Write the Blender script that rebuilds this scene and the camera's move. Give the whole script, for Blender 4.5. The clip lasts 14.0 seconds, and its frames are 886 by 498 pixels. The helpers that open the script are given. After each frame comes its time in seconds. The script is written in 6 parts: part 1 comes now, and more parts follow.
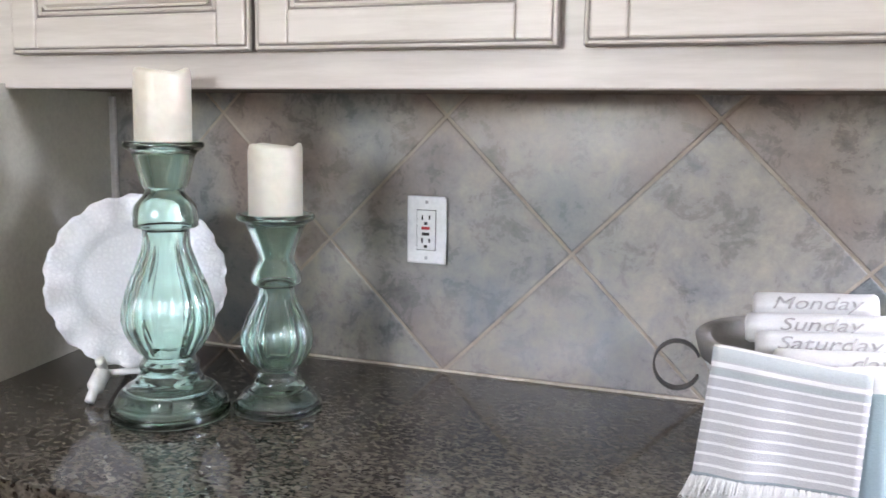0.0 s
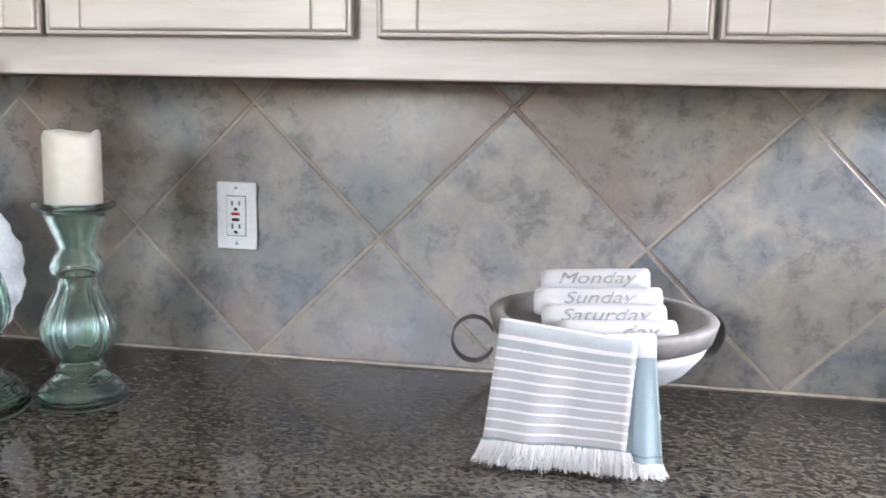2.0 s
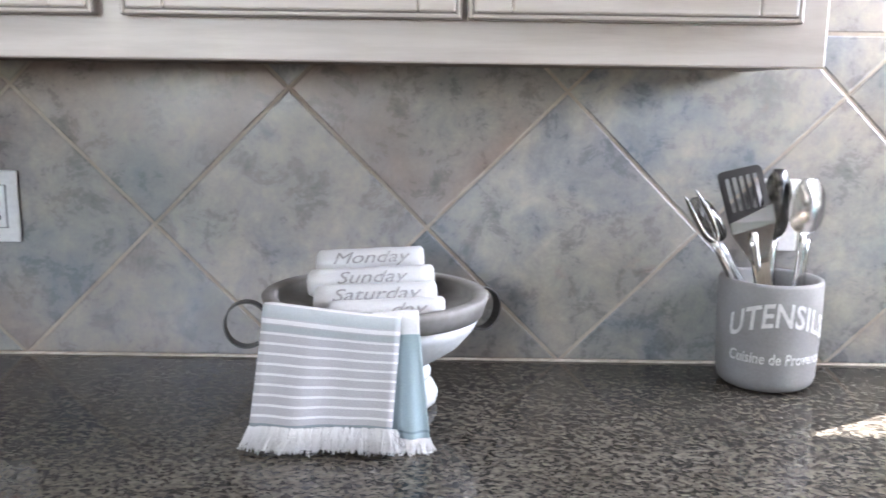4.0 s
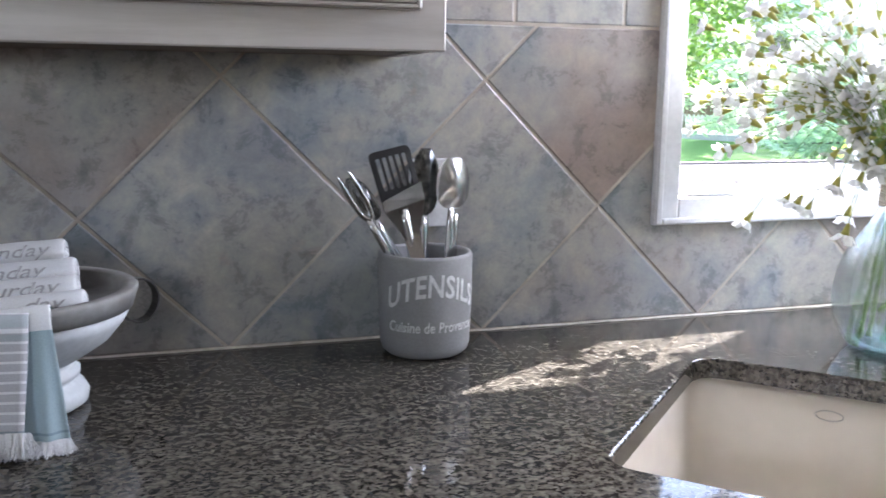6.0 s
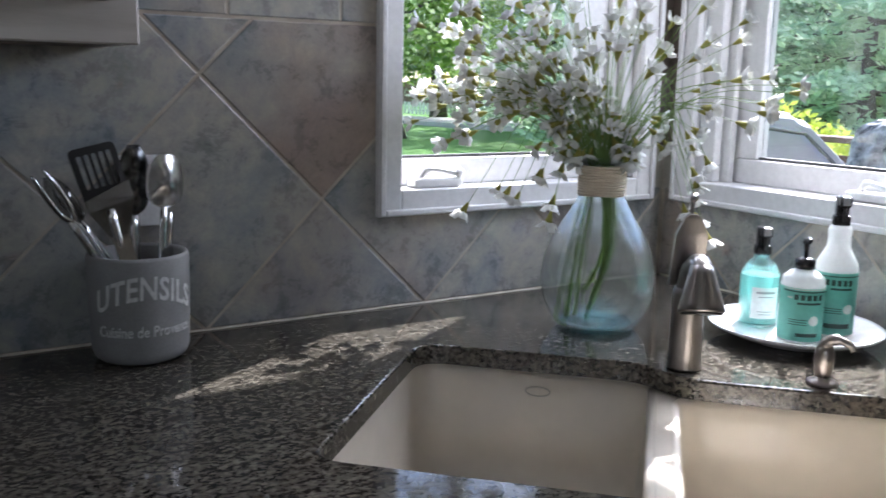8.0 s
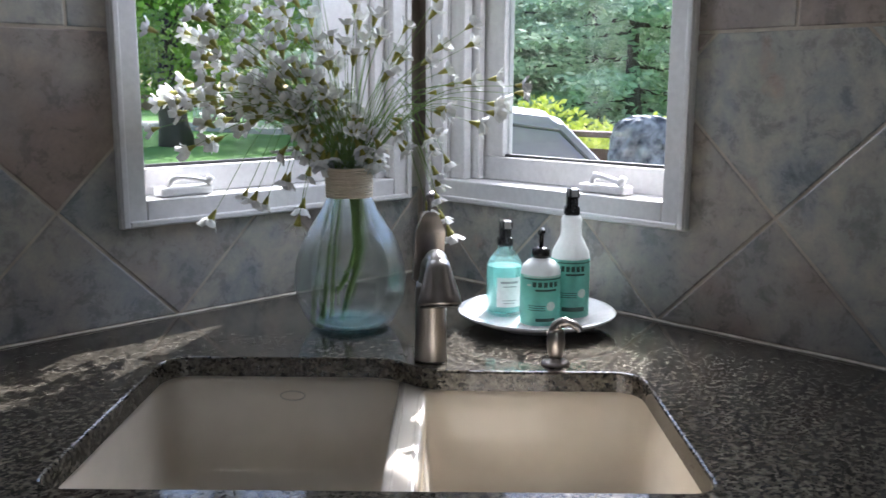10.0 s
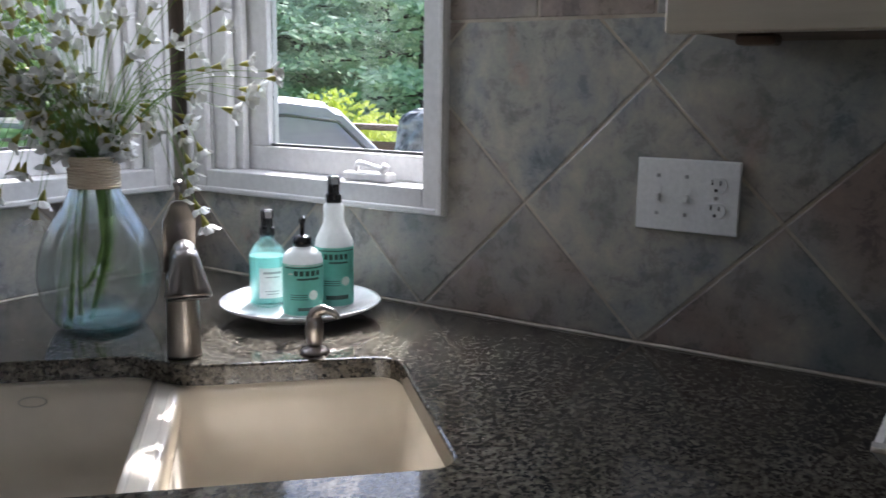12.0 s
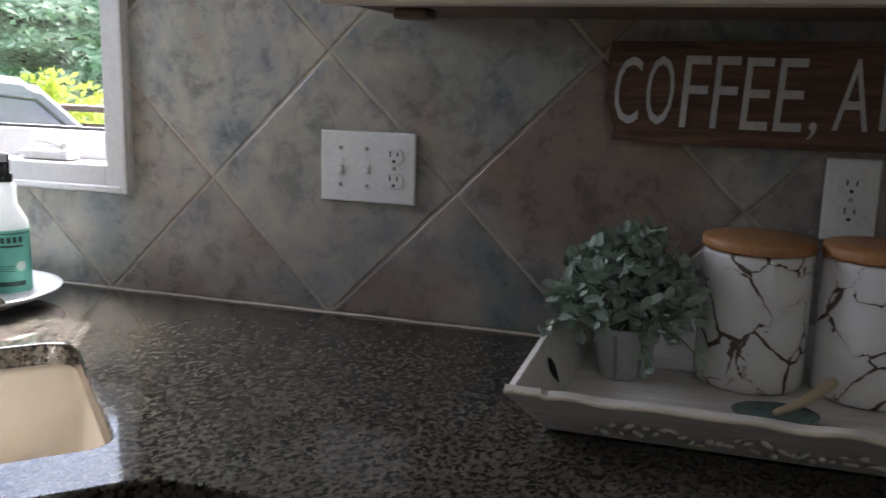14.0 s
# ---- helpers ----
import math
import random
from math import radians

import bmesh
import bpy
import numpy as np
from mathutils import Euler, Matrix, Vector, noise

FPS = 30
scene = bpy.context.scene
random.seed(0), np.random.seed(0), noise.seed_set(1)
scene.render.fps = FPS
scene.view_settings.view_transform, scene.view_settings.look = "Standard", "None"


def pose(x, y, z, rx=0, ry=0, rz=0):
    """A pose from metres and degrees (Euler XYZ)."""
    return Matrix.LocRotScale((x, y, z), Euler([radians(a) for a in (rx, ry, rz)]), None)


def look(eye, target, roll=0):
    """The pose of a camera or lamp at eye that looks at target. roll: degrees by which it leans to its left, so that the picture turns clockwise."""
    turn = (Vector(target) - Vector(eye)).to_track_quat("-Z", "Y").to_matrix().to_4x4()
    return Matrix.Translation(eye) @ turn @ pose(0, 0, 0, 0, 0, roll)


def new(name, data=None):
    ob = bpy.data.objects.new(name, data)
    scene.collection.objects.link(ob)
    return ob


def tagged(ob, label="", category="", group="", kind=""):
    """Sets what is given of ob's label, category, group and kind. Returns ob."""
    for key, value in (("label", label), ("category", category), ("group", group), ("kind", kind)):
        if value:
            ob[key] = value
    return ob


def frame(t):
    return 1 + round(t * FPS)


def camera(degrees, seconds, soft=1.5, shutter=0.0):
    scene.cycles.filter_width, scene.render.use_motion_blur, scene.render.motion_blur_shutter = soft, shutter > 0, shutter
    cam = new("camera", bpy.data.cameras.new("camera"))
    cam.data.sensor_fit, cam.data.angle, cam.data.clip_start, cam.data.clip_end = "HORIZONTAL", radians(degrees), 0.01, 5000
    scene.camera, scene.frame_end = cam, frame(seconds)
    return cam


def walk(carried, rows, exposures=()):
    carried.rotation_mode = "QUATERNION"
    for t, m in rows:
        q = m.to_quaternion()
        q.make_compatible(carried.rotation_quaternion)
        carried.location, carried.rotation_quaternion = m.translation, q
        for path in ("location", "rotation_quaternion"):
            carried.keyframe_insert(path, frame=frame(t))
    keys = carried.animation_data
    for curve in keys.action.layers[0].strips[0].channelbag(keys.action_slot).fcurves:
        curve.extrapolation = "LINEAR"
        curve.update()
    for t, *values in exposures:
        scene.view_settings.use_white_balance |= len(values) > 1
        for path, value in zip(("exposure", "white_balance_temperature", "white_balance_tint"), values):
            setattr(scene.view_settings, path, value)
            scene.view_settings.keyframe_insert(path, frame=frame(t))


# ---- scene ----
cam = camera(52.8, 14.0, shutter=0.4)
PATH = [
    (0, (0.52, -1.408, 0.426), (-0.172, 0.447, 0.144), 0.9),
    (0.5, (0.54, -1.413, 0.427), (-0.093, 0.462, 0.14), 0.9),
    (1, (0.551, -1.425, 0.43), (-0.007, 0.473, 0.135), 1.0),
    (1.5, (0.569, -1.435, 0.433), (0.119, 0.489, 0.127), 1.2),
    (2, (0.578, -1.438, 0.435), (0.236, 0.507, 0.121), 1.3),
    (4.3, (0.696, -1.419, 0.434), (0.785, 0.548, 0.085), 0.8),
    (4.5, (0.705, -1.428, 0.426), (0.864, 0.536, 0.085), 0.8),
    (5, (0.741, -1.436, 0.419), (1.059, 0.509, 0.079), 0.8),
    (5.5, (0.771, -1.441, 0.421), (1.237, 0.472, 0.072), 0.8),
    (6, (0.792, -1.45, 0.418), (1.37, 0.433, 0.068), 0.6),
    (6.5, (0.807, -1.459, 0.419), (1.497, 0.384, 0.063), 0.5),
    (7, (0.826, -1.467, 0.419), (1.621, 0.333, 0.059), 0.4),
    (7.5, (0.842, -1.473, 0.415), (1.761, 0.267, 0.059), 0.7),
    (8, (0.868, -1.486, 0.429), (1.904, 0.186, 0.063), 1.2),
    (8.5, (0.89, -1.502, 0.432), (2.038, 0.095, 0.07), 1.1),
    (10.8, (0.962, -1.566, 0.431), (2.438, -0.264, 0.074), 0.6),
    (11, (0.97, -1.567, 0.429), (2.472, -0.295, 0.071), 0.8),
    (11.5, (0.983, -1.584, 0.425), (2.562, -0.411, 0.063), 0.7),
    (12, (0.991, -1.607, 0.417), (2.644, -0.54, 0.057), 0.8),
    (12.5, (1.003, -1.628, 0.417), (2.723, -0.678, 0.047), 0.9),
    (13, (1.011, -1.659, 0.417), (2.79, -0.828, 0.037), 1.0),
    (13.5, (1.02, -1.692, 0.413), (2.854, -0.997, 0.026), 1.2),
    (14, (1.028, -1.716, 0.4), (2.904, -1.138, 0.02), 1.6),
]
EXPOSURES = [(0.0, 4.55, 6450, 18), (2.0, 4.55, 6400, 17), (4.5, 4.05, 6150, 16), (5.5, 3.5, 6050, 16), (6.5, 2.82, 6000, 16), (7.5, 2.0, 5950, 15), (8.5, 1.45, 5950, 12), (11.0, 1.25, 6050, 12), (13.0, 1.28, 6050, 13), (13.5, 1.45, 6150, 13), (14.0, 1.9, 6300, 14)]
walk(cam, [(t, look(eye, target, roll)) for t, eye, target, roll in PATH], EXPOSURES)

# ---- light: one sun, a sky, daylight from the far side of the room ----
SUN_DIR = Vector((-0.85, -0.485, -1.0)).normalized()
world = bpy.data.worlds.new("daylight")
scene.world = world
world.use_nodes = True
wn = world.node_tree.nodes
sky = wn.new("ShaderNodeTexSky")
sky.sky_type, sky.sun_disc = "NISHITA", False
sky.sun_elevation, sky.sun_rotation = radians(45.6), math.atan2(0.85, 0.485)
world.node_tree.links.new(sky.outputs[0], wn["Background"].inputs[0])
wn["Background"].inputs[1].default_value = 0.15


def sun_lamp(strength):
    data = bpy.data.lights.new("sun", "SUN")
    data.energy, data.angle, data.color = strength, radians(0.5), (1.0, 0.96, 0.93)
    ob = new("sun", data)
    ob.rotation_mode = "QUATERNION"
    ob.rotation_quaternion = SUN_DIR.to_track_quat("-Z", "Y")
    ob.location = (6, 5, 9)
    return ob


def area_lamp(name, eye, target, w, h, watts, color=(1, 1, 1)):
    data = bpy.data.lights.new(name, "AREA")
    data.shape, data.size, data.size_y, data.energy, data.color = "RECTANGLE", w, h, watts, color
    ob = new(name, data)
    ob.matrix_world = look(eye, target)
    return ob


sun_lamp(5.0)
REAR_WATTS, SKY_WATTS = 1.2, 1.75
area_lamp("window_daylight", (1.95, -0.005, 0.86), (1.25, -1.0, 0.45), 0.46, 0.34, SKY_WATTS * 0.75, (0.92, 0.95, 1.06))
area_lamp("window_daylight", (2.377, -0.40, 0.86), (1.38, -0.65, 0.45), 0.46, 0.34, SKY_WATTS * 1.4, (0.92, 0.95, 1.06))
area_lamp("rear_window_daylight", (-0.40, -2.97, 0.76), (-0.30, 0, 0.3), 0.80, 0.50, REAR_WATTS, (1.0, 0.985, 0.95))
area_lamp("ceiling_downlight", (-0.15, -1.50, 1.53), (-0.15, -1.2, 0.0), 0.14, 0.14, 0.26, (1.0, 0.97, 0.90))


# ---- mesh helpers ----
def part(name, bm, material, parent=None, label="", smooth=False, kind=""):
    """One mesh object from a bmesh, under a thing, a part or nothing."""
    data = bpy.data.meshes.new(name)
    bm.to_mesh(data)
    bm.free()
    if smooth:
        for p in data.polygons:
            p.use_smooth = True
    if material:
        data.materials.append(material)
    ob = new(name, data)
    if parent:
        ob.parent = parent
    if label:
        ob["label"] = label
    if kind:
        ob["kind"] = kind
    return ob


def thing(name, at, label, category, turn=0, group=""):
    ob = new(name)
    ob.empty_display_size = 0.05
    ob.matrix_world = pose(*at, 0, 0, turn)
    return tagged(ob, label, category, group)


def box(bm, lo, hi, bevel=0.0, seg=1):
    r = bmesh.ops.create_cube(bm, size=1)
    lo, hi = Vector(lo), Vector(hi)
    for v in r["verts"]:
        v.co = Vector(((lo[i] + hi[i]) / 2 + v.co[i] * (hi[i] - lo[i]) for i in range(3)))
    if bevel:
        edges = {e for v in r["verts"] for e in v.link_edges}
        bmesh.ops.bevel(bm, geom=list(edges), offset=bevel, segments=seg, affect="EDGES", profile=0.5)
    return bm


def boxes(*spans, bevel=0.0, seg=1):
    bm = bmesh.new()
    for lo, hi in spans:
        box(bm, lo, hi, bevel, seg)
    return bm


def lathe(profile, seg=48, wave=None, caps=True):
    """Turns a profile of (radius, height) round z. wave(angle, i) scales the radius."""
    bm = bmesh.new()
    rings = []
    for i, (r, z) in enumerate(profile):
        ring = []
        for k in range(seg):
            a = 2 * math.pi * k / seg
            s = r * (wave(a, i) if wave else 1)
            ring.append(bm.verts.new((s * math.cos(a), s * math.sin(a), z)))
        rings.append(ring)
    for a, b in zip(rings, rings[1:]):
        for k in range(seg):
            bm.faces.new((a[k], a[(k + 1) % seg], b[(k + 1) % seg], b[k]))
    if caps:
        bm.faces.new(rings[0][::-1])
        bm.faces.new(rings[-1])
    bmesh.ops.recalc_face_normals(bm, faces=bm.faces)
    return bm


def tube(bm, pts, radius, seg=10, flat=1.0, caps=True):
    """A round or flattened rod along points; radius may be a list."""
    pts = [Vector(p) for p in pts]
    rad = radius if isinstance(radius, (list, tuple)) else [radius] * len(pts)
    rings, side = [], None
    for i, p in enumerate(pts):
        way = (pts[min(i + 1, len(pts) - 1)] - pts[max(i - 1, 0)]).normalized()
        if side is None:
            side = way.orthogonal().normalized()
        side = (side - way * side.dot(way)).normalized()
        up = way.cross(side)
        rings.append([bm.verts.new(p + rad[i] * (math.cos(a) * side + flat * math.sin(a) * up)) for a in (2 * math.pi * k / seg for k in range(seg))])
    for a, b in zip(rings, rings[1:]):
        for k in range(seg):
            bm.faces.new((a[k], a[(k + 1) % seg], b[(k + 1) % seg], b[k]))
    if caps:
        bm.faces.new(rings[0][::-1])
        bm.faces.new(rings[-1])
    return bm


def smooth_path(pts, n=8):
    """Catmull-Rom points through the given ones."""
    pts = [Vector(p) for p in pts]
    out = []
    for i in range(len(pts) - 1):
        a, b, c, d = pts[max(i - 1, 0)], pts[i], pts[i + 1], pts[min(i + 2, len(pts) - 1)]
        for k in range(n):
            t = k / n
            out.append(0.5 * (2 * b + (c - a) * t + (2 * a - 5 * b + 4 * c - d) * t * t + (3 * b - a - 3 * c + d) * t**3))
    return out + [pts[-1]]


def rounded(poly, radii, n=6):
    """A 2D polygon with its corners rounded."""
    out, m = [], len(poly)
    for i, (p, r) in enumerate(zip(poly, radii)):
        p = Vector(p)
        a, b = Vector(poly[i - 1]) - p, Vector(poly[(i + 1) % m]) - p
        if r <= 0:
            out.append(tuple(p))
            continue
        half = a.angle(b) / 2
        d = r / math.tan(half)
        s, e = p + a.normalized() * d, p + b.normalized() * d
        for k in range(n + 1):
            t = k / n
            out.append(tuple((1 - t) ** 2 * s + 2 * t * (1 - t) * p + t * t * e))
    return out


def slab(outer, z0, z1, holes=()):
    """A flat slab of any outline with holes."""
    bm = bmesh.new()
    loops = [[bm.verts.new((x, y, z1)) for x, y in lo] for lo in (outer, *holes)]
    edges = [bm.edges.new((lo[i], lo[(i + 1) % len(lo)])) for lo in loops for i in range(len(lo))]
    bmesh.ops.triangle_fill(bm, use_beauty=True, use_dissolve=False, edges=edges)
    top = list(bm.faces)
    r = bmesh.ops.extrude_face_region(bm, geom=top)
    for v in (g for g in r["geom"] if isinstance(g, bmesh.types.BMVert)):
        v.co.z = z0
    bmesh.ops.recalc_face_normals(bm, faces=bm.faces)
    return bm


# ---- materials ----
def nodes_of(name):
    m = bpy.data.materials.new(name)
    m.use_nodes = True
    nt = m.node_tree
    return m, nt, nt.nodes["Principled BSDF"]


def node(nt, kind, **values):
    n = nt.nodes.new(kind)
    for k, v in values.items():
        n.inputs[k].default_value = v
    return n


def ramp(nt, fac, stops, interp="LINEAR"):
    r = nt.nodes.new("ShaderNodeValToRGB")
    r.color_ramp.interpolation = interp
    e = r.color_ramp.elements
    while len(e) < len(stops):
        e.new(0.5)
    for el, (p, c) in zip(e, stops):
        el.position, el.color = p, (*c, 1) if len(c) == 3 else c
    nt.links.new(fac, r.inputs[0])
    return r.outputs[0]


def mix(nt, fac, a, b, how="MIX"):
    n = nt.nodes.new("ShaderNodeMix")
    n.data_type, n.blend_type = "RGBA", how
    for sock, val in ((n.inputs[0], fac), (n.inputs[6], a), (n.inputs[7], b)):
        if isinstance(val, (int, float)):
            sock.default_value = val
        elif isinstance(val, tuple):
            sock.default_value = (*val, 1)
        else:
            nt.links.new(val, sock)
    return n.outputs[2]


def coords(nt, kind="world", scale=(1, 1, 1), turn=(0, 0, 0)):
    if kind == "world":
        out = nt.nodes.new("ShaderNodeNewGeometry").outputs["Position"]
    else:
        out = nt.nodes.new("ShaderNodeTexCoord").outputs["Object"]
    mp = nt.nodes.new("ShaderNodeMapping")
    mp.inputs["Scale"].default_value, mp.inputs["Rotation"].default_value = scale, turn
    nt.links.new(out, mp.inputs[0])
    return mp.outputs[0]


def noise_tex(nt, co, scale, detail=4, rough=0.55, distort=0.0):
    n = node(nt, "ShaderNodeTexNoise", Scale=scale, Detail=detail, Roughness=rough, Distortion=distort)
    nt.links.new(co, n.inputs["Vector"])
    return n.outputs[0]


def bump(nt, bsdf, height, strength=0.2, distance=0.002):
    b = node(nt, "ShaderNodeBump", Strength=strength, Distance=distance)
    nt.links.new(height, b.inputs["Height"])
    nt.links.new(b.outputs[0], bsdf.inputs["Normal"])


def surface(name, a, b, scale=8, rough=0.5, metal=0.0, grain=120, grain_bump=0.1, kind="object", spec=0.5, stretch=(1, 1, 1)):
    """A plain surface with soft colour variation and fine grain."""
    m, nt, bs = nodes_of(name)
    co = coords(nt, kind, stretch)
    big = noise_tex(nt, co, scale, 5)
    fine = noise_tex(nt, co, grain, 3)
    col = ramp(nt, big, [(0.3, a), (0.7, b)])
    col = mix(nt, 0.12, col, ramp(nt, fine, [(0.35, (0.2, 0.2, 0.2)), (0.65, (1, 1, 1))]), "MULTIPLY")
    nt.links.new(col, bs.inputs["Base Color"])
    bs.inputs["Roughness"].default_value, bs.inputs["Metallic"].default_value = rough, metal
    bs.inputs["Specular IOR Level"].default_value = spec
    if grain_bump:
        bump(nt, bs, fine, grain_bump, 0.001)
    return m


def glass(name, color, rough=0.0, ior=1.5):
    m, nt, bs = nodes_of(name)
    bs.inputs["Base Color"].default_value = (*color, 1)
    bs.inputs["Transmission Weight"].default_value, bs.inputs["Roughness"].default_value, bs.inputs["IOR"].default_value = 1.0, rough, ior
    return m


def see_through(mat, share, color, kind="ShaderNodeBsdfTransparent"):
    """Lets a share of the light straight (or softly) through a thin wall of glass or plastic."""
    nt = mat.node_tree
    tr = nt.nodes.new(kind)
    tr.inputs[0].default_value = (*color, 1)
    ms = nt.nodes.new("ShaderNodeMixShader")
    ms.inputs[0].default_value = share
    nt.links.new(nt.nodes["Principled BSDF"].outputs[0], ms.inputs[1])
    nt.links.new(tr.outputs[0], ms.inputs[2])
    nt.links.new(ms.outputs[0], nt.nodes["Material Output"].inputs[0])
    return mat


def tile_material():
    m, nt, bs = nodes_of("glazed_slate_tile")
    info = nt.nodes.new("ShaderNodeObjectInfo")
    geo = nt.nodes.new("ShaderNodeNewGeometry")
    shift = nt.nodes.new("ShaderNodeVectorMath")
    shift.operation = "MULTIPLY_ADD"
    nt.links.new(info.outputs["Random"], shift.inputs[0])
    shift.inputs[1].default_value = (7, 7, 7)
    nt.links.new(geo.outputs["Position"], shift.inputs[2])
    co = shift.outputs[0]
    big = noise_tex(nt, co, 5.5, 5, 0.6, 0.4)
    mid = noise_tex(nt, co, 19, 7, 0.72, 0.3)
    fine = noise_tex(nt, co, 160, 4, 0.6)
    warm = noise_tex(nt, co, 3.1, 3, 0.5)
    base = ramp(nt, big, [(0.30, (0.180, 0.195, 0.206)), (0.40, (0.280, 0.298, 0.305)), (0.52, (0.405, 0.382, 0.338)), (0.62, (0.335, 0.335, 0.300)), (0.72, (0.38, 0.285, 0.235))])
    rust = ramp(nt, warm, [(0.38, (0.205, 0.226, 0.230)), (0.48, (0.345, 0.310, 0.275)), (0.60, (0.270, 0.196, 0.165))])
    each = nt.nodes.new("ShaderNodeMath")
    each.operation, each.inputs[1].default_value = "MULTIPLY", 1.0
    nt.links.new(info.outputs["Random"], each.inputs[0])
    col = mix(nt, each.outputs[0], base, rust)
    blot = ramp(nt, mid, [(0.30, (0.58, 0.60, 0.64)), (0.42, (0.84, 0.86, 0.90)), (0.56, (1.06, 1.05, 1.03)), (0.70, (1.28, 1.24, 1.16))])
    col = mix(nt, 1.0, col, blot, "MULTIPLY")
    col = mix(nt, 0.25, col, ramp(nt, fine, [(0.3, (0.6, 0.6, 0.6)), (0.7, (1, 1, 1))]), "MULTIPLY")
    nt.links.new(col, bs.inputs["Base Color"])
    nt.links.new(ramp(nt, mid, [(0.3, (0.20,) * 3), (0.7, (0.40,) * 3)]), bs.inputs["Roughness"])
    bump(nt, bs, mid, 0.22, 0.003)
    return m


def granite_material():
    m, nt, bs = nodes_of("polished_granite")
    co = coords(nt, "world", (0.9, 1.1, 1.0), (0, 0, 0.3))
    warp = nt.nodes.new("ShaderNodeTexNoise")
    warp.inputs["Scale"].default_value, warp.inputs["Detail"].default_value = 260, 2
    nt.links.new(co, warp.inputs["Vector"])
    bent = nt.nodes.new("ShaderNodeVectorMath")
    bent.operation = "MULTIPLY_ADD"
    nt.links.new(warp.outputs["Color"], bent.inputs[0])
    bent.inputs[1].default_value = (0.007, 0.007, 0.007)
    nt.links.new(co, bent.inputs[2])
    cells = node(nt, "ShaderNodeTexVoronoi", Scale=215)
    nt.links.new(bent.outputs[0], cells.inputs["Vector"])
    sep = nt.nodes.new("ShaderNodeSeparateColor")
    nt.links.new(cells.outputs["Color"], sep.inputs[0])
    clump = noise_tex(nt, co, 95, 4, 0.65, 0.2)
    pick = nt.nodes.new("ShaderNodeMath")
    pick.operation = "MULTIPLY_ADD"
    nt.links.new(sep.outputs[0], pick.inputs[0])
    pick.inputs[1].default_value = 0.42
    nt.links.new(clump, pick.inputs[2])
    ground = ramp(nt, pick.outputs[0], [(0.50, (0.006, 0.006, 0.006)), (0.585, (0.013, 0.012, 0.010)), (0.635, (0.055, 0.0495, 0.040)), (0.78, (0.078, 0.071, 0.058)), (0.95, (0.120, 0.110, 0.093))])
    cloud = noise_tex(nt, co, 12, 4, 0.6)
    col = mix(nt, 0.6, ground, ramp(nt, cloud, [(0.35, (0.74, 0.70, 0.64)), (0.65, (1.12, 1.10, 1.07))]), "MULTIPLY")
    nt.links.new(col, bs.inputs["Base Color"])
    nt.links.new(ramp(nt, clump, [(0.4, (0.06,) * 3), (0.65, (0.11,) * 3)]), bs.inputs["Roughness"])
    bs.inputs["Specular IOR Level"].default_value = 0.42
    bump(nt, bs, noise_tex(nt, co, 14, 2), 0.03, 0.002)
    return m


def painted_wood(name, a, b, streak=(3, 3, 40), rough=0.42):
    """Brush-glazed painted wood with a faint grey streak along the grain."""
    m, nt, bs = nodes_of(name)
    co = coords(nt, "world", streak)
    s = noise_tex(nt, co, 3.0, 6, 0.65, 0.2)
    big = noise_tex(nt, coords(nt, "world"), 4, 3)
    col = ramp(nt, s, [(0.28, a), (0.6, b)])
    col = mix(nt, 0.35, col, ramp(nt, big, [(0.3, (0.86, 0.85, 0.84)), (0.7, (1, 1, 1))]), "MULTIPLY")
    nt.links.new(col, bs.inputs["Base Color"])
    bs.inputs["Roughness"].default_value = rough
    bump(nt, bs, s, 0.08, 0.001)
    return m


TILE = tile_material()
GROUT = surface("sanded_grout", (0.36, 0.30, 0.245), (0.55, 0.48, 0.40), 14, 0.9, grain=300, grain_bump=0.4, kind="world")
GRANITE = granite_material()
CAB = painted_wood("glazed_cream_cabinet", (0.455, 0.415, 0.385), (0.58, 0.54, 0.51), (1.2, 14, 14))
CAB_GLAZE = surface("grey_glaze_line", (0.20, 0.18, 0.17), (0.33, 0.30, 0.28), 20, 0.5, kind="world")
CAB_B = painted_wood("cream_cabinet", (0.52, 0.46, 0.38), (0.60, 0.54, 0.45), (14, 1.2, 14))
# near-black brown holds the shade below the wall cabinets in its colour
CAB_UNDER_SHADE = surface("underside_shade_brown", (0.10, 0.07, 0.05), (0.16, 0.11, 0.08), 10, 0.6)
TRIM = surface("white_window_paint", (0.60, 0.59, 0.585), (0.69, 0.68, 0.675), 6, 0.35, grain=90, grain_bump=0.05, kind="world")
PAINT = surface("wall_paint", (0.50, 0.47, 0.41), (0.56, 0.53, 0.47), 3, 0.8, kind="world")
PANEL = surface("cream_side_panel", (0.55, 0.54, 0.47), (0.62, 0.61, 0.54), 4, 0.5, kind="world")
CEIL = surface("ceiling_paint", (0.72, 0.71, 0.69), (0.78, 0.77, 0.75), 3, 0.9, kind="world")
FLOOR = surface("oak_floor", (0.16, 0.09, 0.05), (0.27, 0.16, 0.09), 5, 0.4, kind="world", stretch=(1, 6, 1))
BISCUIT = surface("biscuit_enamel", (0.66, 0.60, 0.51), (0.70, 0.64, 0.55), 4, 0.12, grain=9, grain_bump=0.0, kind="world")
PLASTIC_W = surface("white_plastic", (0.80, 0.80, 0.80), (0.84, 0.84, 0.84), 5, 0.3, grain_bump=0.0)
BLACK = surface("black_plastic", (0.010, 0.010, 0.011), (0.016, 0.016, 0.017), 9, 0.25, grain_bump=0.02)
PANE = glass("window_glass", (1, 1, 1), 0.0, 1.28)

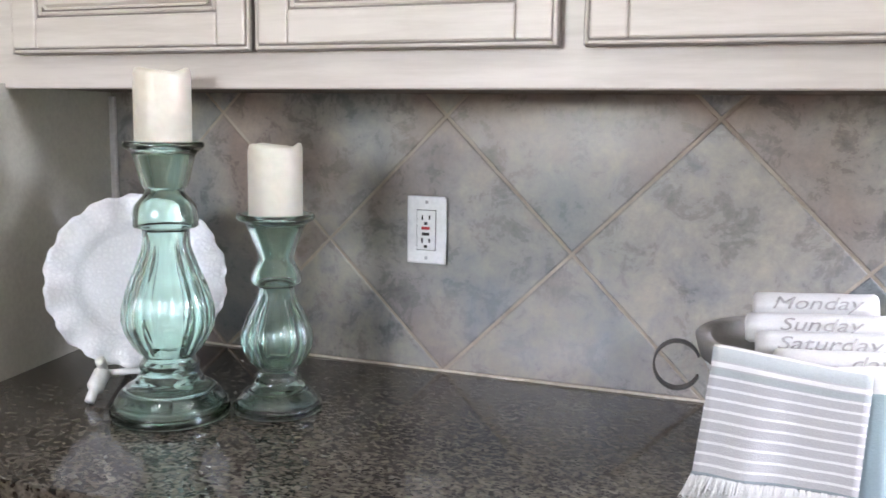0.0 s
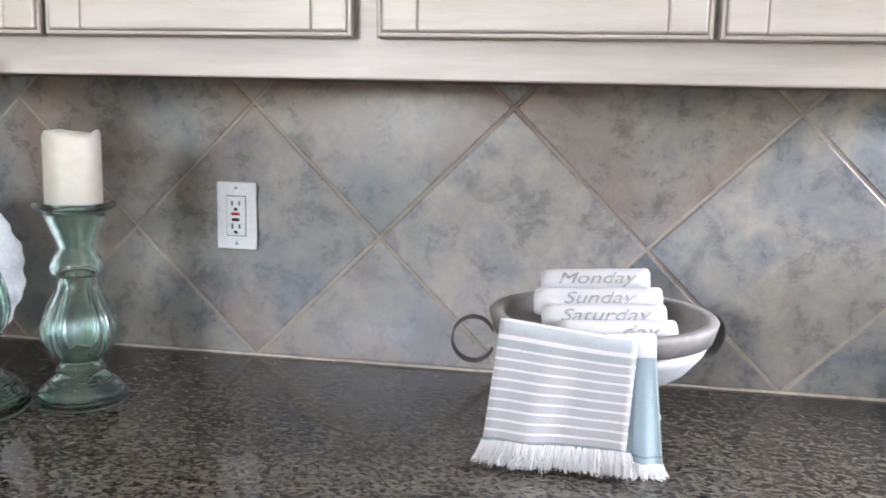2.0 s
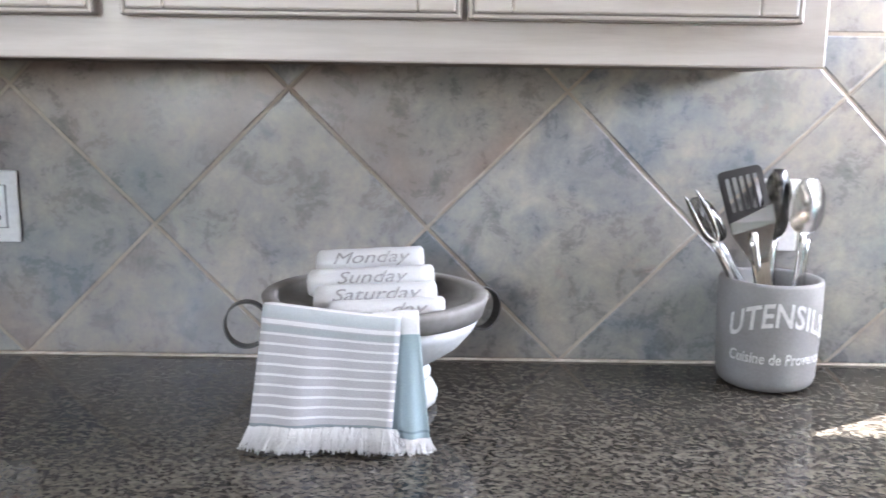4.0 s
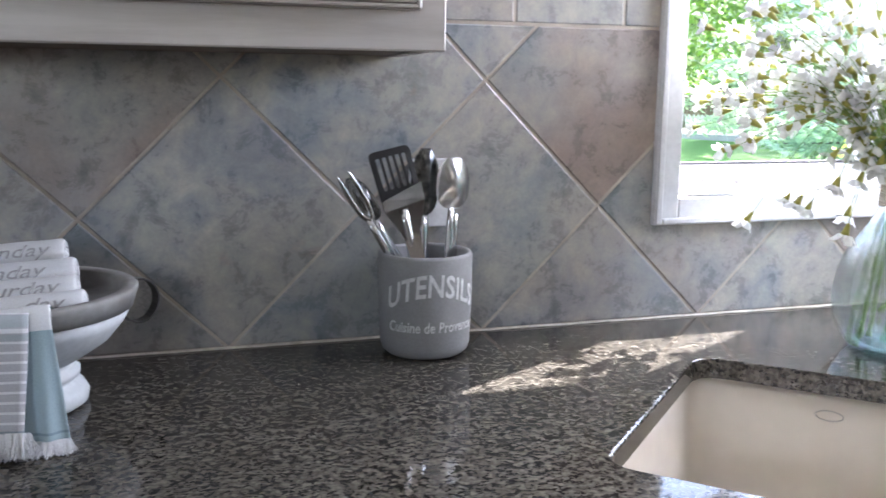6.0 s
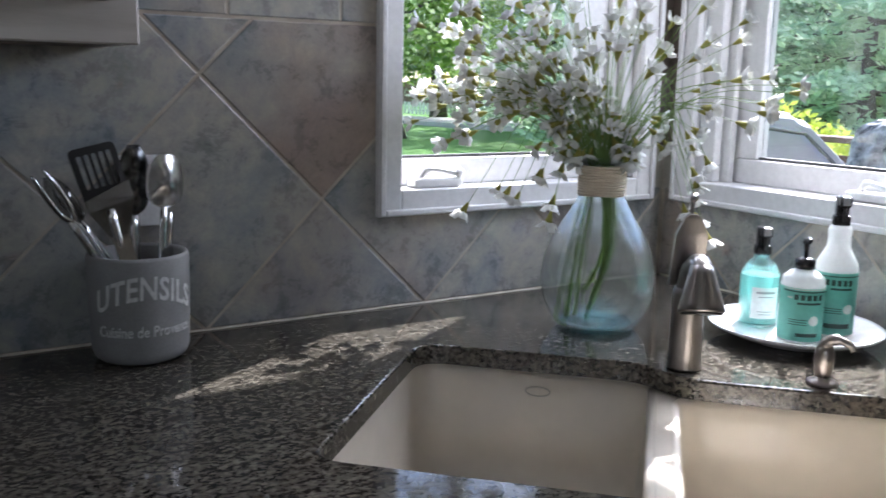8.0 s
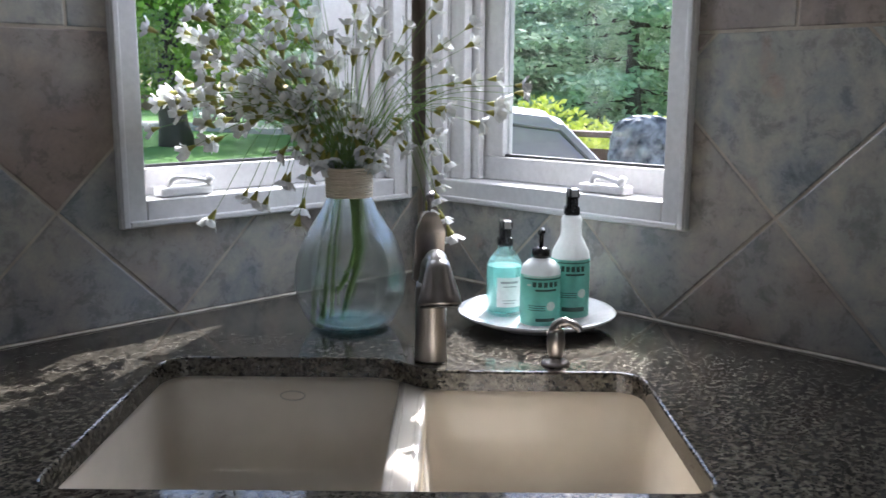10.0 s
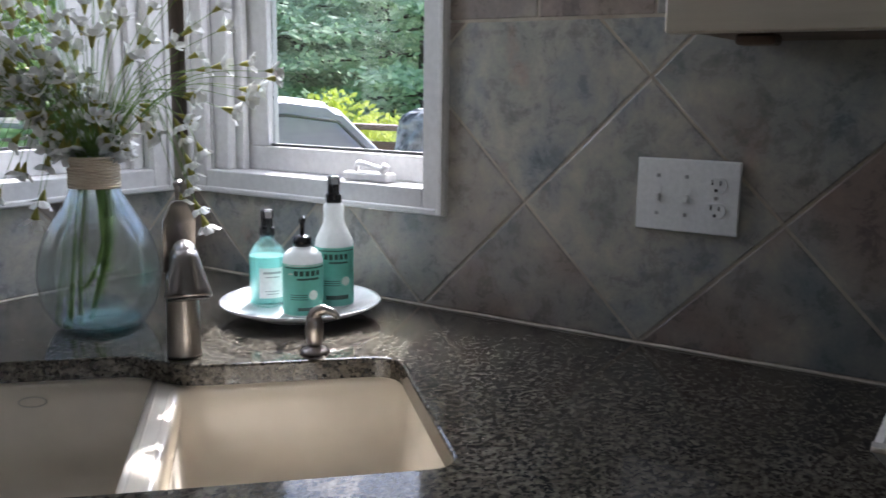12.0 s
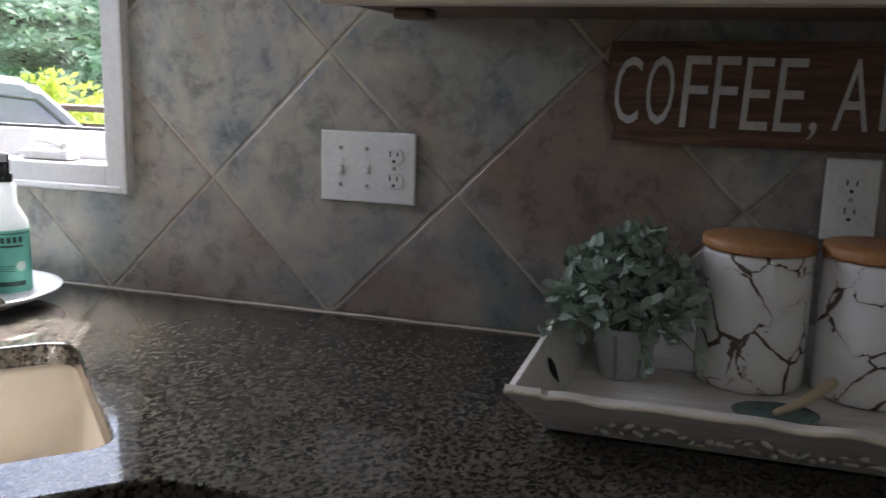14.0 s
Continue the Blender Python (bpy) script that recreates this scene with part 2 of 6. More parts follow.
# ---- the room ----
XB = 2.382  # face of the wall with the switches
PITCH = 0.436  # tile diagonal with its joint
TOP = 0.530  # top of the diagonal field
CEIL_Z, FLOOR_Z = 1.55, -0.91
WIN_Z0, WIN_Z1 = 0.178, 1.12
WA0, WA1 = 1.634, 2.335  # outer edges of the casings
WB0, WB1 = 0.045, 0.722  # the same along the other wall, from the corner


def wall_with_holes(name, axis, at, depth, span, holes, material):
    """A wall of given thickness in blocks round its openings. axis 'y': the wall runs along x."""
    a0, a1 = span
    cuts = sorted({a0, a1, *(h[0] for h in holes), *(h[1] for h in holes)})
    bm = bmesh.new()

    def put(u0, u1, z0, z1):
        lo, hi = ((u0, at, z0), (u1, at + depth, z1)) if axis == "y" else ((at, u0, z0), (at + depth, u1, z1))
        box(bm, [min(a, b) for a, b in zip(lo, hi)], [max(a, b) for a, b in zip(lo, hi)])

    for u0, u1 in zip(cuts, cuts[1:]):
        inside = [h for h in holes if h[0] <= u0 and u1 <= h[1]]
        if inside:
            put(u0, u1, FLOOR_Z, inside[0][2])
            put(u0, u1, inside[0][3], CEIL_Z)
        else:
            put(u0, u1, FLOOR_Z, CEIL_Z)
    return tagged(part(name, bm, material), kind="structure")


HA = (WA0 + 0.03, WA1 - 0.03, WIN_Z0 + 0.03, WIN_Z1 - 0.03)
HB = (-WB1 + 0.03, -WB0 - 0.03, WIN_Z0 + 0.03, WIN_Z1 - 0.03)
wall_a = wall_with_holes("wall_north", "y", 0.0, 0.16, (-3.1, XB + 0.16), [HA], PAINT)
wall_b = wall_with_holes("wall_east", "x", XB, 0.16, (-4.6, 0.0), [HB], PAINT)
wall_with_holes("wall_west", "x", -3.1, 0.12, (-4.6, 0.0), [], PAINT)
wall_with_holes("wall_south", "y", -3.0, -0.12, (-2.98, XB), [(-0.83, 0.03, 0.48, 1.04)], PAINT)
tagged(part("floor", boxes(((-3.2, -4.7, FLOOR_Z - 0.1), (XB + 0.16, 0.16, FLOOR_Z))), FLOOR), "brown oak kitchen floor", kind="structure")
tagged(part("ceiling", boxes(((-3.2, -4.7, CEIL_Z), (XB + 0.16, 0.16, CEIL_Z + 0.1))), CEIL), "white painted ceiling", kind="structure")


# unseen wall, added to keep the rear light off the east side
tagged(part("wall_partition", boxes(((1.50, -2.75, FLOOR_Z), (XB, -2.62, CEIL_Z))), PAINT), "plain unseen wall added to block the rear light", kind="structure")
# unseen roof overhang outside both windows, added to cut the sun's reach
EAVE = surface("white_soffit", (0.60, 0.60, 0.58), (0.68, 0.68, 0.66), 5, 0.6, kind="world")
eave = thing("sun_limit_eave", (0, 0, 0), "unseen white roof overhang added to limit the sun at the kitchen windows", "eave")
eave["kind"] = "structure"
part("soffit", boxes(((-3.2, 0.1605, 1.70), (2.98, 0.42, 1.78)), ((XB + 0.1605, -4.7, 1.70), (2.98, 0.1600, 1.78))), EAVE, eave)
part("gutter", boxes(((-3.2, 0.4205, 1.67), (3.08, 0.50, 1.80)), ((2.9805, -4.7, 1.67), (3.08, 0.42, 1.80)), bevel=0.01), EAVE, eave)
part("roof", boxes(((-3.3, -4.8, 1.801), (3.10, 0.52, 1.86))), EAVE, eave)


# backsplash field: grout bed with every tile a piece of its own
def clip_half(poly, n, d):
    """The part of a polygon with n.p <= d."""
    out = []
    for i, p in enumerate(poly):
        q = poly[(i + 1) % len(poly)]
        a, b = n[0] * p[0] + n[1] * p[1] - d, n[0] * q[0] + n[1] * q[1] - d
        if a <= 0:
            out.append(p)
        if a * b < 0:
            t = a / (a - b)
            out.append((p[0] + t * (q[0] - p[0]), p[1] + t * (q[1] - p[1])))
    return out


def cut_quadrant(poly, u, z, side):
    """Removes the part beyond u (to side) and above z, leaving an L where a tile wraps the corner."""
    low = clip_half(poly, (0, 1), z)
    out = clip_half(poly, (side, 0), side * u)
    if len(low) < 3:
        return out
    if len(out) < 3:
        return low
    if max(p[1] for p in poly) <= z or max(side * p[0] for p in poly) <= side * u:
        return poly
    inside = lambda p: side * p[0] > side * u and p[1] > z
    res, m = [], len(poly)
    crossed = []
    for i, p in enumerate(poly):
        q = poly[(i + 1) % m]
        if not inside(p):
            res.append(p)
        hits = []
        for k, val in ((0, u), (1, z)):
            if (p[k] - val) * (q[k] - val) < 0:
                t = (val - p[k]) / (q[k] - p[k])
                h = (p[0] + t * (q[0] - p[0]), p[1] + t * (q[1] - p[1]))
                o = 1 - k
                if (o == 1 and h[1] >= z) or (o == 0 and side * h[0] >= side * u):
                    hits.append((t, h))
        for t, h in sorted(hits):
            res.append(h)
            crossed.append((len(res) - 1, h))
    if len(crossed) == 2:
        i0, i1 = crossed[0][0], crossed[1][0]
        at = i0 + 1 if i1 == i0 + 1 else len(res)
        if i1 == i0 + 1 or (i0 == 0 and i1 == len(res) - 1):
            res.insert(at, (u, z))
    return res


def area_of(poly):
    return 0.5 * sum(p[0] * q[1] - q[0] * p[1] for p, q in zip(poly, poly[1:] + poly[:1]))


def shrink(poly, d):
    """Moves every edge of a polygon inwards by d."""
    out, m = [], len(poly)
    for i in range(m):
        a, b, c = Vector(poly[i - 1]), Vector(poly[i]), Vector(poly[(i + 1) % m])
        e, f = (b - a).normalized(), (c - b).normalized()
        n1, n2 = Vector((-e.y, e.x)), Vector((-f.y, f.x))
        k = 1 + n1.dot(n2)
        out.append(tuple(b + (n1 + n2) * (d / k if k > 0.2 else d)))
    return out


def tidy(poly):
    out = [p for i, p in enumerate(poly) if (Vector(p) - Vector(poly[i - 1])).length > 0.002]
    return out if area_of(out) > 0 else out[::-1]


def tile_mesh(poly, place):
    """A tile standing 1.9 mm proud of its joints, with eased edges. place maps (u, z, out) to the world."""
    bm = bmesh.new()
    inner = shrink(poly, 0.0020)
    rings = [[bm.verts.new(place(u, z, o)) for u, z in ring] for ring, o in ((poly, 0.0), (poly, 0.0008), (inner, 0.0019))]
    m = len(poly)
    for a, b in zip(rings, rings[1:]):
        for k in range(m):
            bm.faces.new((a[k], a[(k + 1) % m], b[(k + 1) % m], b[k]))
    bm.faces.new(rings[-1])
    bmesh.ops.recalc_face_normals(bm, faces=bm.faces)
    return bm


def lay_tiles(parent, phase, u0, u1, hole_u, side, place):
    """Diagonal field up to TOP and coursed tiles over it, round one window."""
    h = PITCH / 2
    polys = []
    n = int((u1 - u0) / h) + 8
    base = phase + h * math.floor((u0 - phase) / h)
    start = round((base - phase) / h)
    for i in range(start - 2, start + n):
        for j in range(-1, 5):
            if (i + j) % 2 == 0:
                continue
            cu, cz = phase + i * h, j * h
            polys.append([(cu - h, cz), (cu, cz - h), (cu + h, cz), (cu, cz + h)])
    limits = (0.004, TOP)
    work = [(p, limits) for p in polys]
    for row in range(3):
        z0 = TOP + row * 0.205
        for k in range(-2, int((u1 - u0) / 0.205) + 3):
            s = 1.358 - 0.205 * 12 + 0.205 * k + (0.1 if row % 2 else 0) if side > 0 else -0.70 - 0.205 * k + 0.41 + (0.1 if row % 2 else 0)
            work.append(([(s, z0), (s + 0.205, z0), (s + 0.205, z0 + 0.205), (s, z0 + 0.205)], (z0 - 1, z0 + 1)))
    for poly, (z0, z1) in work:
        p = tidy(poly)
        p = shrink(p, 0.0026)
        for nrm, d in (((0, -1), -z0 - (0 if z0 < 0.1 else 0)), ((0, 1), z1 - 0.003), ((-1, 0), -u0 - 0.003), ((1, 0), u1 - 0.003)):
            p = clip_half(p, nrm, d)
        if len(p) < 3:
            continue
        p = cut_quadrant(p, hole_u, WIN_Z0 + 0.025, side)
        if len(p) < 3:
            continue
        p = tidy(p)
        if len(p) < 3 or abs(area_of(p)) < 2e-4:
            continue
        part("tile", tile_mesh(p, place), TILE, parent)


part("grout", boxes(((-0.69, -0.004, 0.0), (WA0 + 0.02, 0.0, 1.14)), ((WA0 + 0.02, -0.004, 0.0), (XB, 0.0, WIN_Z0 + 0.02))), GROUT, wall_a)
part("grout", boxes(((XB - 0.004, -3.0, 0.0), (XB, -WB1 - 0.02, 1.14)), ((XB - 0.004, -WB1 - 0.02, 0.0), (XB, -0.0045, WIN_Z0 + 0.02))), GROUT, wall_b)


CAULK = surface("cream_caulk", (0.42, 0.37, 0.30), (0.66, 0.61, 0.53), 30, 0.6, kind="world")
bm = bmesh.new()
tube(bm, [(-0.68 + 0.05 * k, -0.0076, 0.0004 + 0.0006 * math.sin(k * 2.3)) for k in range(62)], 0.0034, 6)
part("caulk", bm, CAULK, wall_a)
bm = bmesh.new()
tube(bm, [(XB - 0.0076, -0.02 - 0.05 * k, 0.0004 + 0.0008 * math.sin(k * 1.7)) for k in range(52)], 0.0034, 6)
part("caulk", bm, CAULK, wall_b)


# granite worktop with the sink cut-out, in diagonal axes u (along the sink) and v (to the corner)
def diag(u, v):
    return ((u + v) / math.sqrt(2), (v - u) / math.sqrt(2))


SINK_UV = rounded([(1.300, 0.475), (2.055, 0.475), (2.052, 0.893), (1.790, 0.893), (1.725, 0.897), (1.655, 0.955), (1.300, 0.957)], [0.035, 0.035, 0.05, 0.03, 0.06, 0.07, 0.05])
FRONT_X = XB - 0.645
counter_line = rounded([(-0.70, 0.0), (-0.70, -0.645), (1.175, -0.645), (FRONT_X, -1.205), (FRONT_X, -2.6), (XB, -2.6), (XB, 0.0)], [0, 0, 0.03, 0.03, 0, 0, 0])
bm = slab(counter_line, -0.032, 0.0, [[diag(u, v) for u, v in SINK_UV]])
rim = [e for e in bm.edges if len(e.link_faces) == 2 and all(v.co.z > -0.001 for v in e.verts) and e.calc_face_angle(0) > 1.0]
bmesh.ops.bevel(bm, geom=rim, offset=0.004, segments=2, affect="EDGES", profile=0.5)
tagged(part("granite_worktop", bm, GRANITE), "polished brown-black speckled granite worktop with sink cut-out", "worktop")

# base cabinets under it, closing the space below
base = thing("base_cabinet", (0, 0, 0), "cream painted base cabinet run under the granite", "cabinet")
part("body", slab([(-0.70, -0.01), (-0.70, -0.60), (1.19, -0.60), (FRONT_X + 0.045, -1.19), (FRONT_X + 0.045, -2.6), (XB - 0.01, -2.6), (XB - 0.01, -0.01)], FLOOR_Z, -0.25), CAB, base)
part("face", slab([(-0.70, -0.58), (-0.70, -0.60), (1.19, -0.60), (FRONT_X + 0.045, -1.19), (FRONT_X + 0.045, -2.6), (FRONT_X + 0.065, -2.6), (FRONT_X + 0.065, -1.182), (1.182, -0.58)], -0.25, -0.033), CAB, base)


# double-bowl sink
def bowl_ring(u0, u1, v0, v1, r, z):
    return [(*diag(u, v), z) for u, v in rounded([(u0, v0), (u1, v0), (u1, v1), (u0, v1)], [r] * 4, 6)]


def sink_bowl(u0, u1, v0, v1, depth):
    bm = bmesh.new()
    rows = [(0, 0.05, -0.0335), (0.004, 0.05, -0.05), (0.012, 0.055, -0.5 * depth), (0.022, 0.06, -0.85 * depth), (0.045, 0.07, -0.97 * depth), (0.09, 0.06, -depth)]
    rings = [[bm.verts.new(c) for c in bowl_ring(u0 + k, u1 - k, v0 + k, v1 - k, r, z)] for k, r, z in rows]
    for a, b in zip(rings, rings[1:]):
        m = len(a)
        for i in range(m):
            bm.faces.new((a[i], a[(i + 1) % m], b[(i + 1) % m], b[i]))
    bm.faces.new(rings[-1])
    bmesh.ops.recalc_face_normals(bm, faces=bm.faces)
    bmesh.ops.reverse_faces(bm, faces=bm.faces)
    bmesh.ops.solidify(bm, geom=list(bm.faces), thickness=0.008)
    return bm


sink = thing("kitchen_sink", (0, 0, 0), "biscuit enamel undermount double-bowl kitchen sink", "sink")
part("large_bowl", sink_bowl(1.285, 1.688, 0.462, 0.975, 0.22), BISCUIT, sink, smooth=True)
part("small_bowl", sink_bowl(1.712, 2.07, 0.462, 0.915, 0.19), BISCUIT, sink, smooth=True)
bm = slab([diag(u, v) for u, v in [(1.676, 0.462), (1.724, 0.462), (1.724, 0.93), (1.800, 0.93), (1.800, 0.985), (1.676, 0.985)]], -0.09, -0.0345)
edge = [e for e in bm.edges if len(e.link_faces) == 2 and e.calc_face_angle(0) > 0.8 and all(v.co.z > -0.04 for v in e.verts)]
bmesh.ops.bevel(bm, geom=edge, offset=0.012, segments=4, affect="EDGES", profile=0.5)
part("divider", bm, BISCUIT, sink, smooth=True)
LINE = surface("embossed_line", (0.42, 0.40, 0.34), (0.48, 0.45, 0.40), 8, 0.3)


def ring_mark(a, b, w):
    bm = bmesh.new()
    pts = [(a * math.cos(t), 0, b * math.sin(t)) for t in (2 * math.pi * k / 32 for k in range(33))]
    return tube(bm, pts, w, 6, caps=False)


mark = part("overflow_mark", ring_mark(0.02, 0.008, 0.0012), LINE, sink, "small oval embossed mark")
mark.matrix_world = Matrix.Translation((*diag(1.50, 0.966), -0.068)) @ pose(0, 0, 0, 0, 0, -45)


# ---- windows ----
def window(name, holder, place, u0, u1, glass_u0, glass_u1, sash_in, crank_u):
    """A casement: casing, stool, jamb liner, sash and pane. place maps (u, out, z); out > 0 into the room."""
    w = thing(name, (0, 0, 0), "white painted casement window with fold-down crank", "window")
    w["kind"] = "structure"

    def bars(spans, part_name, mat=TRIM, bev=0.003, label=""):
        bm = bmesh.new()
        for (a, b, z0, z1, o0, o1) in spans:
            p, q = place(a, o0, z0), place(b, o1, z1)
            box(bm, [min(s) for s in zip(p, q)], [max(s) for s in zip(p, q)], bev, 2)
        return part(part_name, bm, mat, w, label)

    c = 0.05
    z0, z1 = WIN_Z0, WIN_Z1
    bars([(u0, u0 + c, z0, z1, 0.001, 0.018)], "casing")
    bars([(u1 - c, u1, z0, z1, 0.001, 0.018)], "casing")
    bars([(u0 + c, u1 - c, z0, z0 + c, 0.001, 0.018)], "casing")
    bars([(u0 + c, u1 - c, z1 - c, z1, 0.001, 0.018)], "casing")
    # raised outer bead of the casing
    bars([(u0 + 0.001, u0 + 0.014, z0 + 0.002, z1, 0.018, 0.026)], "bead")
    bars([(u1 - 0.014, u1 - 0.001, z0 + 0.002, z1, 0.018, 0.026)], "bead")
    bars([(u0 + 0.014, u1 - 0.014, z0 + 0.002, z0 + 0.014, 0.018, 0.026)], "bead")
    # jamb liner through the wall
    bars([(u0 + 0.03, u0 + c, z0 + c, z1 - c, -0.15, 0.0)], "jamb")
    bars([(u1 - c, u1 - 0.03, z0 + c, z1 - c, -0.15, 0.0)], "jamb")
    bars([(u0 + c, u1 - c, z0 + 0.03, z0 + c, -0.15, 0.0)], "sill")
    bars([(u0 + c, u1 - c, z1 - c, z1 - 0.03, -0.15, 0.0)], "head")
    # stepped stops at the sides, sash rails and stiles
    gz0, gz1 = 0.281, z1 - c - 0.05
    if glass_u0 - u0 > 0.1:
        bars([(u0 + c, u0 + c + 0.045, z0 + c, z1 - c, -0.03, -0.006)], "stop")
        bars([(u0 + c, u0 + c + 0.066, z0 + c, z1 - c, -0.05, -0.032)], "stop")
        bars([(u0 + c, u0 + c + 0.085, z0 + c, z1 - c, -0.075, -0.06)], "stop")
    if u1 - glass_u1 > 0.1:
        bars([(u1 - c - 0.03, u1 - c, z0 + c, z1 - c, -0.03, -0.012)], "stop")
        bars([(u1 - c - 0.055, u1 - c, z0 + c, z1 - c, -0.06, -0.03)], "stop")
        bars([(u1 - c - 0.085, u1 - c, z0 + c, z1 - c, -0.075, -0.06)], "stop")
    s0, s1 = u0 + c, u1 - c
    frame_ob = bars([(s0, s1, z0 + c, gz0, -sash_in - 0.035, -sash_in)], "sash_rail")
    bars([(s0, s1, gz1, z1 - c, -sash_in - 0.035, -sash_in)], "sash_rail")
    bars([(s0, glass_u0, gz0, gz1, -sash_in - 0.035, -sash_in)], "sash_stile")
    bars([(glass_u1, s1, gz0, gz1, -sash_in - 0.035, -sash_in)], "sash_stile")
    bars([(glass_u0, glass_u1, gz0, gz0 + 0.006, -sash_in - 0.02, -sash_in - 0.008)], "glazing_bead", DARKBEAD, 0.0)
    pane = bars([(glass_u0, glass_u1, gz0, gz1, -sash_in - 0.020, -sash_in - 0.016)], "pane", PANE, 0.0)
    pane.visible_shadow = False
    # crank operator on the stool
    bm = bmesh.new()
    zz = z0 + c + 0.001
    oc = 0.012 - sash_in / 2
    p, q = place(crank_u - 0.055, oc - 0.018, zz), place(crank_u + 0.055, oc + 0.018, zz + 0.018)
    box(bm, [min(s) for s in zip(p, q)], [max(s) for s in zip(p, q)], 0.005, 2)
    cover = part("crank_cover", bm, TRIM, w)
    bm = bmesh.new()
    tube(bm, smooth_path([place(crank_u - 0.035, oc, zz + 0.015), place(crank_u - 0.02, oc + 0.006, zz + 0.034), place(crank_u + 0.02, oc + 0.012, zz + 0.030), place(crank_u + 0.045, oc + 0.012, zz + 0.024)], 5), [0.008] * 6 + [0.0055] * 10, 10, 0.7)
    tube(bm, [place(crank_u + 0.042, oc + 0.012, zz + 0.020), place(crank_u + 0.052, oc + 0.014, zz + 0.034)], 0.008, 12)
    part("crank_handle", bm, TRIM, w, smooth=True)
    return w


DARKBEAD = surface("dark_glazing_seal", (0.05, 0.05, 0.05), (0.08, 0.08, 0.08), 10, 0.6)
window("window_1", wall_a, lambda u, o, z: (u, -o, z), WA0, WA1, WA0 + 0.054, 2.135, 0.045, WA0 + 0.14)
window("window_2", wall_b, lambda u, o, z: (XB - o, -u, z), WB0, WB1, 0.214, WB1 - 0.054, 0.055, WB1 - 0.20)
# brown corner post between the casings, darkened in colour by the corner's shade
tagged(part("trim", boxes(((WA1 + 0.002, -0.010, 0.30), (XB - 0.0005, -0.0005, 1.12)), ((XB - 0.010, -WB0 + 0.002, 0.30), (XB - 0.0005, -0.011, 1.12))), surface("brown_corner_with_shade", (0.11, 0.085, 0.065), (0.16, 0.125, 0.10), 9, 0.6, kind="world")), kind="structure")


# ---- wall cabinets ----
def cabinet_door(parent, x0, x1, y, z0, z1):
    """An overlay door: frame with a beaded edge and a raised panel, glaze in the grooves."""
    t = 0.02
    d = part("door", boxes(((x0, y, z0), (x1, y + t - 0.002, z1)), bevel=0.0015), CAB_GLAZE, parent, "grey glaze in the grooves")
    # stepped outer bead
    part("edge_bead", boxes(((x0 + 0.0015, y - 0.003, z0 + 0.0015), (x0 + 0.006, y + 0.004, z1)), ((x1 - 0.006, y - 0.003, z0 + 0.0015), (x1 - 0.0015, y + 0.004, z1)), ((x0 + 0.006, y - 0.003, z0 + 0.0015), (x1 - 0.006, y + 0.004, z0 + 0.006)), bevel=0.0015), CAB, d)
    s = 0.053
    for a, b, c, e in ((x0 + 0.008, x0 + s, z0 + 0.008, z1 - 0.008), (x1 - s, x1 - 0.008, z0 + 0.008, z1 - 0.008)):
        part("stile", boxes(((a, y - 0.006, c), (b, y + 0.004, e)), bevel=0.003, seg=2), CAB, d)
    for c, e in ((z0 + 0.008, z0 + s), (z1 - s, z1 - 0.008)):
        part("rail", boxes(((x0 + s + 0.0005, y - 0.0058, c), (x1 - s - 0.0005, y + 0.004, e)), bevel=0.003, seg=2), CAB, d)
    part("moulding", boxes(((x0 + s + 0.003, y - 0.0035, z0 + s + 0.003), (x0 + s + 0.009, y + 0.004, z1 - s - 0.003)), ((x1 - s - 0.009, y - 0.0035, z0 + s + 0.003), (x1 - s - 0.003, y + 0.004, z1 - s - 0.003)), ((x0 + s + 0.009, y - 0.0035, z0 + s + 0.003), (x1 - s - 0.009, y + 0.004, z0 + s + 0.009)), bevel=0.002), CAB, d)
    part("panel", boxes(((x0 + s + 0.011, y - 0.0045, z0 + s + 0.011), (x1 - s - 0.011, y + 0.004, z1 - s - 0.011)), bevel=0.008), CAB, d)
    return d


cab = thing("wall_cabinet", (0, 0, 0), "cream wall cabinets with grey-glazed panel doors", "cabinet")
CZ, CT = 0.468, 1.38
part("body", boxes(((-0.69, -0.284, CZ + 0.012), (1.145, -0.0002, CT))), CAB, cab)
part("face_frame", boxes(((-0.69, -0.304, CZ), (1.145, -0.2845, CT)), bevel=0.002), CAB, cab)
part("underside", boxes(((-0.69, -0.283, CZ + 0.004), (1.128, -0.008, CZ + 0.0115))), CAB_UNDER_SHADE, cab, "underside with its shade put into a dark brown")
part("end_panel", boxes(((1.129, -0.284, CZ + 0.002), (1.147, -0.008, CT))), CAB, cab)
for x0, x1 in ((-0.60, -0.171), (-0.165, 0.260), (0.291, 0.700), (0.706, 1.107)):
    cabinet_door(cab, x0, x1, -0.324, 0.519, CT - 0.03)

cabr = thing("wall_cabinet", (0, 0, 0), "plain cream wall cabinet above the coffee corner", "cabinet")
part("body", boxes(((XB - 0.29, -3.0, 0.497), (XB - 0.0085, -1.232, CT))), CAB_B, cabr)
part("face_frame", boxes(((XB - 0.325, -3.0, 0.483), (XB - 0.2905, -1.230, CT)), bevel=0.002), CAB_B, cabr)
part("underside", boxes(((XB - 0.289, -3.0, 0.488), (XB - 0.0085, -1.236, 0.4965))), CAB_UNDER_SHADE, cabr, "underside with its shade put into a dark brown")
part("light_clip", boxes(((XB - 0.20, -1.33, 0.474), (XB - 0.16, -1.28, 0.4875)), bevel=0.003), CAB_UNDER_SHADE, cabr)

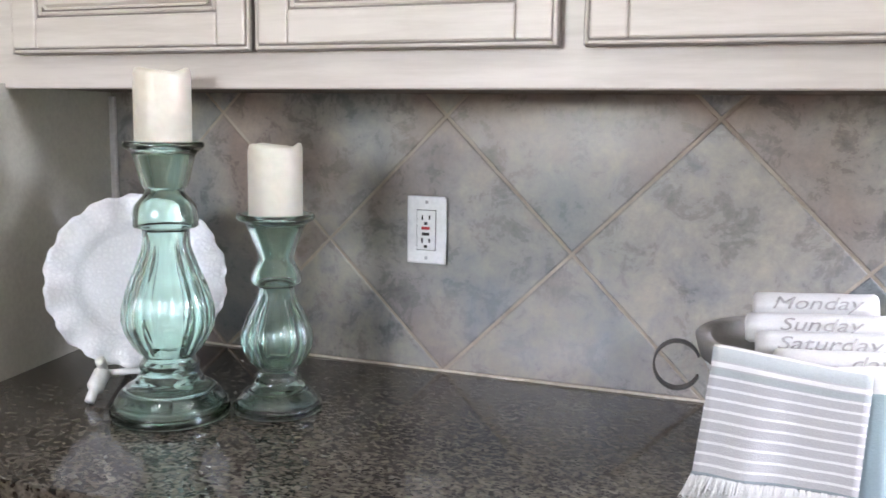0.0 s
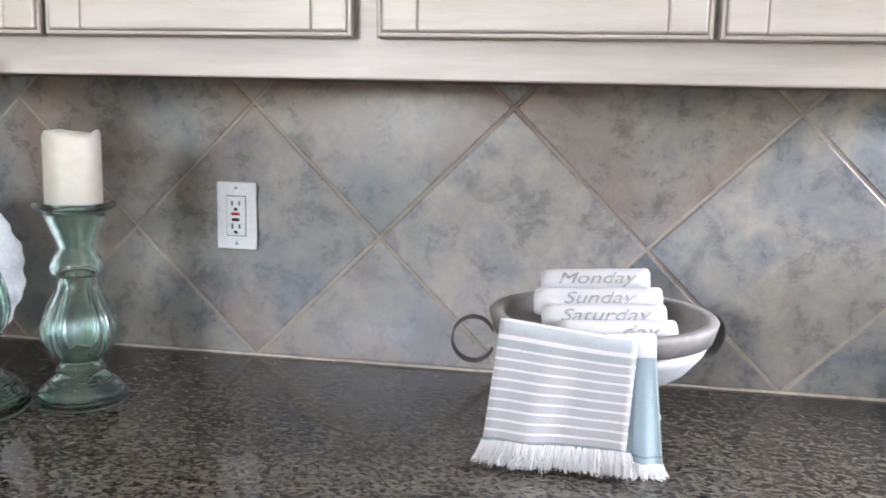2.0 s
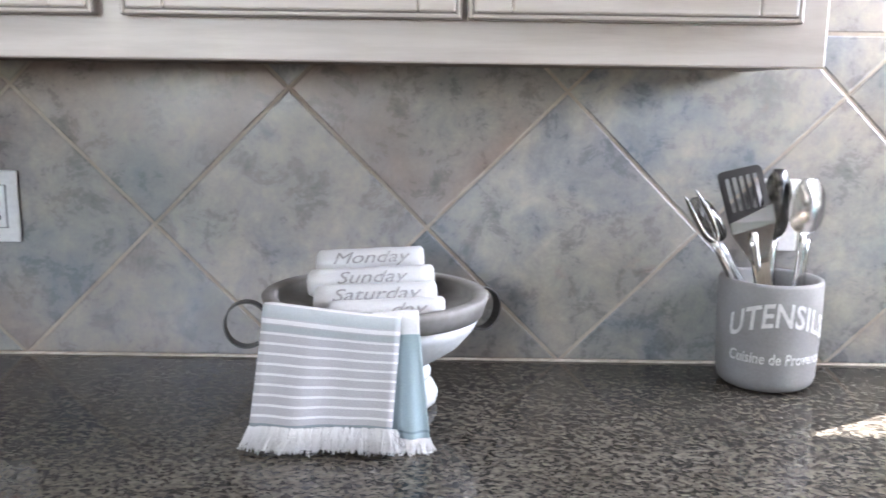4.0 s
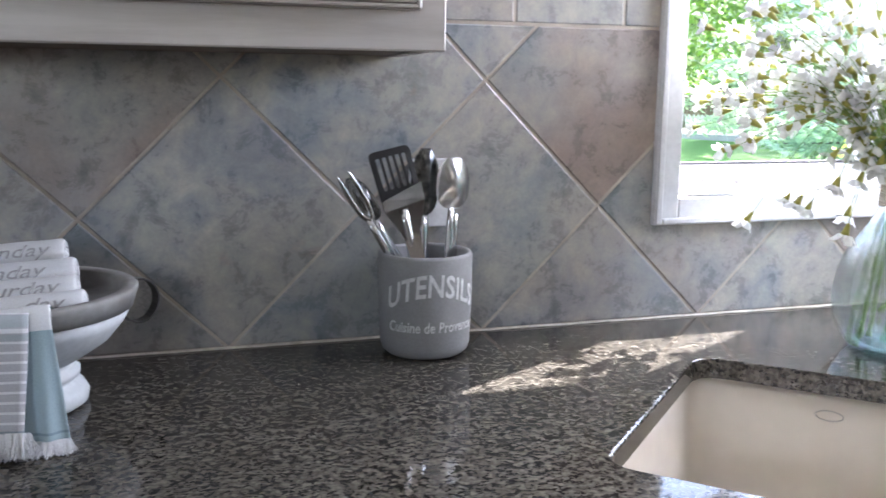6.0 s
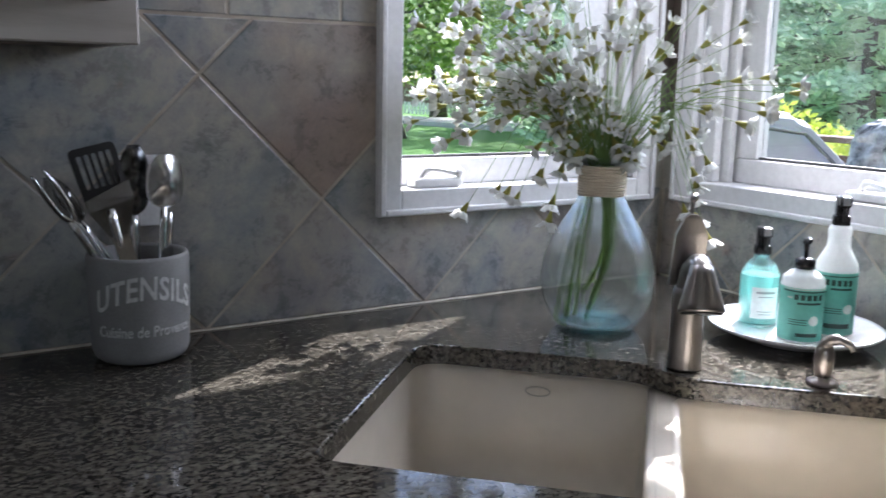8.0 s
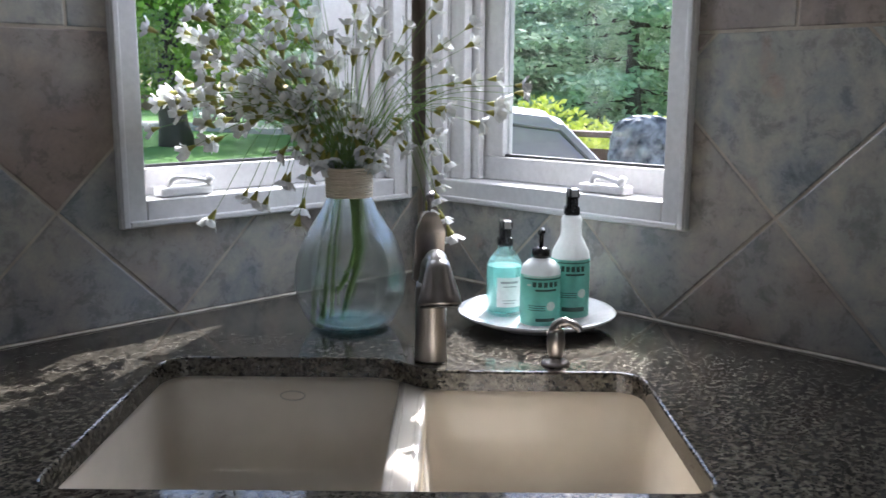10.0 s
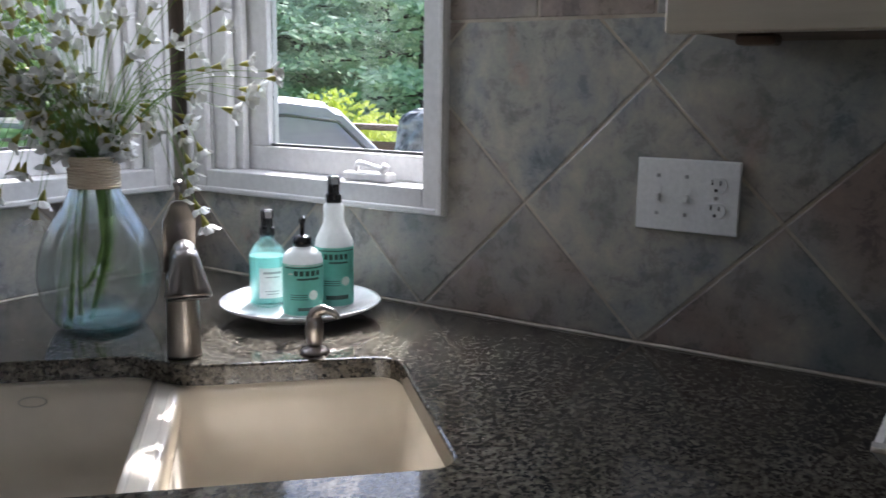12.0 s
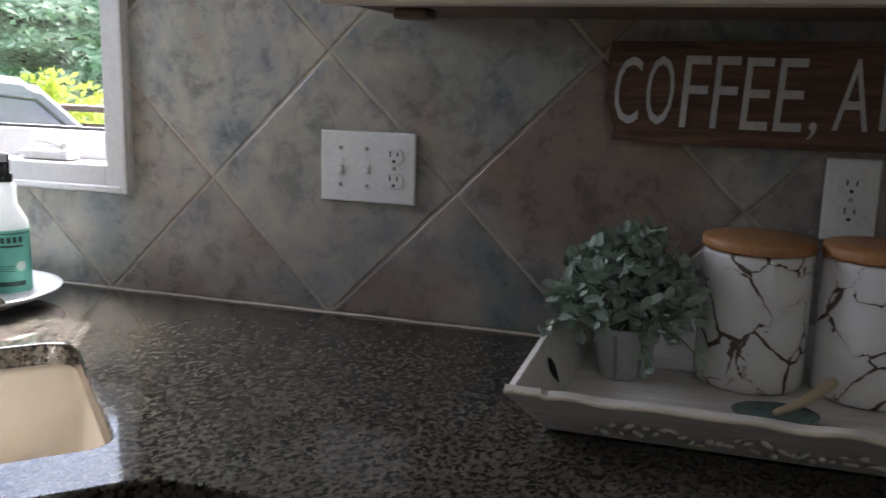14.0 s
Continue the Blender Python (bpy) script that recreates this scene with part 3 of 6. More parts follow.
# tall side panel that ends the run
bm = slab([(-0.690, 0.0), (-0.578, -0.66), (-0.70, -0.66), (-0.72, 0.0)], 0.0005, 0.476)
tagged(part("side_panel", bm, PANEL), "plain cream side panel ending the worktop", "panel", kind="structure")
tagged(part("trim", boxes(((-0.690, -0.014, 0.001), (-0.676, -0.0045, 0.4645)), bevel=0.002), TRIM), kind="structure")

# ---- more materials ----

TEAL_GLASS = glass("recycled_teal_glass", (0.81, 0.98, 0.915), 0.0, 1.47)
VASE_GLASS = see_through(glass("pale_blue_glass", (0.93, 0.985, 0.995), 0.0, 1.36), 0.40, (0.95, 0.985, 0.99))
WAX = surface("ivory_wax", (0.54, 0.515, 0.44), (0.60, 0.575, 0.50), 5, 0.45, grain=60, grain_bump=0.03)
WAX.node_tree.nodes["Principled BSDF"].inputs["Subsurface Weight"].default_value = 0.15
CERAMIC = surface("white_glaze", (0.80, 0.80, 0.82), (0.86, 0.86, 0.87), 6, 0.12, grain=50, grain_bump=0.04)
EASEL = surface("white_lacquer", (0.76, 0.76, 0.76), (0.82, 0.82, 0.82), 6, 0.3)
BOWL_OUT = surface("chalk_white_paint", (0.58, 0.60, 0.60), (0.68, 0.70, 0.70), 14, 0.55, grain=90, grain_bump=0.15)
BOWL_RIM = surface("weathered_zinc", (0.20, 0.19, 0.18), (0.34, 0.33, 0.31), 18, 0.6, grain=110, grain_bump=0.25)
IRON = surface("dark_strap_iron", (0.06, 0.06, 0.06), (0.11, 0.105, 0.10), 20, 0.45, metal=0.6)
TOWEL_W = surface("white_cotton", (0.66, 0.66, 0.66), (0.74, 0.74, 0.74), 10, 0.95, grain=420, grain_bump=0.5)
CEMENT = surface("grey_cement", (0.25, 0.245, 0.24), (0.33, 0.325, 0.32), 12, 0.85, grain=260, grain_bump=0.35)
INK_W = surface("white_stencil_paint", (0.62, 0.61, 0.60), (0.76, 0.75, 0.74), 60, 0.8)
INK_S = surface("chalky_sign_paint", (0.54, 0.53, 0.52), (0.68, 0.67, 0.66), 30, 0.9)
INK_G = surface("grey_embroidery", (0.28, 0.27, 0.27), (0.42, 0.41, 0.41), 40, 0.9)
STEEL = surface("polished_steel", (0.62, 0.62, 0.62), (0.70, 0.70, 0.70), 6, 0.14, metal=1.0, grain_bump=0.02)
NICKEL = surface("brushed_nickel", (0.29, 0.265, 0.25), (0.36, 0.335, 0.315), 6, 0.28, metal=1.0, grain=200, grain_bump=0.06, stretch=(1, 1, 0.05))
GREEN = surface("artificial_stem", (0.11, 0.20, 0.03), (0.20, 0.32, 0.07), 30, 0.55)
PETAL = surface("white_silk_petal", (0.74, 0.74, 0.71), (0.84, 0.84, 0.82), 40, 0.75, grain_bump=0.1)
CALYX = surface("green_calyx", (0.20, 0.20, 0.03), (0.42, 0.38, 0.08), 60, 0.65)
ROPE = surface("cream_twine", (0.52, 0.44, 0.34), (0.64, 0.56, 0.45), 30, 0.9, grain=350, grain_bump=0.6)
# slots and holes are flat pieces, their inner shade put into this near-black
HOLE = surface("dark_recess", (0.006, 0.006, 0.006), (0.012, 0.012, 0.012), 5, 0.7, grain_bump=0)
RED = surface("red_button", (0.42, 0.02, 0.02), (0.5, 0.03, 0.03), 5, 0.4, grain_bump=0)
SCREW = surface("zinc_screw", (0.35, 0.35, 0.36), (0.45, 0.45, 0.46), 5, 0.4, metal=0.8)


def letters(body, size, squeeze=1.0, lean=0.0, depth=0.0006, spacing=1.0, thin=0.0):
    """Mesh of a line of text, centred, lying in the xy plane, as a bmesh."""
    cu = bpy.data.curves.new("text", "FONT")
    cu.body, cu.size, cu.extrude, cu.shear, cu.resolution_u, cu.offset = body, size, depth, lean, 3, -thin
    cu.align_x, cu.align_y, cu.space_character = "CENTER", "CENTER", spacing
    ob = bpy.data.objects.new("text", cu)
    scene.collection.objects.link(ob)
    bpy.context.view_layer.update()
    me = bpy.data.meshes.new_from_object(ob.evaluated_get(bpy.context.evaluated_depsgraph_get()))
    bpy.data.objects.remove(ob)
    bm = bmesh.new()
    bm.from_mesh(me)
    bpy.data.meshes.remove(me)
    bmesh.ops.triangulate(bm, faces=bm.faces)
    for v in bm.verts:
        v.co.x *= squeeze
    return bm


def wrap(bm, radius, arch=0.0):
    """Bends text lying in xy round a vertical cylinder, facing -y; arch lifts the middle."""
    for _ in range(1):
        long = [e for e in bm.edges if e.calc_length() > 0.008]
        if long:
            bmesh.ops.subdivide_edges(bm, edges=long, cuts=2)
    half = max(abs(v.co.x) for v in bm.verts)
    for v in bm.verts:
        x, y, z = v.co
        a = x / radius
        r = radius + z + 0.0003
        v.co = (r * math.sin(a), -r * math.cos(a), y + arch * (1 - (x / half) ** 2))
    return bm


# ---- candlesticks ----
def candlestick(at, profile, flute, seg=96, n=14, label=""):
    c = thing("candlestick", at, label, "candlestick", group="glass candlesticks")
    lo, hi = flute

    def wave(a, i):
        z = fine[i][1]
        k = max(0.0, min(1.0, (z - lo) / 0.015)) * max(0.0, min(1.0, (hi - z) / 0.03))
        return 1 + 0.11 * k * (abs(math.cos(a * n / 2)) - 0.6)

    fine = [(p.x, p.y) for p in smooth_path([Vector((r, z, 0)) for r, z in profile], 4)]
    top = max(z for _, z in fine)
    shell = [(max(r - 0.0075, 0.004), z + (0.008 if z < 0.008 else 0)) for r, z in fine if z < top - 0.012]
    fine = [(r, z) for r, z in fine] + [(0.012, top - 0.012)] + shell[::-1] + [(0.003, 0.008)]
    rings = [[(r * wave(a, i) * math.cos(a), r * wave(a, i) * math.sin(a), z) for a in (2 * math.pi * k / seg for k in range(seg))] for i, (r, z) in enumerate(fine)]
    zones = {}
    for i in range(len(fine) - 1):
        z = 0.5 * (fine[i][1] + fine[i + 1][1])
        zones.setdefault("foot" if z < lo - 0.006 else "fluted_stem" if z < hi + 0.004 else "cup", []).append(i)
    for name, rows in zones.items():
        bm, made = bmesh.new(), {}
        for i in rows:
            for j in (i, i + 1):
                if j not in made:
                    made[j] = [bm.verts.new(p) for p in rings[j]]
            for k in range(seg):
                bm.faces.new((made[i][k], made[i][(k + 1) % seg], made[i + 1][(k + 1) % seg], made[i + 1][k]))
        part(name, bm, TEAL_GLASS, c, smooth=True)
    return c


def pillar_candle(at, r, h, label):
    c = thing("pillar_candle", at, label, "candle", group="pillar candles")
    bm = bmesh.new()
    seg, rows = 64, [(r - 0.002, 0.0), (r, 0.003), (r, h * 0.5), (r, h - 0.006), (r - 0.002, h), (r - 0.006, h), (r - 0.010, h - 0.014), (0.006, h - 0.018)]
    rings = []
    for i, (q, z) in enumerate(rows):
        ring = []
        for k in range(seg):
            a = 2 * math.pi * k / seg
            dip = 0.0028 * math.sin(3 * a + 0.6) + 0.0012 * math.sin(5 * a) if 3 <= i <= 5 else 0
            ring.append(bm.verts.new((q * math.cos(a), q * math.sin(a), z + dip)))
        rings.append(ring)
    for a, b in zip(rings, rings[1:]):
        for k in range(seg):
            bm.faces.new((a[k], a[(k + 1) % seg], b[(k + 1) % seg], b[k]))
    bm.faces.new(rings[0][::-1])
    bm.faces.new(rings[-1])
    part("wax_body", bm, WAX, c, smooth=True)
    bm = bmesh.new()
    tube(bm, [(0, 0, h - 0.018), (0.001, 0, h - 0.012), (0.002, 0, h - 0.006)], 0.0012, 8)
    part("wick", bm, BLACK, c)
    return c


TALL = [(0.079, 0.0), (0.085, 0.004), (0.085, 0.016), (0.080, 0.022), (0.079, 0.024), (0.072, 0.036), (0.066, 0.040), (0.064, 0.043), (0.050, 0.052), (0.045, 0.060), (0.041, 0.066), (0.043, 0.074), (0.040, 0.080), (0.0368, 0.088), (0.0456, 0.098), (0.0605, 0.126), (0.0640, 0.150), (0.057, 0.180), (0.0456, 0.212), (0.0355, 0.240), (0.0344, 0.258), (0.035, 0.266), (0.0455, 0.270), (0.0470, 0.276), (0.0464, 0.288), (0.043, 0.300), (0.031, 0.314), (0.0285, 0.321), (0.0345, 0.330), (0.040, 0.352), (0.046, 0.370), (0.0568, 0.379), (0.0560, 0.386), (0.050, 0.386), (0.044, 0.380), (0.02, 0.379)]
SHORT = [(0.058, 0.0), (0.0630, 0.004), (0.0630, 0.012), (0.058, 0.018), (0.056, 0.021), (0.047, 0.031), (0.043, 0.033), (0.035, 0.042), (0.033, 0.050), (0.0275, 0.058), (0.027, 0.064), (0.042, 0.080), (0.0490, 0.104), (0.046, 0.122), (0.0386, 0.142), (0.028, 0.164), (0.0255, 0.176), (0.027, 0.184), (0.033, 0.187), (0.0353, 0.193), (0.034, 0.202), (0.026, 0.218), (0.0252, 0.226), (0.031, 0.244), (0.0378, 0.262), (0.043, 0.272), (0.0538, 0.279), (0.0530, 0.286), (0.046, 0.286), (0.041, 0.281), (0.02, 0.280)]
TALL = [(r * (0.955 if z > 0.2 else 0.985), z * 1.0155) for r, z in TALL]
SHORT = [(r * 1.03, z * 1.019) for r, z in SHORT]
candlestick((-0.281, -0.377, 0.0005), TALL, (0.092, 0.264), label="tall fluted teal recycled-glass candlestick on the granite")
candlestick((-0.151, -0.298, 0.0005), SHORT, (0.067, 0.181), n=12, label="short fluted teal recycled-glass candlestick on the granite")
pillar_candle((-0.281, -0.377, 0.3868), 0.0388, 0.103, "ivory flameless pillar candle on the tall glass candlestick")
pillar_candle((-0.151, -0.298, 0.2862), 0.0385, 0.103, "ivory flameless pillar candle on the short glass candlestick")


# ---- plate on an easel ----
def scalloped_plate(m, radius, label):
    p = thing("decorative_plate", (0, 0, 0), label, "plate")
    p.matrix_world = m
    rows = [(0.02, 0.006), (0.55, 0.006), (0.62, 0.009), (0.68, 0.0155), (0.72, 0.018), (0.84, 0.020), (0.95, 0.022), (1.0, 0.0235), (1.003, 0.0215), (0.95, 0.0185), (0.72, 0.014), (0.62, 0.004), (0.5, 0.0), (0.02, 0.0)]

    def wave(a, i):
        r = rows[i][0]
        k = max(0.0, (r - 0.80) / 0.2)
        return radius * (1 + k * (0.030 * abs(math.sin(a * 7)) - 0.012 + 0.010 * math.sin(a * 28)))

    bm = lathe(rows, 168, wave)
    # ruffled rim
    for v in bm.verts:
        r = math.hypot(v.co.x, v.co.y) / radius
        a = math.atan2(v.co.y, v.co.x)
        v.co.z += max(0, r - 0.72) / 0.28 * 0.006 * math.sin(a * 14)
    part("plate_body", bm, PLATE_GLAZE, p, smooth=True)
    return p


def lace_glaze():
    m, nt, bs = nodes_of("embossed_lace_glaze")
    co = coords(nt, "object")
    v = node(nt, "ShaderNodeTexVoronoi", Scale=120.0)
    v.feature = "DISTANCE_TO_EDGE"
    nt.links.new(co, v.inputs["Vector"])
    n2 = noise_tex(nt, co, 150, 3)
    col = ramp(nt, v.outputs["Distance"], [(0.02, (0.66, 0.66, 0.69)), (0.10, (0.73, 0.73, 0.755)), (0.16, (0.69, 0.69, 0.72)), (0.3, (0.75, 0.75, 0.775))])
    col = mix(nt, 0.15, col, ramp(nt, n2, [(0.35, (0.6, 0.6, 0.62)), (0.65, (1, 1, 1))]), "MULTIPLY")
    nt.links.new(col, bs.inputs["Base Color"])
    bs.inputs["Roughness"].default_value = 0.12
    ht = mix(nt, 0.6, noise_tex(nt, co, 26, 3), v.outputs["Distance"])
    bump(nt, bs, ht, 0.35, 0.005)
    return m


PLATE_GLAZE = lace_glaze()
PLATE_TURN = math.degrees(math.atan2(0.524 + 0.43, 1.415 - 0.27))
plate_pose = pose(-0.428, -0.262, 0.166, 0, 0, PLATE_TURN) @ pose(0, 0, 0, 76, 0, 0)
scalloped_plate(plate_pose, 0.1355, "white scalloped lace-embossed plate standing on an easel")

easel = thing("plate_easel", (-0.428, -0.262, 0.0), "white lacquered plate easel on the granite", "easel", PLATE_TURN)
for s in (-1, 1):
    bm = bmesh.new()
    tube(bm, smooth_path([(s * 0.074, -0.106, 0.005), (s * 0.066, -0.092, 0.022), (s * 0.060, -0.070, 0.030), (s * 0.055, -0.056, 0.040), (s * 0.058, -0.075, 0.060)], 5), [0.008] * 5 + [0.014] * 10 + [0.008] * 6, 10, 0.8)
    tube(bm, smooth_path([(s * 0.055, -0.056, 0.036), (s * 0.040, -0.01, 0.020), (s * 0.02, 0.05, 0.006)], 5), 0.006, 8)
    part("leg", bm, EASEL, easel, smooth=True)
bm = bmesh.new()
tube(bm, smooth_path([(0, 0.05, 0.006), (0, 0.02, 0.10), (0, 0.02, 0.2)], 4), 0.007, 8)
tube(bm, [(-0.055, -0.05, 0.033), (0.055, -0.05, 0.033)], 0.005, 8)
part("back_post", bm, EASEL, easel, smooth=True)


# ---- electrical plates ----
def socket_face(parent, place, z0, ground_down=True):
    """One receptacle face with two slots and a ground hole. place(u, z, out)."""
    bm = bmesh.new()
    ring = [(0.0165 * math.cos(a), 0.0145 * max(-0.82, min(0.82, math.sin(a)))) for a in (2 * math.pi * k / 28 for k in range(28))]
    rows = [[bm.verts.new(place(x * s, z0 + z * s, o)) for x, z in ring] for s, o in ((1, 0.004), (1, 0.0065), (0.96, 0.0072))]
    for a, b in zip(rows, rows[1:]):
        for k in range(28):
            bm.faces.new((a[k], a[(k + 1) % 28], b[(k + 1) % 28], b[k]))
    bm.faces.new(rows[-1])
    bmesh.ops.recalc_face_normals(bm, faces=bm.faces)
    f = part("receptacle", bm, PLASTIC_W, parent)
    for x, w, h in ((-0.0062, 0.0022, 0.0085), (0.0062, 0.0022, 0.0070)):
        part("slot", plate_box(place, x - w / 2, x + w / 2, z0 + 0.0005, z0 + 0.0005 + h, 0.0065, 0.0076), HOLE, f)
    part("ground_hole", plate_box(place, -0.0025, 0.0025, z0 - 0.0095, z0 - 0.0050, 0.0065, 0.0076), HOLE, f)
    return f


def plate_box(place, u0, u1, z0, z1, o0, o1, bevel=0.0):
    p, q = place(u0, z0, o0), place(u1, z1, o1)
    return boxes(([min(s) for s in zip(p, q)], [max(s) for s in zip(p, q)]), bevel=bevel, seg=2)


def on_north(x, z):
    return lambda u, v, o: (x + u, -0.0105 - o, z + v)


def on_east(y, z):
    return lambda u, v, o: (XB - 0.0105 - o, y - u, z + v)


def screw(parent, place, u, z):
    part("screw", plate_box(place, u - 0.0028, u + 0.0028, z - 0.0028, z + 0.0028, 0.0045, 0.0062, 0.001), SCREW, parent)


def outlet(place, label):
    o = thing("wall_outlet", (0, 0, 0), label, "outlet", group="wall outlets")
    part("cover_plate", plate_box(place, -0.0355, 0.0355, -0.0575, 0.0575, 0.0, 0.005, 0.0025), PLASTIC_W, o)
    socket_face(o, place, 0.0195)
    socket_face(o, place, -0.0195)
    screw(o, place, 0, 0)
    return o


place = on_north(-0.030, 0.2445)
g = thing("gfci_outlet", (0, 0, 0), "white outlet with red and black test buttons", "outlet", group="wall outlets")
part("cover_plate", plate_box(place, -0.0355, 0.0355, -0.0575, 0.0575, 0.0, 0.005, 0.0025), PLASTIC_W, g)
part("insert", plate_box(place, -0.0165, 0.0165, -0.0335, 0.0335, 0.0045, 0.0078, 0.0012), PLASTIC_W, g)
part("seam", plate_box(place, -0.0175, 0.0175, -0.0345, 0.0345, 0.0045, 0.0054), HOLE, g)
part("reset_button", plate_box(place, -0.0075, 0.0075, 0.0012, 0.0062, 0.0075, 0.0095, 0.0006), RED, g, "red reset button")
part("test_button", plate_box(place, -0.0065, 0.0065, -0.0088, -0.0038, 0.0075, 0.0095, 0.0006), HOLE, g, "black test button")
for zc in (0.0215, -0.0175):
    for x, h in ((-0.0065, 0.0085), (0.0065, 0.0072)):
        part("slot", plate_box(place, x - 0.0013, x + 0.0013, zc - h / 2, zc + h / 2, 0.0075, 0.0083), HOLE, g)
    part("ground_hole", plate_box(place, -0.003, 0.003, zc - 0.0125, zc - 0.0075, 0.0075, 0.0083), HOLE, g)
screw(g, place, 0, 0.0475)
screw(g, place, 0, -0.0475)

outlet(on_north(1.208, 0.248), "white duplex outlet behind the utensil crock")
outlet(on_east(-1.891, 0.247), "white duplex outlet behind the canisters")
sp = thing("switch_plate", (0, 0, 0), "white plate with two toggle switches and an outlet", "switch plate")
place = on_east(-1.172, 0.252)
part("cover_plate", plate_box(place, -0.082, 0.082, -0.0575, 0.0575, 0.0, 0.005, 0.0025), PLASTIC_W, sp)
for u in (-0.047, -0.001):
    shifted = (lambda uu: lambda a, v, o: place(a + uu, v, o))(u)
    tg = part("toggle_slot", plate_box(shifted, -0.0055, 0.0055, -0.0125, 0.0125, 0.0045, 0.0058), PLASTIC_W, sp)
    part("toggle", plate_box(shifted, -0.0042, 0.0042, -0.010, 0.002, 0.0056, 0.0105, 0.001), PLASTIC_W, tg)
    screw(sp, shifted, 0, 0.030)
    screw(sp, shifted, 0, -0.030)
shifted = lambda a, v, o: place(a + 0.046, v, o)
socket_face(sp, shifted, 0.0195)
socket_face(sp, shifted, -0.0195)
screw(sp, shifted, 0, 0)

# ---- pedestal bowl with towels ----
BX, BY = 0.588, -0.205
bowl = thing("pedestal_bowl", (BX, BY, 0.0005), "chalk-white footed bowl with zinc rim and strap handles", "bowl")
out = [(0.080, 0.0), (0.086, 0.004), (0.088, 0.014), (0.082, 0.026), (0.071, 0.031), (0.070, 0.035), (0.077, 0.039), (0.078, 0.046), (0.071, 0.051), (0.066, 0.055), (0.085, 0.066), (0.118, 0.088), (0.138, 0.112), (0.148, 0.132)]
inn = [(0.140, 0.132), (0.130, 0.112), (0.110, 0.092), (0.07, 0.072), (0.01, 0.066)]
part("body", lathe(out + inn, 72), BOWL_OUT, bowl, smooth=True)
part("lining", lathe([(0.1385, 0.133), (0.129, 0.1135), (0.109, 0.0935), (0.07, 0.0735), (0.01, 0.0675), (0.01, 0.0685), (0.07, 0.0745), (0.108, 0.0945), (0.128, 0.1145), (0.1375, 0.134)], 72), BOWL_RIM, bowl, "dark grey lining", smooth=True)
part("rim", lathe([(0.139, 0.131), (0.1495, 0.131), (0.1555, 0.150), (0.157, 0.156), (0.154, 0.159), (0.140, 0.158), (0.136, 0.155), (0.137, 0.14)], 72), BOWL_RIM, bowl, "weathered grey zinc rim", smooth=True)
for s, turn in ((-1, 186), (1, 32)):
    bm = bmesh.new()
    ring = [(0.150 + 0.028 + 0.030 * math.cos(a) * 1.0, 0, 0.113 + 0.032 * math.sin(a)) for a in (radians(155 - 310 * k / 26) for k in range(27))]
    for dz in (0,):
        prev = None
        for i, (x, y, z) in enumerate(ring):
            n = Vector((x - 0.178, 0, z - 0.113)).normalized() * 0.0012
            quad = [bm.verts.new(Vector((x, w, z)) + n * f) for w, f in ((-0.009, -1), (0.009, -1), (0.009, 1), (-0.009, 1))]
            if prev:
                for k in range(4):
                    bm.faces.new((prev[k], prev[(k + 1) % 4], quad[(k + 1) % 4], quad[k]))
            else:
                bm.faces.new(quad)
            prev = quad
        bm.faces.new(prev[::-1])
    bmesh.ops.recalc_face_normals(bm, faces=bm.faces)
    h = part("handle", bm, IRON, bowl, "dark iron strap handle")
    h.matrix_local = pose(0, 0, 0, 0, 0, turn)


def cloth_material(name, base, stripe, bands):
    """Woven cloth; bands are (from, to) along the hanging length, in metres from the hem."""
    m, nt, bs = nodes_of(name)
    uv = nt.nodes.new("ShaderNodeUVMap")
    sep = nt.nodes.new("ShaderNodeSeparateXYZ")
    nt.links.new(uv.outputs[0], sep.inputs[0])
    col = base
    for lo, hi, c in bands:
        inside = []
        for op, val in (("GREATER_THAN", lo), ("LESS_THAN", hi)):
            g = nt.nodes.new("ShaderNodeMath")
            g.operation, g.inputs[1].default_value = op, val
            nt.links.new(sep.outputs[1], g.inputs[0])
            inside.append(g.outputs[0])
        both = nt.nodes.new("ShaderNodeMath")
        both.operation = "MULTIPLY"
        nt.links.new(inside[0], both.inputs[0])
        nt.links.new(inside[1], both.inputs[1])
        col = mix(nt, both.outputs[0], col, c)
    co = coords(nt, "object")
    weave = noise_tex(nt, co, 600, 2)
    soft = noise_tex(nt, co, 18, 4)
    col = mix(nt, 0.3, col, ramp(nt, weave, [(0.35, (0.7, 0.7, 0.7)), (0.65, (1, 1, 1))]), "MULTIPLY")
    col = mix(nt, 0.2, col, ramp(nt, soft, [(0.35, (0.75, 0.75, 0.75)), (0.65, (1, 1, 1))]), "MULTIPLY")
    nt.links.new(col, bs.inputs["Base Color"])
    bs.inputs["Roughness"].default_value = 0.95
    bump(nt, bs, weave, 0.5, 0.0008)
    return m


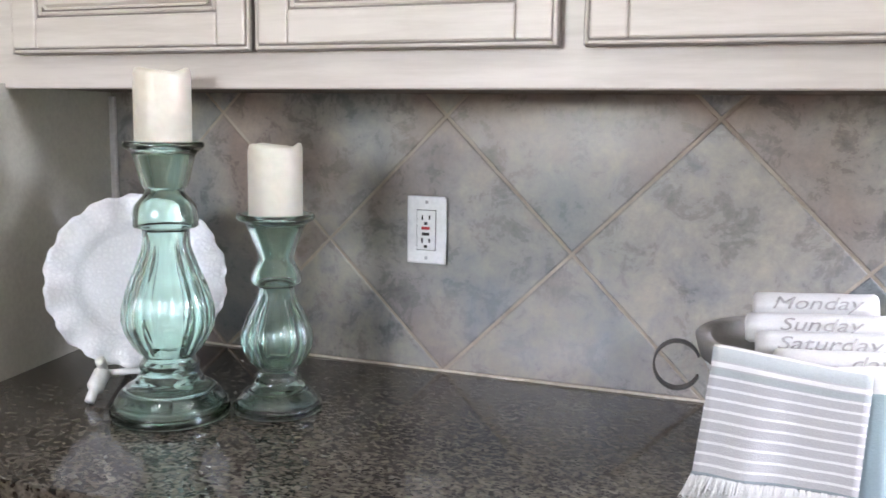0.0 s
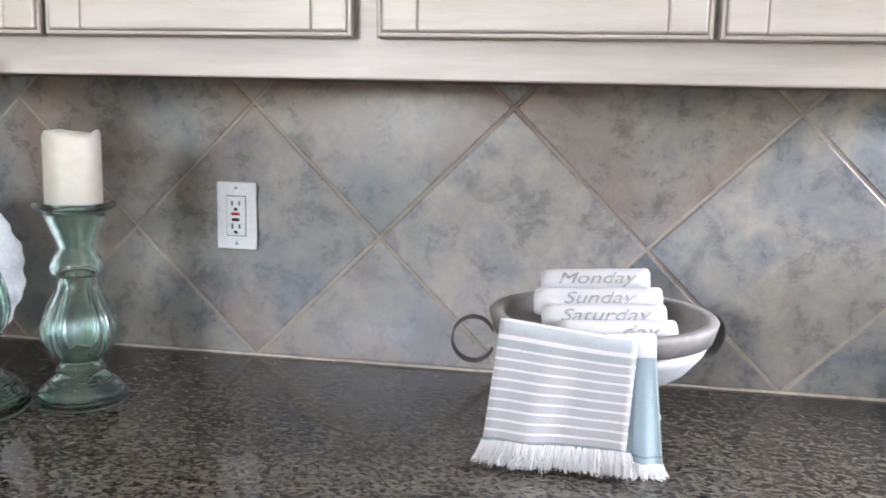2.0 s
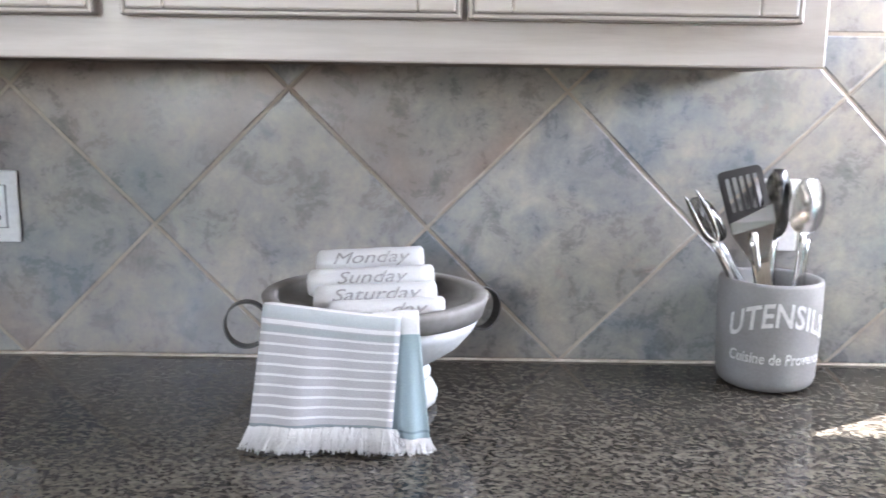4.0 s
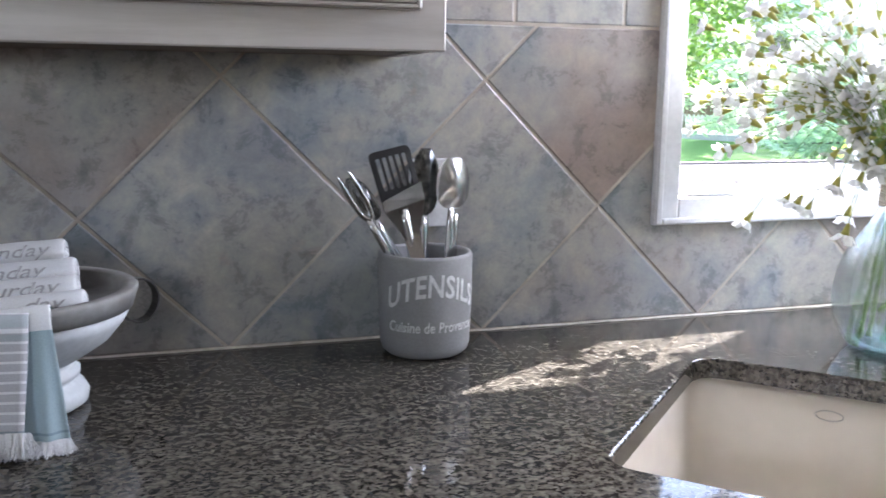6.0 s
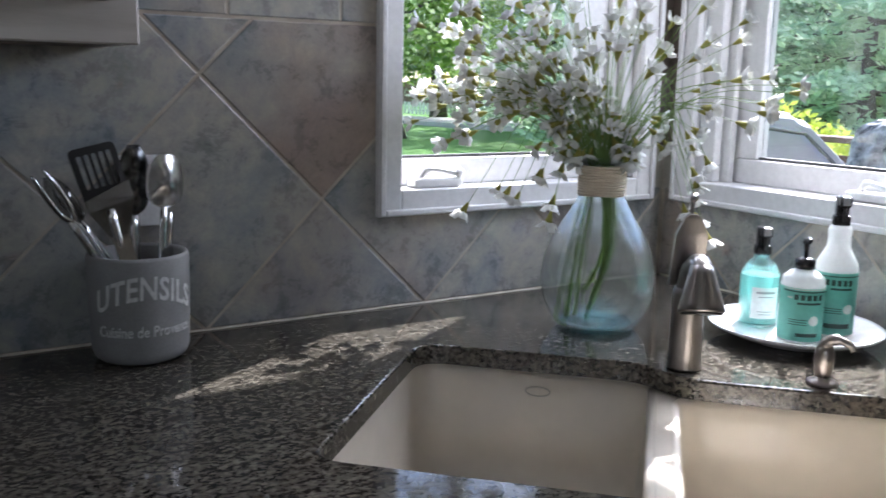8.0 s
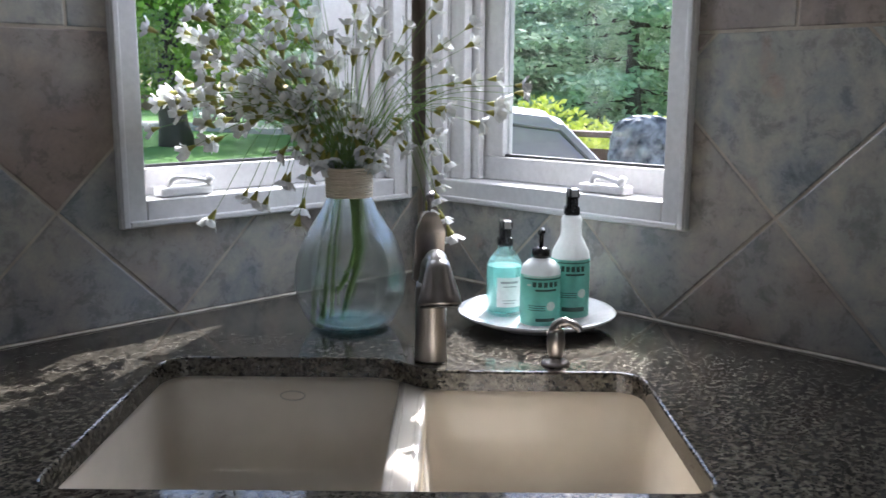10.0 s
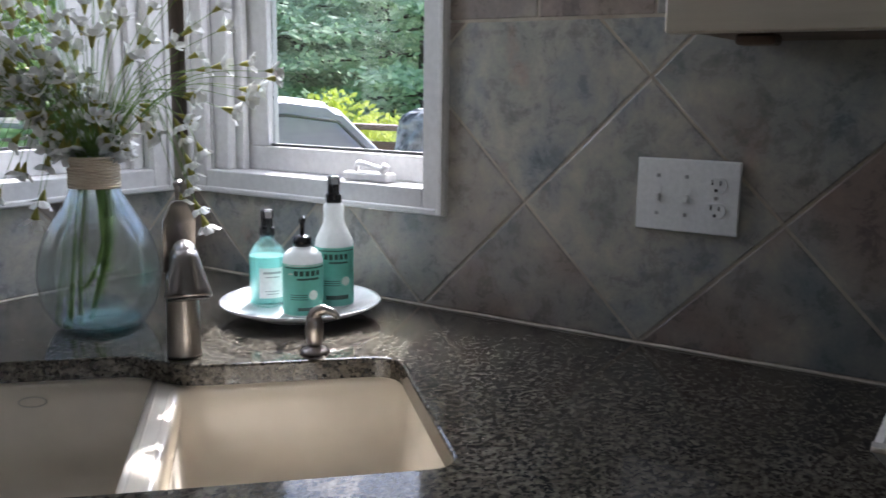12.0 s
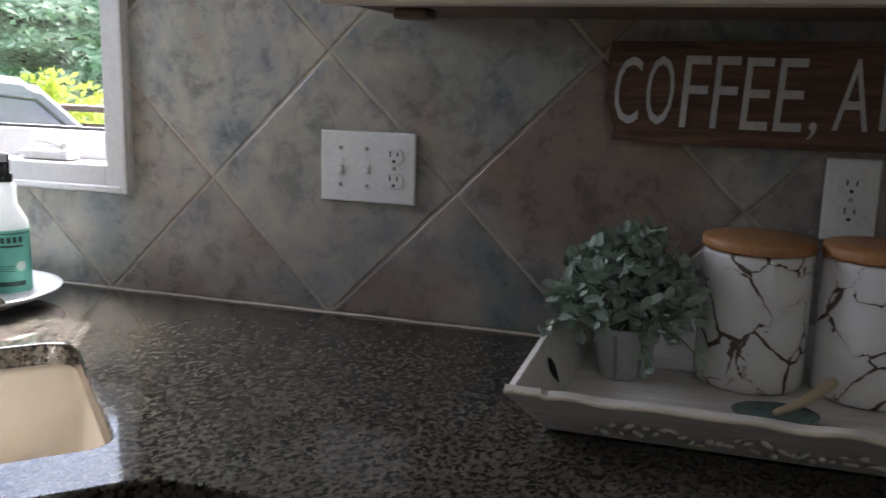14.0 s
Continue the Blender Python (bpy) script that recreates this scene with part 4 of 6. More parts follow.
def draped(name, at_top, at_hem, widths, folds, mat, label, tuck=0.05, hem_z=0.028, layers=1, seed=1):
    """A folded towel over the bowl's rim: in at the rim, over it and down to the hem, with a fringe."""
    rnd = random.Random(seed)
    t = thing(name, (0, 0, 0), label, "towel", group="tea towels on the bowl")
    (xa, xb), (xc, xd) = at_top, at_hem
    (y_top, z_a, z_b), y_hem = widths, folds
    cols, rows = 22, 34

    def at(s, k, back=0.0):
        """s across 0..1, k along the cloth: negative inside the bowl, 0 rim, 1 hem."""
        zt = z_a + (z_b - z_a) * s + 0.004 * math.sin(3 * s + seed)
        if k < 0:
            q = -k
            return Vector((xa + (xb - xa) * s, y_top + 0.012 + tuck * q, zt - 0.002 - 0.035 * q * q))
        x0, x1 = xa + (xb - xa) * s, xc + (xd - xc) * s
        arc = min(1, k / 0.10)
        y = y_top + 0.012 * (1 - math.sin(arc * math.pi / 2)) * 1.0 + (y_hem - y_top) * k ** 1.4
        z = zt - 0.012 * (1 - math.cos(arc * math.pi / 2)) - (zt - 0.012 - hem_z) * max(0, k - 0.03) / 0.97
        ripple = 0.0035 * k * (math.sin(s * 9 + seed) + 0.5 * math.sin(s * 17 + 2 * seed + k * 2))
        return Vector((x0 + (x1 - x0) * k, y + ripple + back, z))

    ks = [-1 + 0.2 * i for i in range(5)] + [i / (rows - 1) for i in range(rows)]
    length = z_a - hem_z
    for layer in range(layers):
        bm = bmesh.new()
        uvl = bm.loops.layers.uv.new("UVMap")
        grids = []
        for off in (0.0, 0.0035):
            grids.append([[bm.verts.new(at(c / (cols - 1), k, 0.0065 * layer + off) + Vector((0.004 * layer * (1 - 2 * c / (cols - 1)), 0, -0.001 * layer - (0.010 * layer if k > 0.93 else 0)))) for c in range(cols)] for k in ks])
        uv = {}
        for gi, gr in enumerate(grids):
            for i, row in enumerate(gr):
                for c, v in enumerate(row):
                    uv[v] = (c / (cols - 1), (1 - ks[i]) * length)
        for gi, gr in enumerate(grids):
            for i in range(len(ks) - 1):
                for c in range(cols - 1):
                    q = (gr[i][c], gr[i][c + 1], gr[i + 1][c + 1], gr[i + 1][c])
                    bm.faces.new(q if gi else q[::-1])
        a, b = grids
        for i in range(len(ks) - 1):
            bm.faces.new((a[i][0], a[i + 1][0], b[i + 1][0], b[i][0]))
            bm.faces.new((a[i][-1], b[i][-1], b[i + 1][-1], a[i + 1][-1]))
        for c in range(cols - 1):
            bm.faces.new((a[-1][c], a[-1][c + 1], b[-1][c + 1], b[-1][c]))
            bm.faces.new((a[0][c], b[0][c], b[0][c + 1], a[0][c + 1]))
        for f in bm.faces:
            for lp in f.loops:
                lp[uvl].uv = uv[lp.vert]
        bmesh.ops.recalc_face_normals(bm, faces=bm.faces)
        part("cloth" if layer == 0 else "under_fold", bm, mat, t, smooth=True)
        bm = bmesh.new()
        n = int(abs(xd - xc) / 0.00026)
        for i in range(n):
            p = at((i + 0.5) / n, 1.0, 0.0065 * layer + 0.0017) + Vector((0.006 * layer, 0, -0.003 * layer))
            fall = min(0.027, p.z + 0.002) * rnd.uniform(0.8, 1.05)
            tuft = noise.noise(Vector((i * 0.045, seed, layer * 7.0)))
            fall *= 0.86 + 0.30 * tuft
            lean = Vector((rnd.gauss(-0.002, 0.0035) + 0.012 * tuft - 0.014 * (0.5 - (i + 0.5) / n), rnd.gauss(-0.010, 0.005), -fall))
            mid = p + lean * 0.5 + Vector((rnd.gauss(0, 0.0012), rnd.gauss(0, 0.0016), 0))
            end = p + lean
            end.z = max(end.z, 0.0012)
            tube(bm, [p + Vector((0, 0, 0.003)), mid, end], [0.0009, 0.0009, 0.0005], 4)
        part("fringe", bm, TOWEL_W, t, "white cotton fringe", kind="stuff")
    return t


GREY, WHITE, BLUE = (0.50, 0.50, 0.515), (0.80, 0.80, 0.80), (0.40, 0.48, 0.50)
stripes = [(0.001, 0.006, (0.28, 0.33, 0.35))] + [(0.0138 + 0.0128 * k, 0.0170 + 0.0128 * k, WHITE) for k in range(20)] + [(0.120, 0.1278, (0.44, 0.48, 0.49)), (0.133, 0.1405, (0.44, 0.48, 0.49))]
STRIPED = cloth_material("grey_striped_weave", GREY, WHITE, stripes)
BLUE_WEAVE = cloth_material("blue_grey_weave", (0.34, 0.44, 0.47), BLUE, [(0.010, 0.013, (0.22, 0.30, 0.33)), (0.136, 0.2, WHITE)])
draped("blue_tea_towel", (0.594, 0.652), (0.600, 0.668), (-0.365, 0.168, 0.164), -0.385, BLUE_WEAVE, "plain blue-grey tea towel with fringe over the bowl rim", hem_z=0.012, seed=5)
draped("striped_tea_towel", (0.464, 0.631), (0.449, 0.622), (-0.374, 0.174, 0.166), -0.398, STRIPED, "folded grey and white striped fringed tea towel over the bowl", hem_z=0.030, layers=2, seed=2)


def towel_roll(x0, x1, y, z, r, word, tilt, size):
    t = thing("rolled_towel", ((x0 + x1) / 2, y, z), "rolled white cotton towel embroidered with a weekday", "towel", group="rolled weekday towels")
    t.matrix_world = pose((x0 + x1) / 2, y, z, 0, tilt, 0)
    bm = bmesh.new()
    n, half = 40, (x1 - x0) / 2
    cross = []
    for k in range(n + 1):
        a = radians(-100) + 2 * math.pi * 1.0 * k / n * 1.0
        cross.append(((r + 0.0012 * math.sin(5 * a)) * math.cos(a), (r * 0.82) * math.sin(a)))
    xs = [-half, -half + 0.004] + [-half + (x1 - x0) * i / 9 for i in range(1, 9)] + [half - 0.004, half]
    rings = []
    for i, x in enumerate(xs):
        k = 0.86 if i in (0, len(xs) - 1) else 1.0
        w = 1 + 0.02 * math.sin(7 * x / half)
        rings.append([bm.verts.new((x, cy * k * w, cz * k * w)) for cy, cz in cross[:-1]])
    for a, b in zip(rings, rings[1:]):
        for k in range(n):
            bm.faces.new((a[k], a[(k + 1) % n], b[(k + 1) % n], b[k]))
    bm.faces.new(rings[0][::-1])
    bm.faces.new(rings[-1])
    bmesh.ops.recalc_face_normals(bm, faces=bm.faces)
    part("roll", bm, TOWEL_W, t, smooth=True)
    for s in (-1, 1):
        bm = bmesh.new()
        pts = [((half + 0.0005) * s, (0.003 + (r - 0.006) * k / 40) * math.cos(k * 0.42), (0.003 + (r - 0.006) * k / 40) * 0.8 * math.sin(k * 0.42)) for k in range(41)]
        tube(bm, pts, 0.0008, 4)
        part("spiral_edge", bm, TOWEL_W, t)
    bm = letters(word, size, 1.25, 0.32, 0.0003)
    for v in bm.verts:
        a = v.co.y / r
        rr = r * 1.0 + 0.0018 + v.co.z
        ang = radians(152) - a
        v.co = (v.co.x, rr * math.cos(ang) * 1.02, rr * 0.84 * math.sin(ang))
    part("embroidery", bm, INK_G, t, "grey italic embroidered word")
    return t


towel_roll(0.501, 0.652, -0.150, 0.190, 0.0235, "Monday", -3.5, 0.027)
towel_roll(0.494, 0.668, -0.190, 0.170, 0.0235, "Sunday", -3.5, 0.027)
towel_roll(0.508, 0.672, -0.229, 0.155, 0.0235, "Saturday", -3.5, 0.027)
towel_roll(0.530, 0.684, -0.268, 0.143, 0.0235, "      day", -3.5, 0.027)

# ---- utensil crock ----
CX, CY, CR, CH = 1.178, -0.096, 0.0755, 0.165
crock = thing("utensil_crock", (CX, CY, 0.0005), "grey cement utensil crock with white stencilled words", "crock")
part("pot", lathe([(0.050, 0.0), (0.062, 0.002), (0.069, 0.008), (0.0725, 0.018), (0.0735, 0.05), (CR, 0.10), (CR, 0.160), (CR - 0.002, CH), (CR - 0.0065, CH), (CR - 0.009, 0.160), (0.062, 0.02), (0.01, 0.012)], 72), CEMENT, crock, smooth=True)
bm = wrap(letters("UTENSILS", 0.049, 0.74, 0.08, 0.0004, 1.05, -0.0009), CR, 0.026)
for v in bm.verts:
    v.co.z += 0.094
bm.transform(Matrix.Rotation(radians(-5), 4, "Z"))
part("word", bm, INK_W, crock, "white stencilled word")
bm = wrap(letters("Cuisine de Provence", 0.0235, 0.76, 0.1, 0.0004, 1.02, -0.0002), CR - 0.0004)
for v in bm.verts:
    v.co.z += 0.055
bm.transform(Matrix.Rotation(radians(-5), 4, "Z"))
part("word", bm, INK_W, crock, "white stencilled small words")


def utensil(name, label, head_fn, foot, neck, roll=0, handle_r=0.0105, mat=None):
    """A kitchen tool standing in the crock: rod from foot to neck, and its head built by head_fn along the axis."""
    u = thing(name, (0, 0, 0), label, "utensil", group="kitchen utensils")
    foot, neck = Vector(foot), Vector(neck)
    way = (neck - foot).normalized()
    bm = bmesh.new()
    n = 10
    tube(bm, [foot.lerp(neck, k / n) for k in range(n + 1)], [handle_r * (1.35 - 0.5 * k / n) for k in range(n + 1)], 12, 0.6)
    part("handle", bm, mat or STEEL, u, smooth=True)
    # axes of the head: along the rod, across (in view), out towards the room
    across = Vector((1, 0.25, 0))
    across = (across - way * across.dot(way)).normalized()
    m = Matrix((across, way.cross(across) * -1, way)).transposed().to_4x4()
    m.translation = neck
    head_fn(u, m @ pose(0, 0, 0, 0, 0, roll))
    return u


def sheet_head(outline, thick, holes=(), bend=0.0):
    """A flat head in the xz plane with slots, bent a little."""
    bm = slab(outline, -thick / 2, thick / 2, holes)
    for v in bm.verts:
        x, y, z = v.co
        v.co = (x, z + bend * y * y, y)
    return bm


def turner_head(u, m):
    o = rounded([(-0.016, 0.004), (0.016, 0.004), (0.034, 0.018), (0.035, 0.095), (-0.035, 0.095), (-0.034, 0.018)], [0.004, 0.004, 0.006, 0.010, 0.010, 0.006], 4)
    slots = [rounded([(x - 0.0032, 0.034), (x + 0.0032, 0.034), (x + 0.0036, 0.084), (x - 0.0036, 0.084)], [0.003] * 4, 3) for x in (-0.022, -0.011, 0, 0.011, 0.022)]
    ob = part("blade", sheet_head(o, 0.0022, slots, -1.5), BLACKN, u, "black slotted nylon blade")
    ob.matrix_world = m
    o = rounded([(-0.011, -0.090), (0.011, -0.090), (0.014, -0.045), (0.036, 0.008), (0.036, 0.036), (-0.034, 0.020), (-0.034, 0.004), (-0.012, -0.045)], [0.003, 0.003, 0.02, 0.008, 0.002, 0.002, 0.008, 0.02], 4)
    ob = part("shank", sheet_head(o, 0.0022, (), 1.2), STEEL, u, "wide flat steel shank")
    m = m @ pose(0, 0.0035, 0)
    ob.matrix_world = m


def spoon_head(mat, w=0.029, l=0.088, deep=0.012):
    def make(u, m):
        bm = bmesh.new()
        rows, cols = 18, 14
        gr = []
        for i in range(rows + 1):
            t = i / rows
            y = l * t
            half = w * (1 - abs(2 * t ** 0.9 - 1) ** 2.6) ** 0.5 if 0 < t < 1 else 0.001
            half = max(half, 0.007 if i == 0 else 0.010 if i == rows else 0.001)
            gr.append([bm.verts.new((half * (2 * c / cols - 1), deep * math.sin(math.pi * t) * (1 - (2 * c / cols - 1) ** 2), y)) for c in range(cols + 1)])
        for a, b in zip(gr, gr[1:]):
            for c in range(cols):
                bm.faces.new((a[c], a[c + 1], b[c + 1], b[c]))
        bmesh.ops.solidify(bm, geom=list(bm.faces), thickness=0.0014)
        ob = part("bowl", bm, mat, u, smooth=True)
        ob.matrix_world = m
    return make


def fork_head(u, m):
    for s in (-1, 1):
        bm = bmesh.new()
        tube(bm, smooth_path([(0, 0, -0.005), (s * 0.008, 0, 0.012), (s * 0.010, 0.002, 0.04), (s * 0.009, 0.006, 0.085)], 5), [0.0058] * 5 + [0.0050] * 8 + [0.0034, 0.0024, 0.0014], 10, 0.7)
        ob = part("tine", bm, STEEL, u, smooth=True)
        ob.matrix_world = m


SPOON = surface("satin_steel", (0.66, 0.66, 0.66), (0.74, 0.74, 0.74), 6, 0.14, metal=1.0, grain_bump=0.02)
BLACKN = surface("black_nylon", (0.012, 0.0115, 0.0115), (0.024, 0.023, 0.022), 30, 0.30, grain_bump=0.1)
# pale mottling puts the spoon's highlights into the dark steel colour
DARK_STEEL = surface("dark_steel_with_glints", (0.012, 0.012, 0.012), (0.40, 0.40, 0.40), 60, 0.16, metal=1.0, grain=60, grain_bump=0.6)
utensil("carving_fork", "polished steel two-tine fork standing in the crock", fork_head, (1.205, -0.085, 0.02), (1.083, -0.112, 0.222), 20)
utensil("serving_spoon", "polished steel spoon turned edge-on in the crock", spoon_head(STEEL, 0.027, 0.080), (1.215, -0.07, 0.02), (1.098, -0.085, 0.215), 70)
utensil("slotted_turner", "black slotted turner with a steel shank", turner_head, (1.186, -0.120, 0.02), (1.138, -0.114, 0.236), 6, 0.0125)
utensil("serving_spoon", "dark hammered-steel spoon with highlights painted as pale mottling, in the crock", spoon_head(DARK_STEEL, 0.026, 0.106, 0.010), (1.170, -0.100, 0.02), (1.176, -0.095, 0.222), 0, 0.012)
utensil("ladle_spoon", "large polished steel spoon with its bowl up", spoon_head(SPOON, 0.034, 0.084, 0.012), (1.205, -0.110, 0.02), (1.220, -0.100, 0.231), -8)
bm_u = utensil("pastry_brush", "steel tool with a flat square-ended handle", lambda u, m: None, (1.222, -0.080, 0.02), (1.232, -0.085, 0.222), 0, 0.009)

# ---- vase with artificial flowers ----
VX, VY = 1.934, -0.295
FOOT_GLASS = surface("thick_turquoise_glass", (0.36, 0.74, 0.80), (0.46, 0.84, 0.88), 12, 0.05, grain_bump=0.0)
FOOT_GLASS.node_tree.nodes["Principled BSDF"].inputs["Transmission Weight"].default_value = 0.85
vase = thing("glass_vase", (VX, VY, 0.0006), "pale blue pear-shaped glass vase with twine collar", "vase")
outer = [(0.058, 0.0), (0.068, 0.003), (0.080, 0.016), (0.0950, 0.046), (0.1010, 0.075), (0.1012, 0.096), (0.0965, 0.128), (0.0860, 0.158), (0.0680, 0.189), (0.0525, 0.214), (0.0415, 0.236), (0.0375, 0.249), (0.0365, 0.270), (0.0375, 0.291), (0.0445, 0.298), (0.0460, 0.303), (0.0435, 0.307)]
inner = [(max(r - 0.0032, 0.004), z) for r, z in outer[:2:-1]] + [(0.0770, 0.0185), (0.0655, 0.0075), (0.05, 0.0040), (0.03, 0.0036), (0.005, 0.0036)]
sm = lambda pr: [(p.x, p.y) for p in smooth_path([Vector((r, z, 0)) for r, z in pr], 3)]
part("glass_body", lathe(sm(outer) + sm(inner), 72), VASE_GLASS, vase, smooth=True)
part("glass_foot", lathe([(0.045, 0.0046), (0.056, 0.0052), (0.066, 0.0094), (0.064, 0.0112), (0.04, 0.0078), (0.004, 0.0074)], 60), FOOT_GLASS, vase, "thick turquoise glass bottom", smooth=True)
for k in range(11):
    bm = bmesh.new()
    pts = [(0.0402 * math.cos(a), 0.0402 * math.sin(a), 0.242 + 0.0048 * k + 0.0006 * math.sin(2 * a + k)) for a in (2 * math.pi * i / 48 for i in range(49))]
    tube(bm, pts, 0.0029, 8, caps=False)
    part("twine_turn", bm, ROPE, vase, "cream twine", smooth=True)

flowers = thing("artificial_flowers", (VX, VY, 0.0084), "spray of white artificial blossoms on green stems in the vase", "flowers")
rnd = random.Random(11)


def blossom(seed):
    r = random.Random(seed)
    bm = bmesh.new()
    for k in range(5):
        a = 2 * math.pi * k / 5 + r.uniform(-0.2, 0.2)
        tip, up = r.uniform(0.010, 0.0135), r.uniform(0.005, 0.012)
        d = Vector((math.cos(a), math.sin(a), 0))
        s = Vector((-d.y, d.x, 0))
        z = Vector((0, 0, 1))
        pts = [z * 0.010, d * tip * 0.5 + s * 0.0050 + z * (0.010 + up * 0.5), d * tip * 0.95 + s * 0.0042 + z * (0.011 + up), d * tip + z * (0.0115 + up * 0.9), d * tip * 0.95 - s * 0.0042 + z * (0.0105 + up), d * tip * 0.5 - s * 0.0050 + z * (0.010 + up * 0.5)]
        v = [bm.verts.new(p) for p in pts]
        c = bm.verts.new(d * tip * 0.55 + z * (0.008 + up * 0.45))
        for i in range(6):
            bm.faces.new((c, v[i], v[(i + 1) % 6]))
    return bm


def calyx():
    return lathe([(0.0008, 0.0), (0.0016, 0.002), (0.0030, 0.008), (0.0040, 0.012), (0.0022, 0.0125)], 7)


PETAL_MESH, CALYX_MESH = [], None
for k in range(4):
    ob = part("blossom", blossom(k), PETAL, flowers)
    PETAL_MESH.append(ob.data)
    bpy.data.objects.remove(ob)
ob = part("calyx", calyx(), CALYX, flowers, smooth=True)
CALYX_MESH = ob.data
bpy.data.objects.remove(ob)


def put_blossom(p, way):
    b = new("blossom", rnd.choice(PETAL_MESH))
    b.parent = flowers
    q = Vector(way).normalized().to_track_quat("Z", "Y").to_matrix().to_4x4()
    s = rnd.uniform(1.2, 1.75)
    b.matrix_local = Matrix.Translation(p) @ q @ pose(0, 0, 0, 0, 0, rnd.uniform(0, 360)) @ Matrix.Diagonal((s, s, s, 1))
    c = new("calyx", CALYX_MESH)
    c.parent = b
    c.matrix_local = Matrix.Diagonal((1.05, 1.05, 0.95, 1))


RIGHT, AWAY = Vector((0.66, -0.75, 0)), Vector((0.75, 0.66, 0))
NECK = Vector((0, 0, 0.2872))
for k in range(6):
    left = k < 2
    foot = RIGHT * (-0.052 + 0.012 * k if left else -0.030 + 0.006 * k) + AWAY * (0.02 * math.sin(k * 2.1)) + Vector((0, 0, 0.004 if left else 0.022 + 0.02 * (k % 3)))
    mid = RIGHT * (-0.036 + 0.006 * k if left else 0.002 + 0.004 * k) + AWAY * 0.008 * math.sin(k * 2) + Vector((0, 0, 0.14))
    bmk = bmesh.new()
    path = smooth_path([foot, mid, NECK + RIGHT * (-0.016 + 0.007 * k), NECK + RIGHT * (-0.02 + 0.008 * k) + Vector((0, 0, 0.015))], 8)
    tube(bmk, path, [0.0042 + 0.0011 * math.sin(i * 1.9 + k) for i in range(len(path))], 8)
    for j in range(2, len(path) - 8, 2):
        side = (RIGHT * math.cos(j * 2.1 + k) + AWAY * math.sin(j * 2.1 + k)) * 0.008
        tube(bmk, [path[j], path[j] + side + Vector((0, 0, 0.006))], [0.0034, 0.0012], 6)
    part("main_stem", bmk, GREEN, flowers, smooth=True)
count = 0
for k in range(176):
    # fan of thin twigs: a low wide sweep on one side, a dense heart, a lighter side, and hanging sprays
    droop = k >= 158
    if k < 26:
        ang, ln = -rnd.uniform(0.95, 1.52), rnd.uniform(0.15, 0.33)
    elif k < 60:
        ang, ln = -rnd.uniform(0.05, 1.0), rnd.uniform(0.14, 0.36)
    elif k < 120:
        ang, ln = rnd.uniform(-1.35, 1.3), rnd.uniform(0.012, 0.105)
    else:
        ang, ln = rnd.uniform(0.0, 1.3), rnd.uniform(0.12, 0.31)
    u = ang / 1.3
    depth = rnd.uniform(-0.5, 0.45)
    d = RIGHT * math.sin(ang) * ln + Vector((0, 0, math.cos(ang) * ln)) + AWAY * depth * 0.55 * ln
    s = NECK + Vector((0, 0, 0.012)) + RIGHT * u * 0.022 + AWAY * depth * 0.03
    end = s + d
    if droop:
        u = 0.9 if k < 167 else -0.9
        reach = rnd.uniform(0.125, 0.165) if u > 0 else -rnd.uniform(0.07, 0.30)
        end = s + RIGHT * reach + AWAY * (depth * 0.06 - 0.02) + Vector((0, 0, 0.05 - 0.020 * (k - 158) if u > 0 else rnd.uniform(-0.10, 0.0)))
    mid = s.lerp(end, 0.5) + Vector((0, 0, 0.012 + 0.04 * abs(u) + (0.085 if droop else 0)))
    path = smooth_path([s - Vector((0, 0, 0.02)), mid, end], 6)
    bmk = bmesh.new()
    tube(bmk, path, [0.0008 - 0.0003 * i / len(path) for i in range(len(path))], 5)
    st = part("twig", bmk, GREEN, flowers)
    put_blossom(path[-1], path[-1] - path[-2])
    for j in (4, 6, 8, 10):
        if rnd.random() < (0.42 if j < 7 else 0.36) and count < 120 and not droop:
            off = Vector((rnd.gauss(0, 1), rnd.gauss(0, 1), rnd.gauss(0.5, 0.6))).normalized()
            put_blossom(path[j] + off * 0.014, off + (path[j] - path[j - 1]).normalized())
            count += 1

# ---- faucet and soap dispenser ----
tap = thing("kitchen_faucet", (1.895, -0.549, 0.0005), "brushed-nickel pull-out kitchen faucet with top lever", "faucet", -35)
# local -y points to the room along the sink's axis
part("column", lathe([(0.0265, 0.0), (0.0265, 0.004), (0.0255, 0.008), (0.0250, 0.03), (0.0242, 0.08), (0.0245, 0.118), (0.0230, 0.128), (0.01, 0.132)], 48), NICKEL, tap, smooth=True)
bm = bmesh.new()
tube(bm, smooth_path([(0, 0.002, 0.11), (0, -0.006, 0.140), (0, -0.030, 0.166), (0, -0.058, 0.174), (0, -0.074, 0.166)], 6), [0.021] * 5 + [0.019] * 6 + [0.0165] * 8 + [0.0155] * 6, 24)
part("spout", bm, NICKEL, tap, smooth=True)
bm = lathe([(0.0160, -0.004), (0.0195, 0.008), (0.0255, 0.030), (0.0315, 0.052), (0.0335, 0.060), (0.0330, 0.063), (0.030, 0.064), (0.02, 0.062)], 36)
head = part("spray_head", bm, NICKEL, tap, smooth=True)
head.matrix_local = Matrix.Translation((0, -0.070, 0.172)) @ pose(0, 0, 0, 180 - 16, 0, 0)
part("spray_face", lathe([(0.0300, 0.0638), (0.0300, 0.0665), (0.026, 0.0675), (0.01, 0.0675)], 36), BLACK, head, "dark nozzle face", smooth=True)
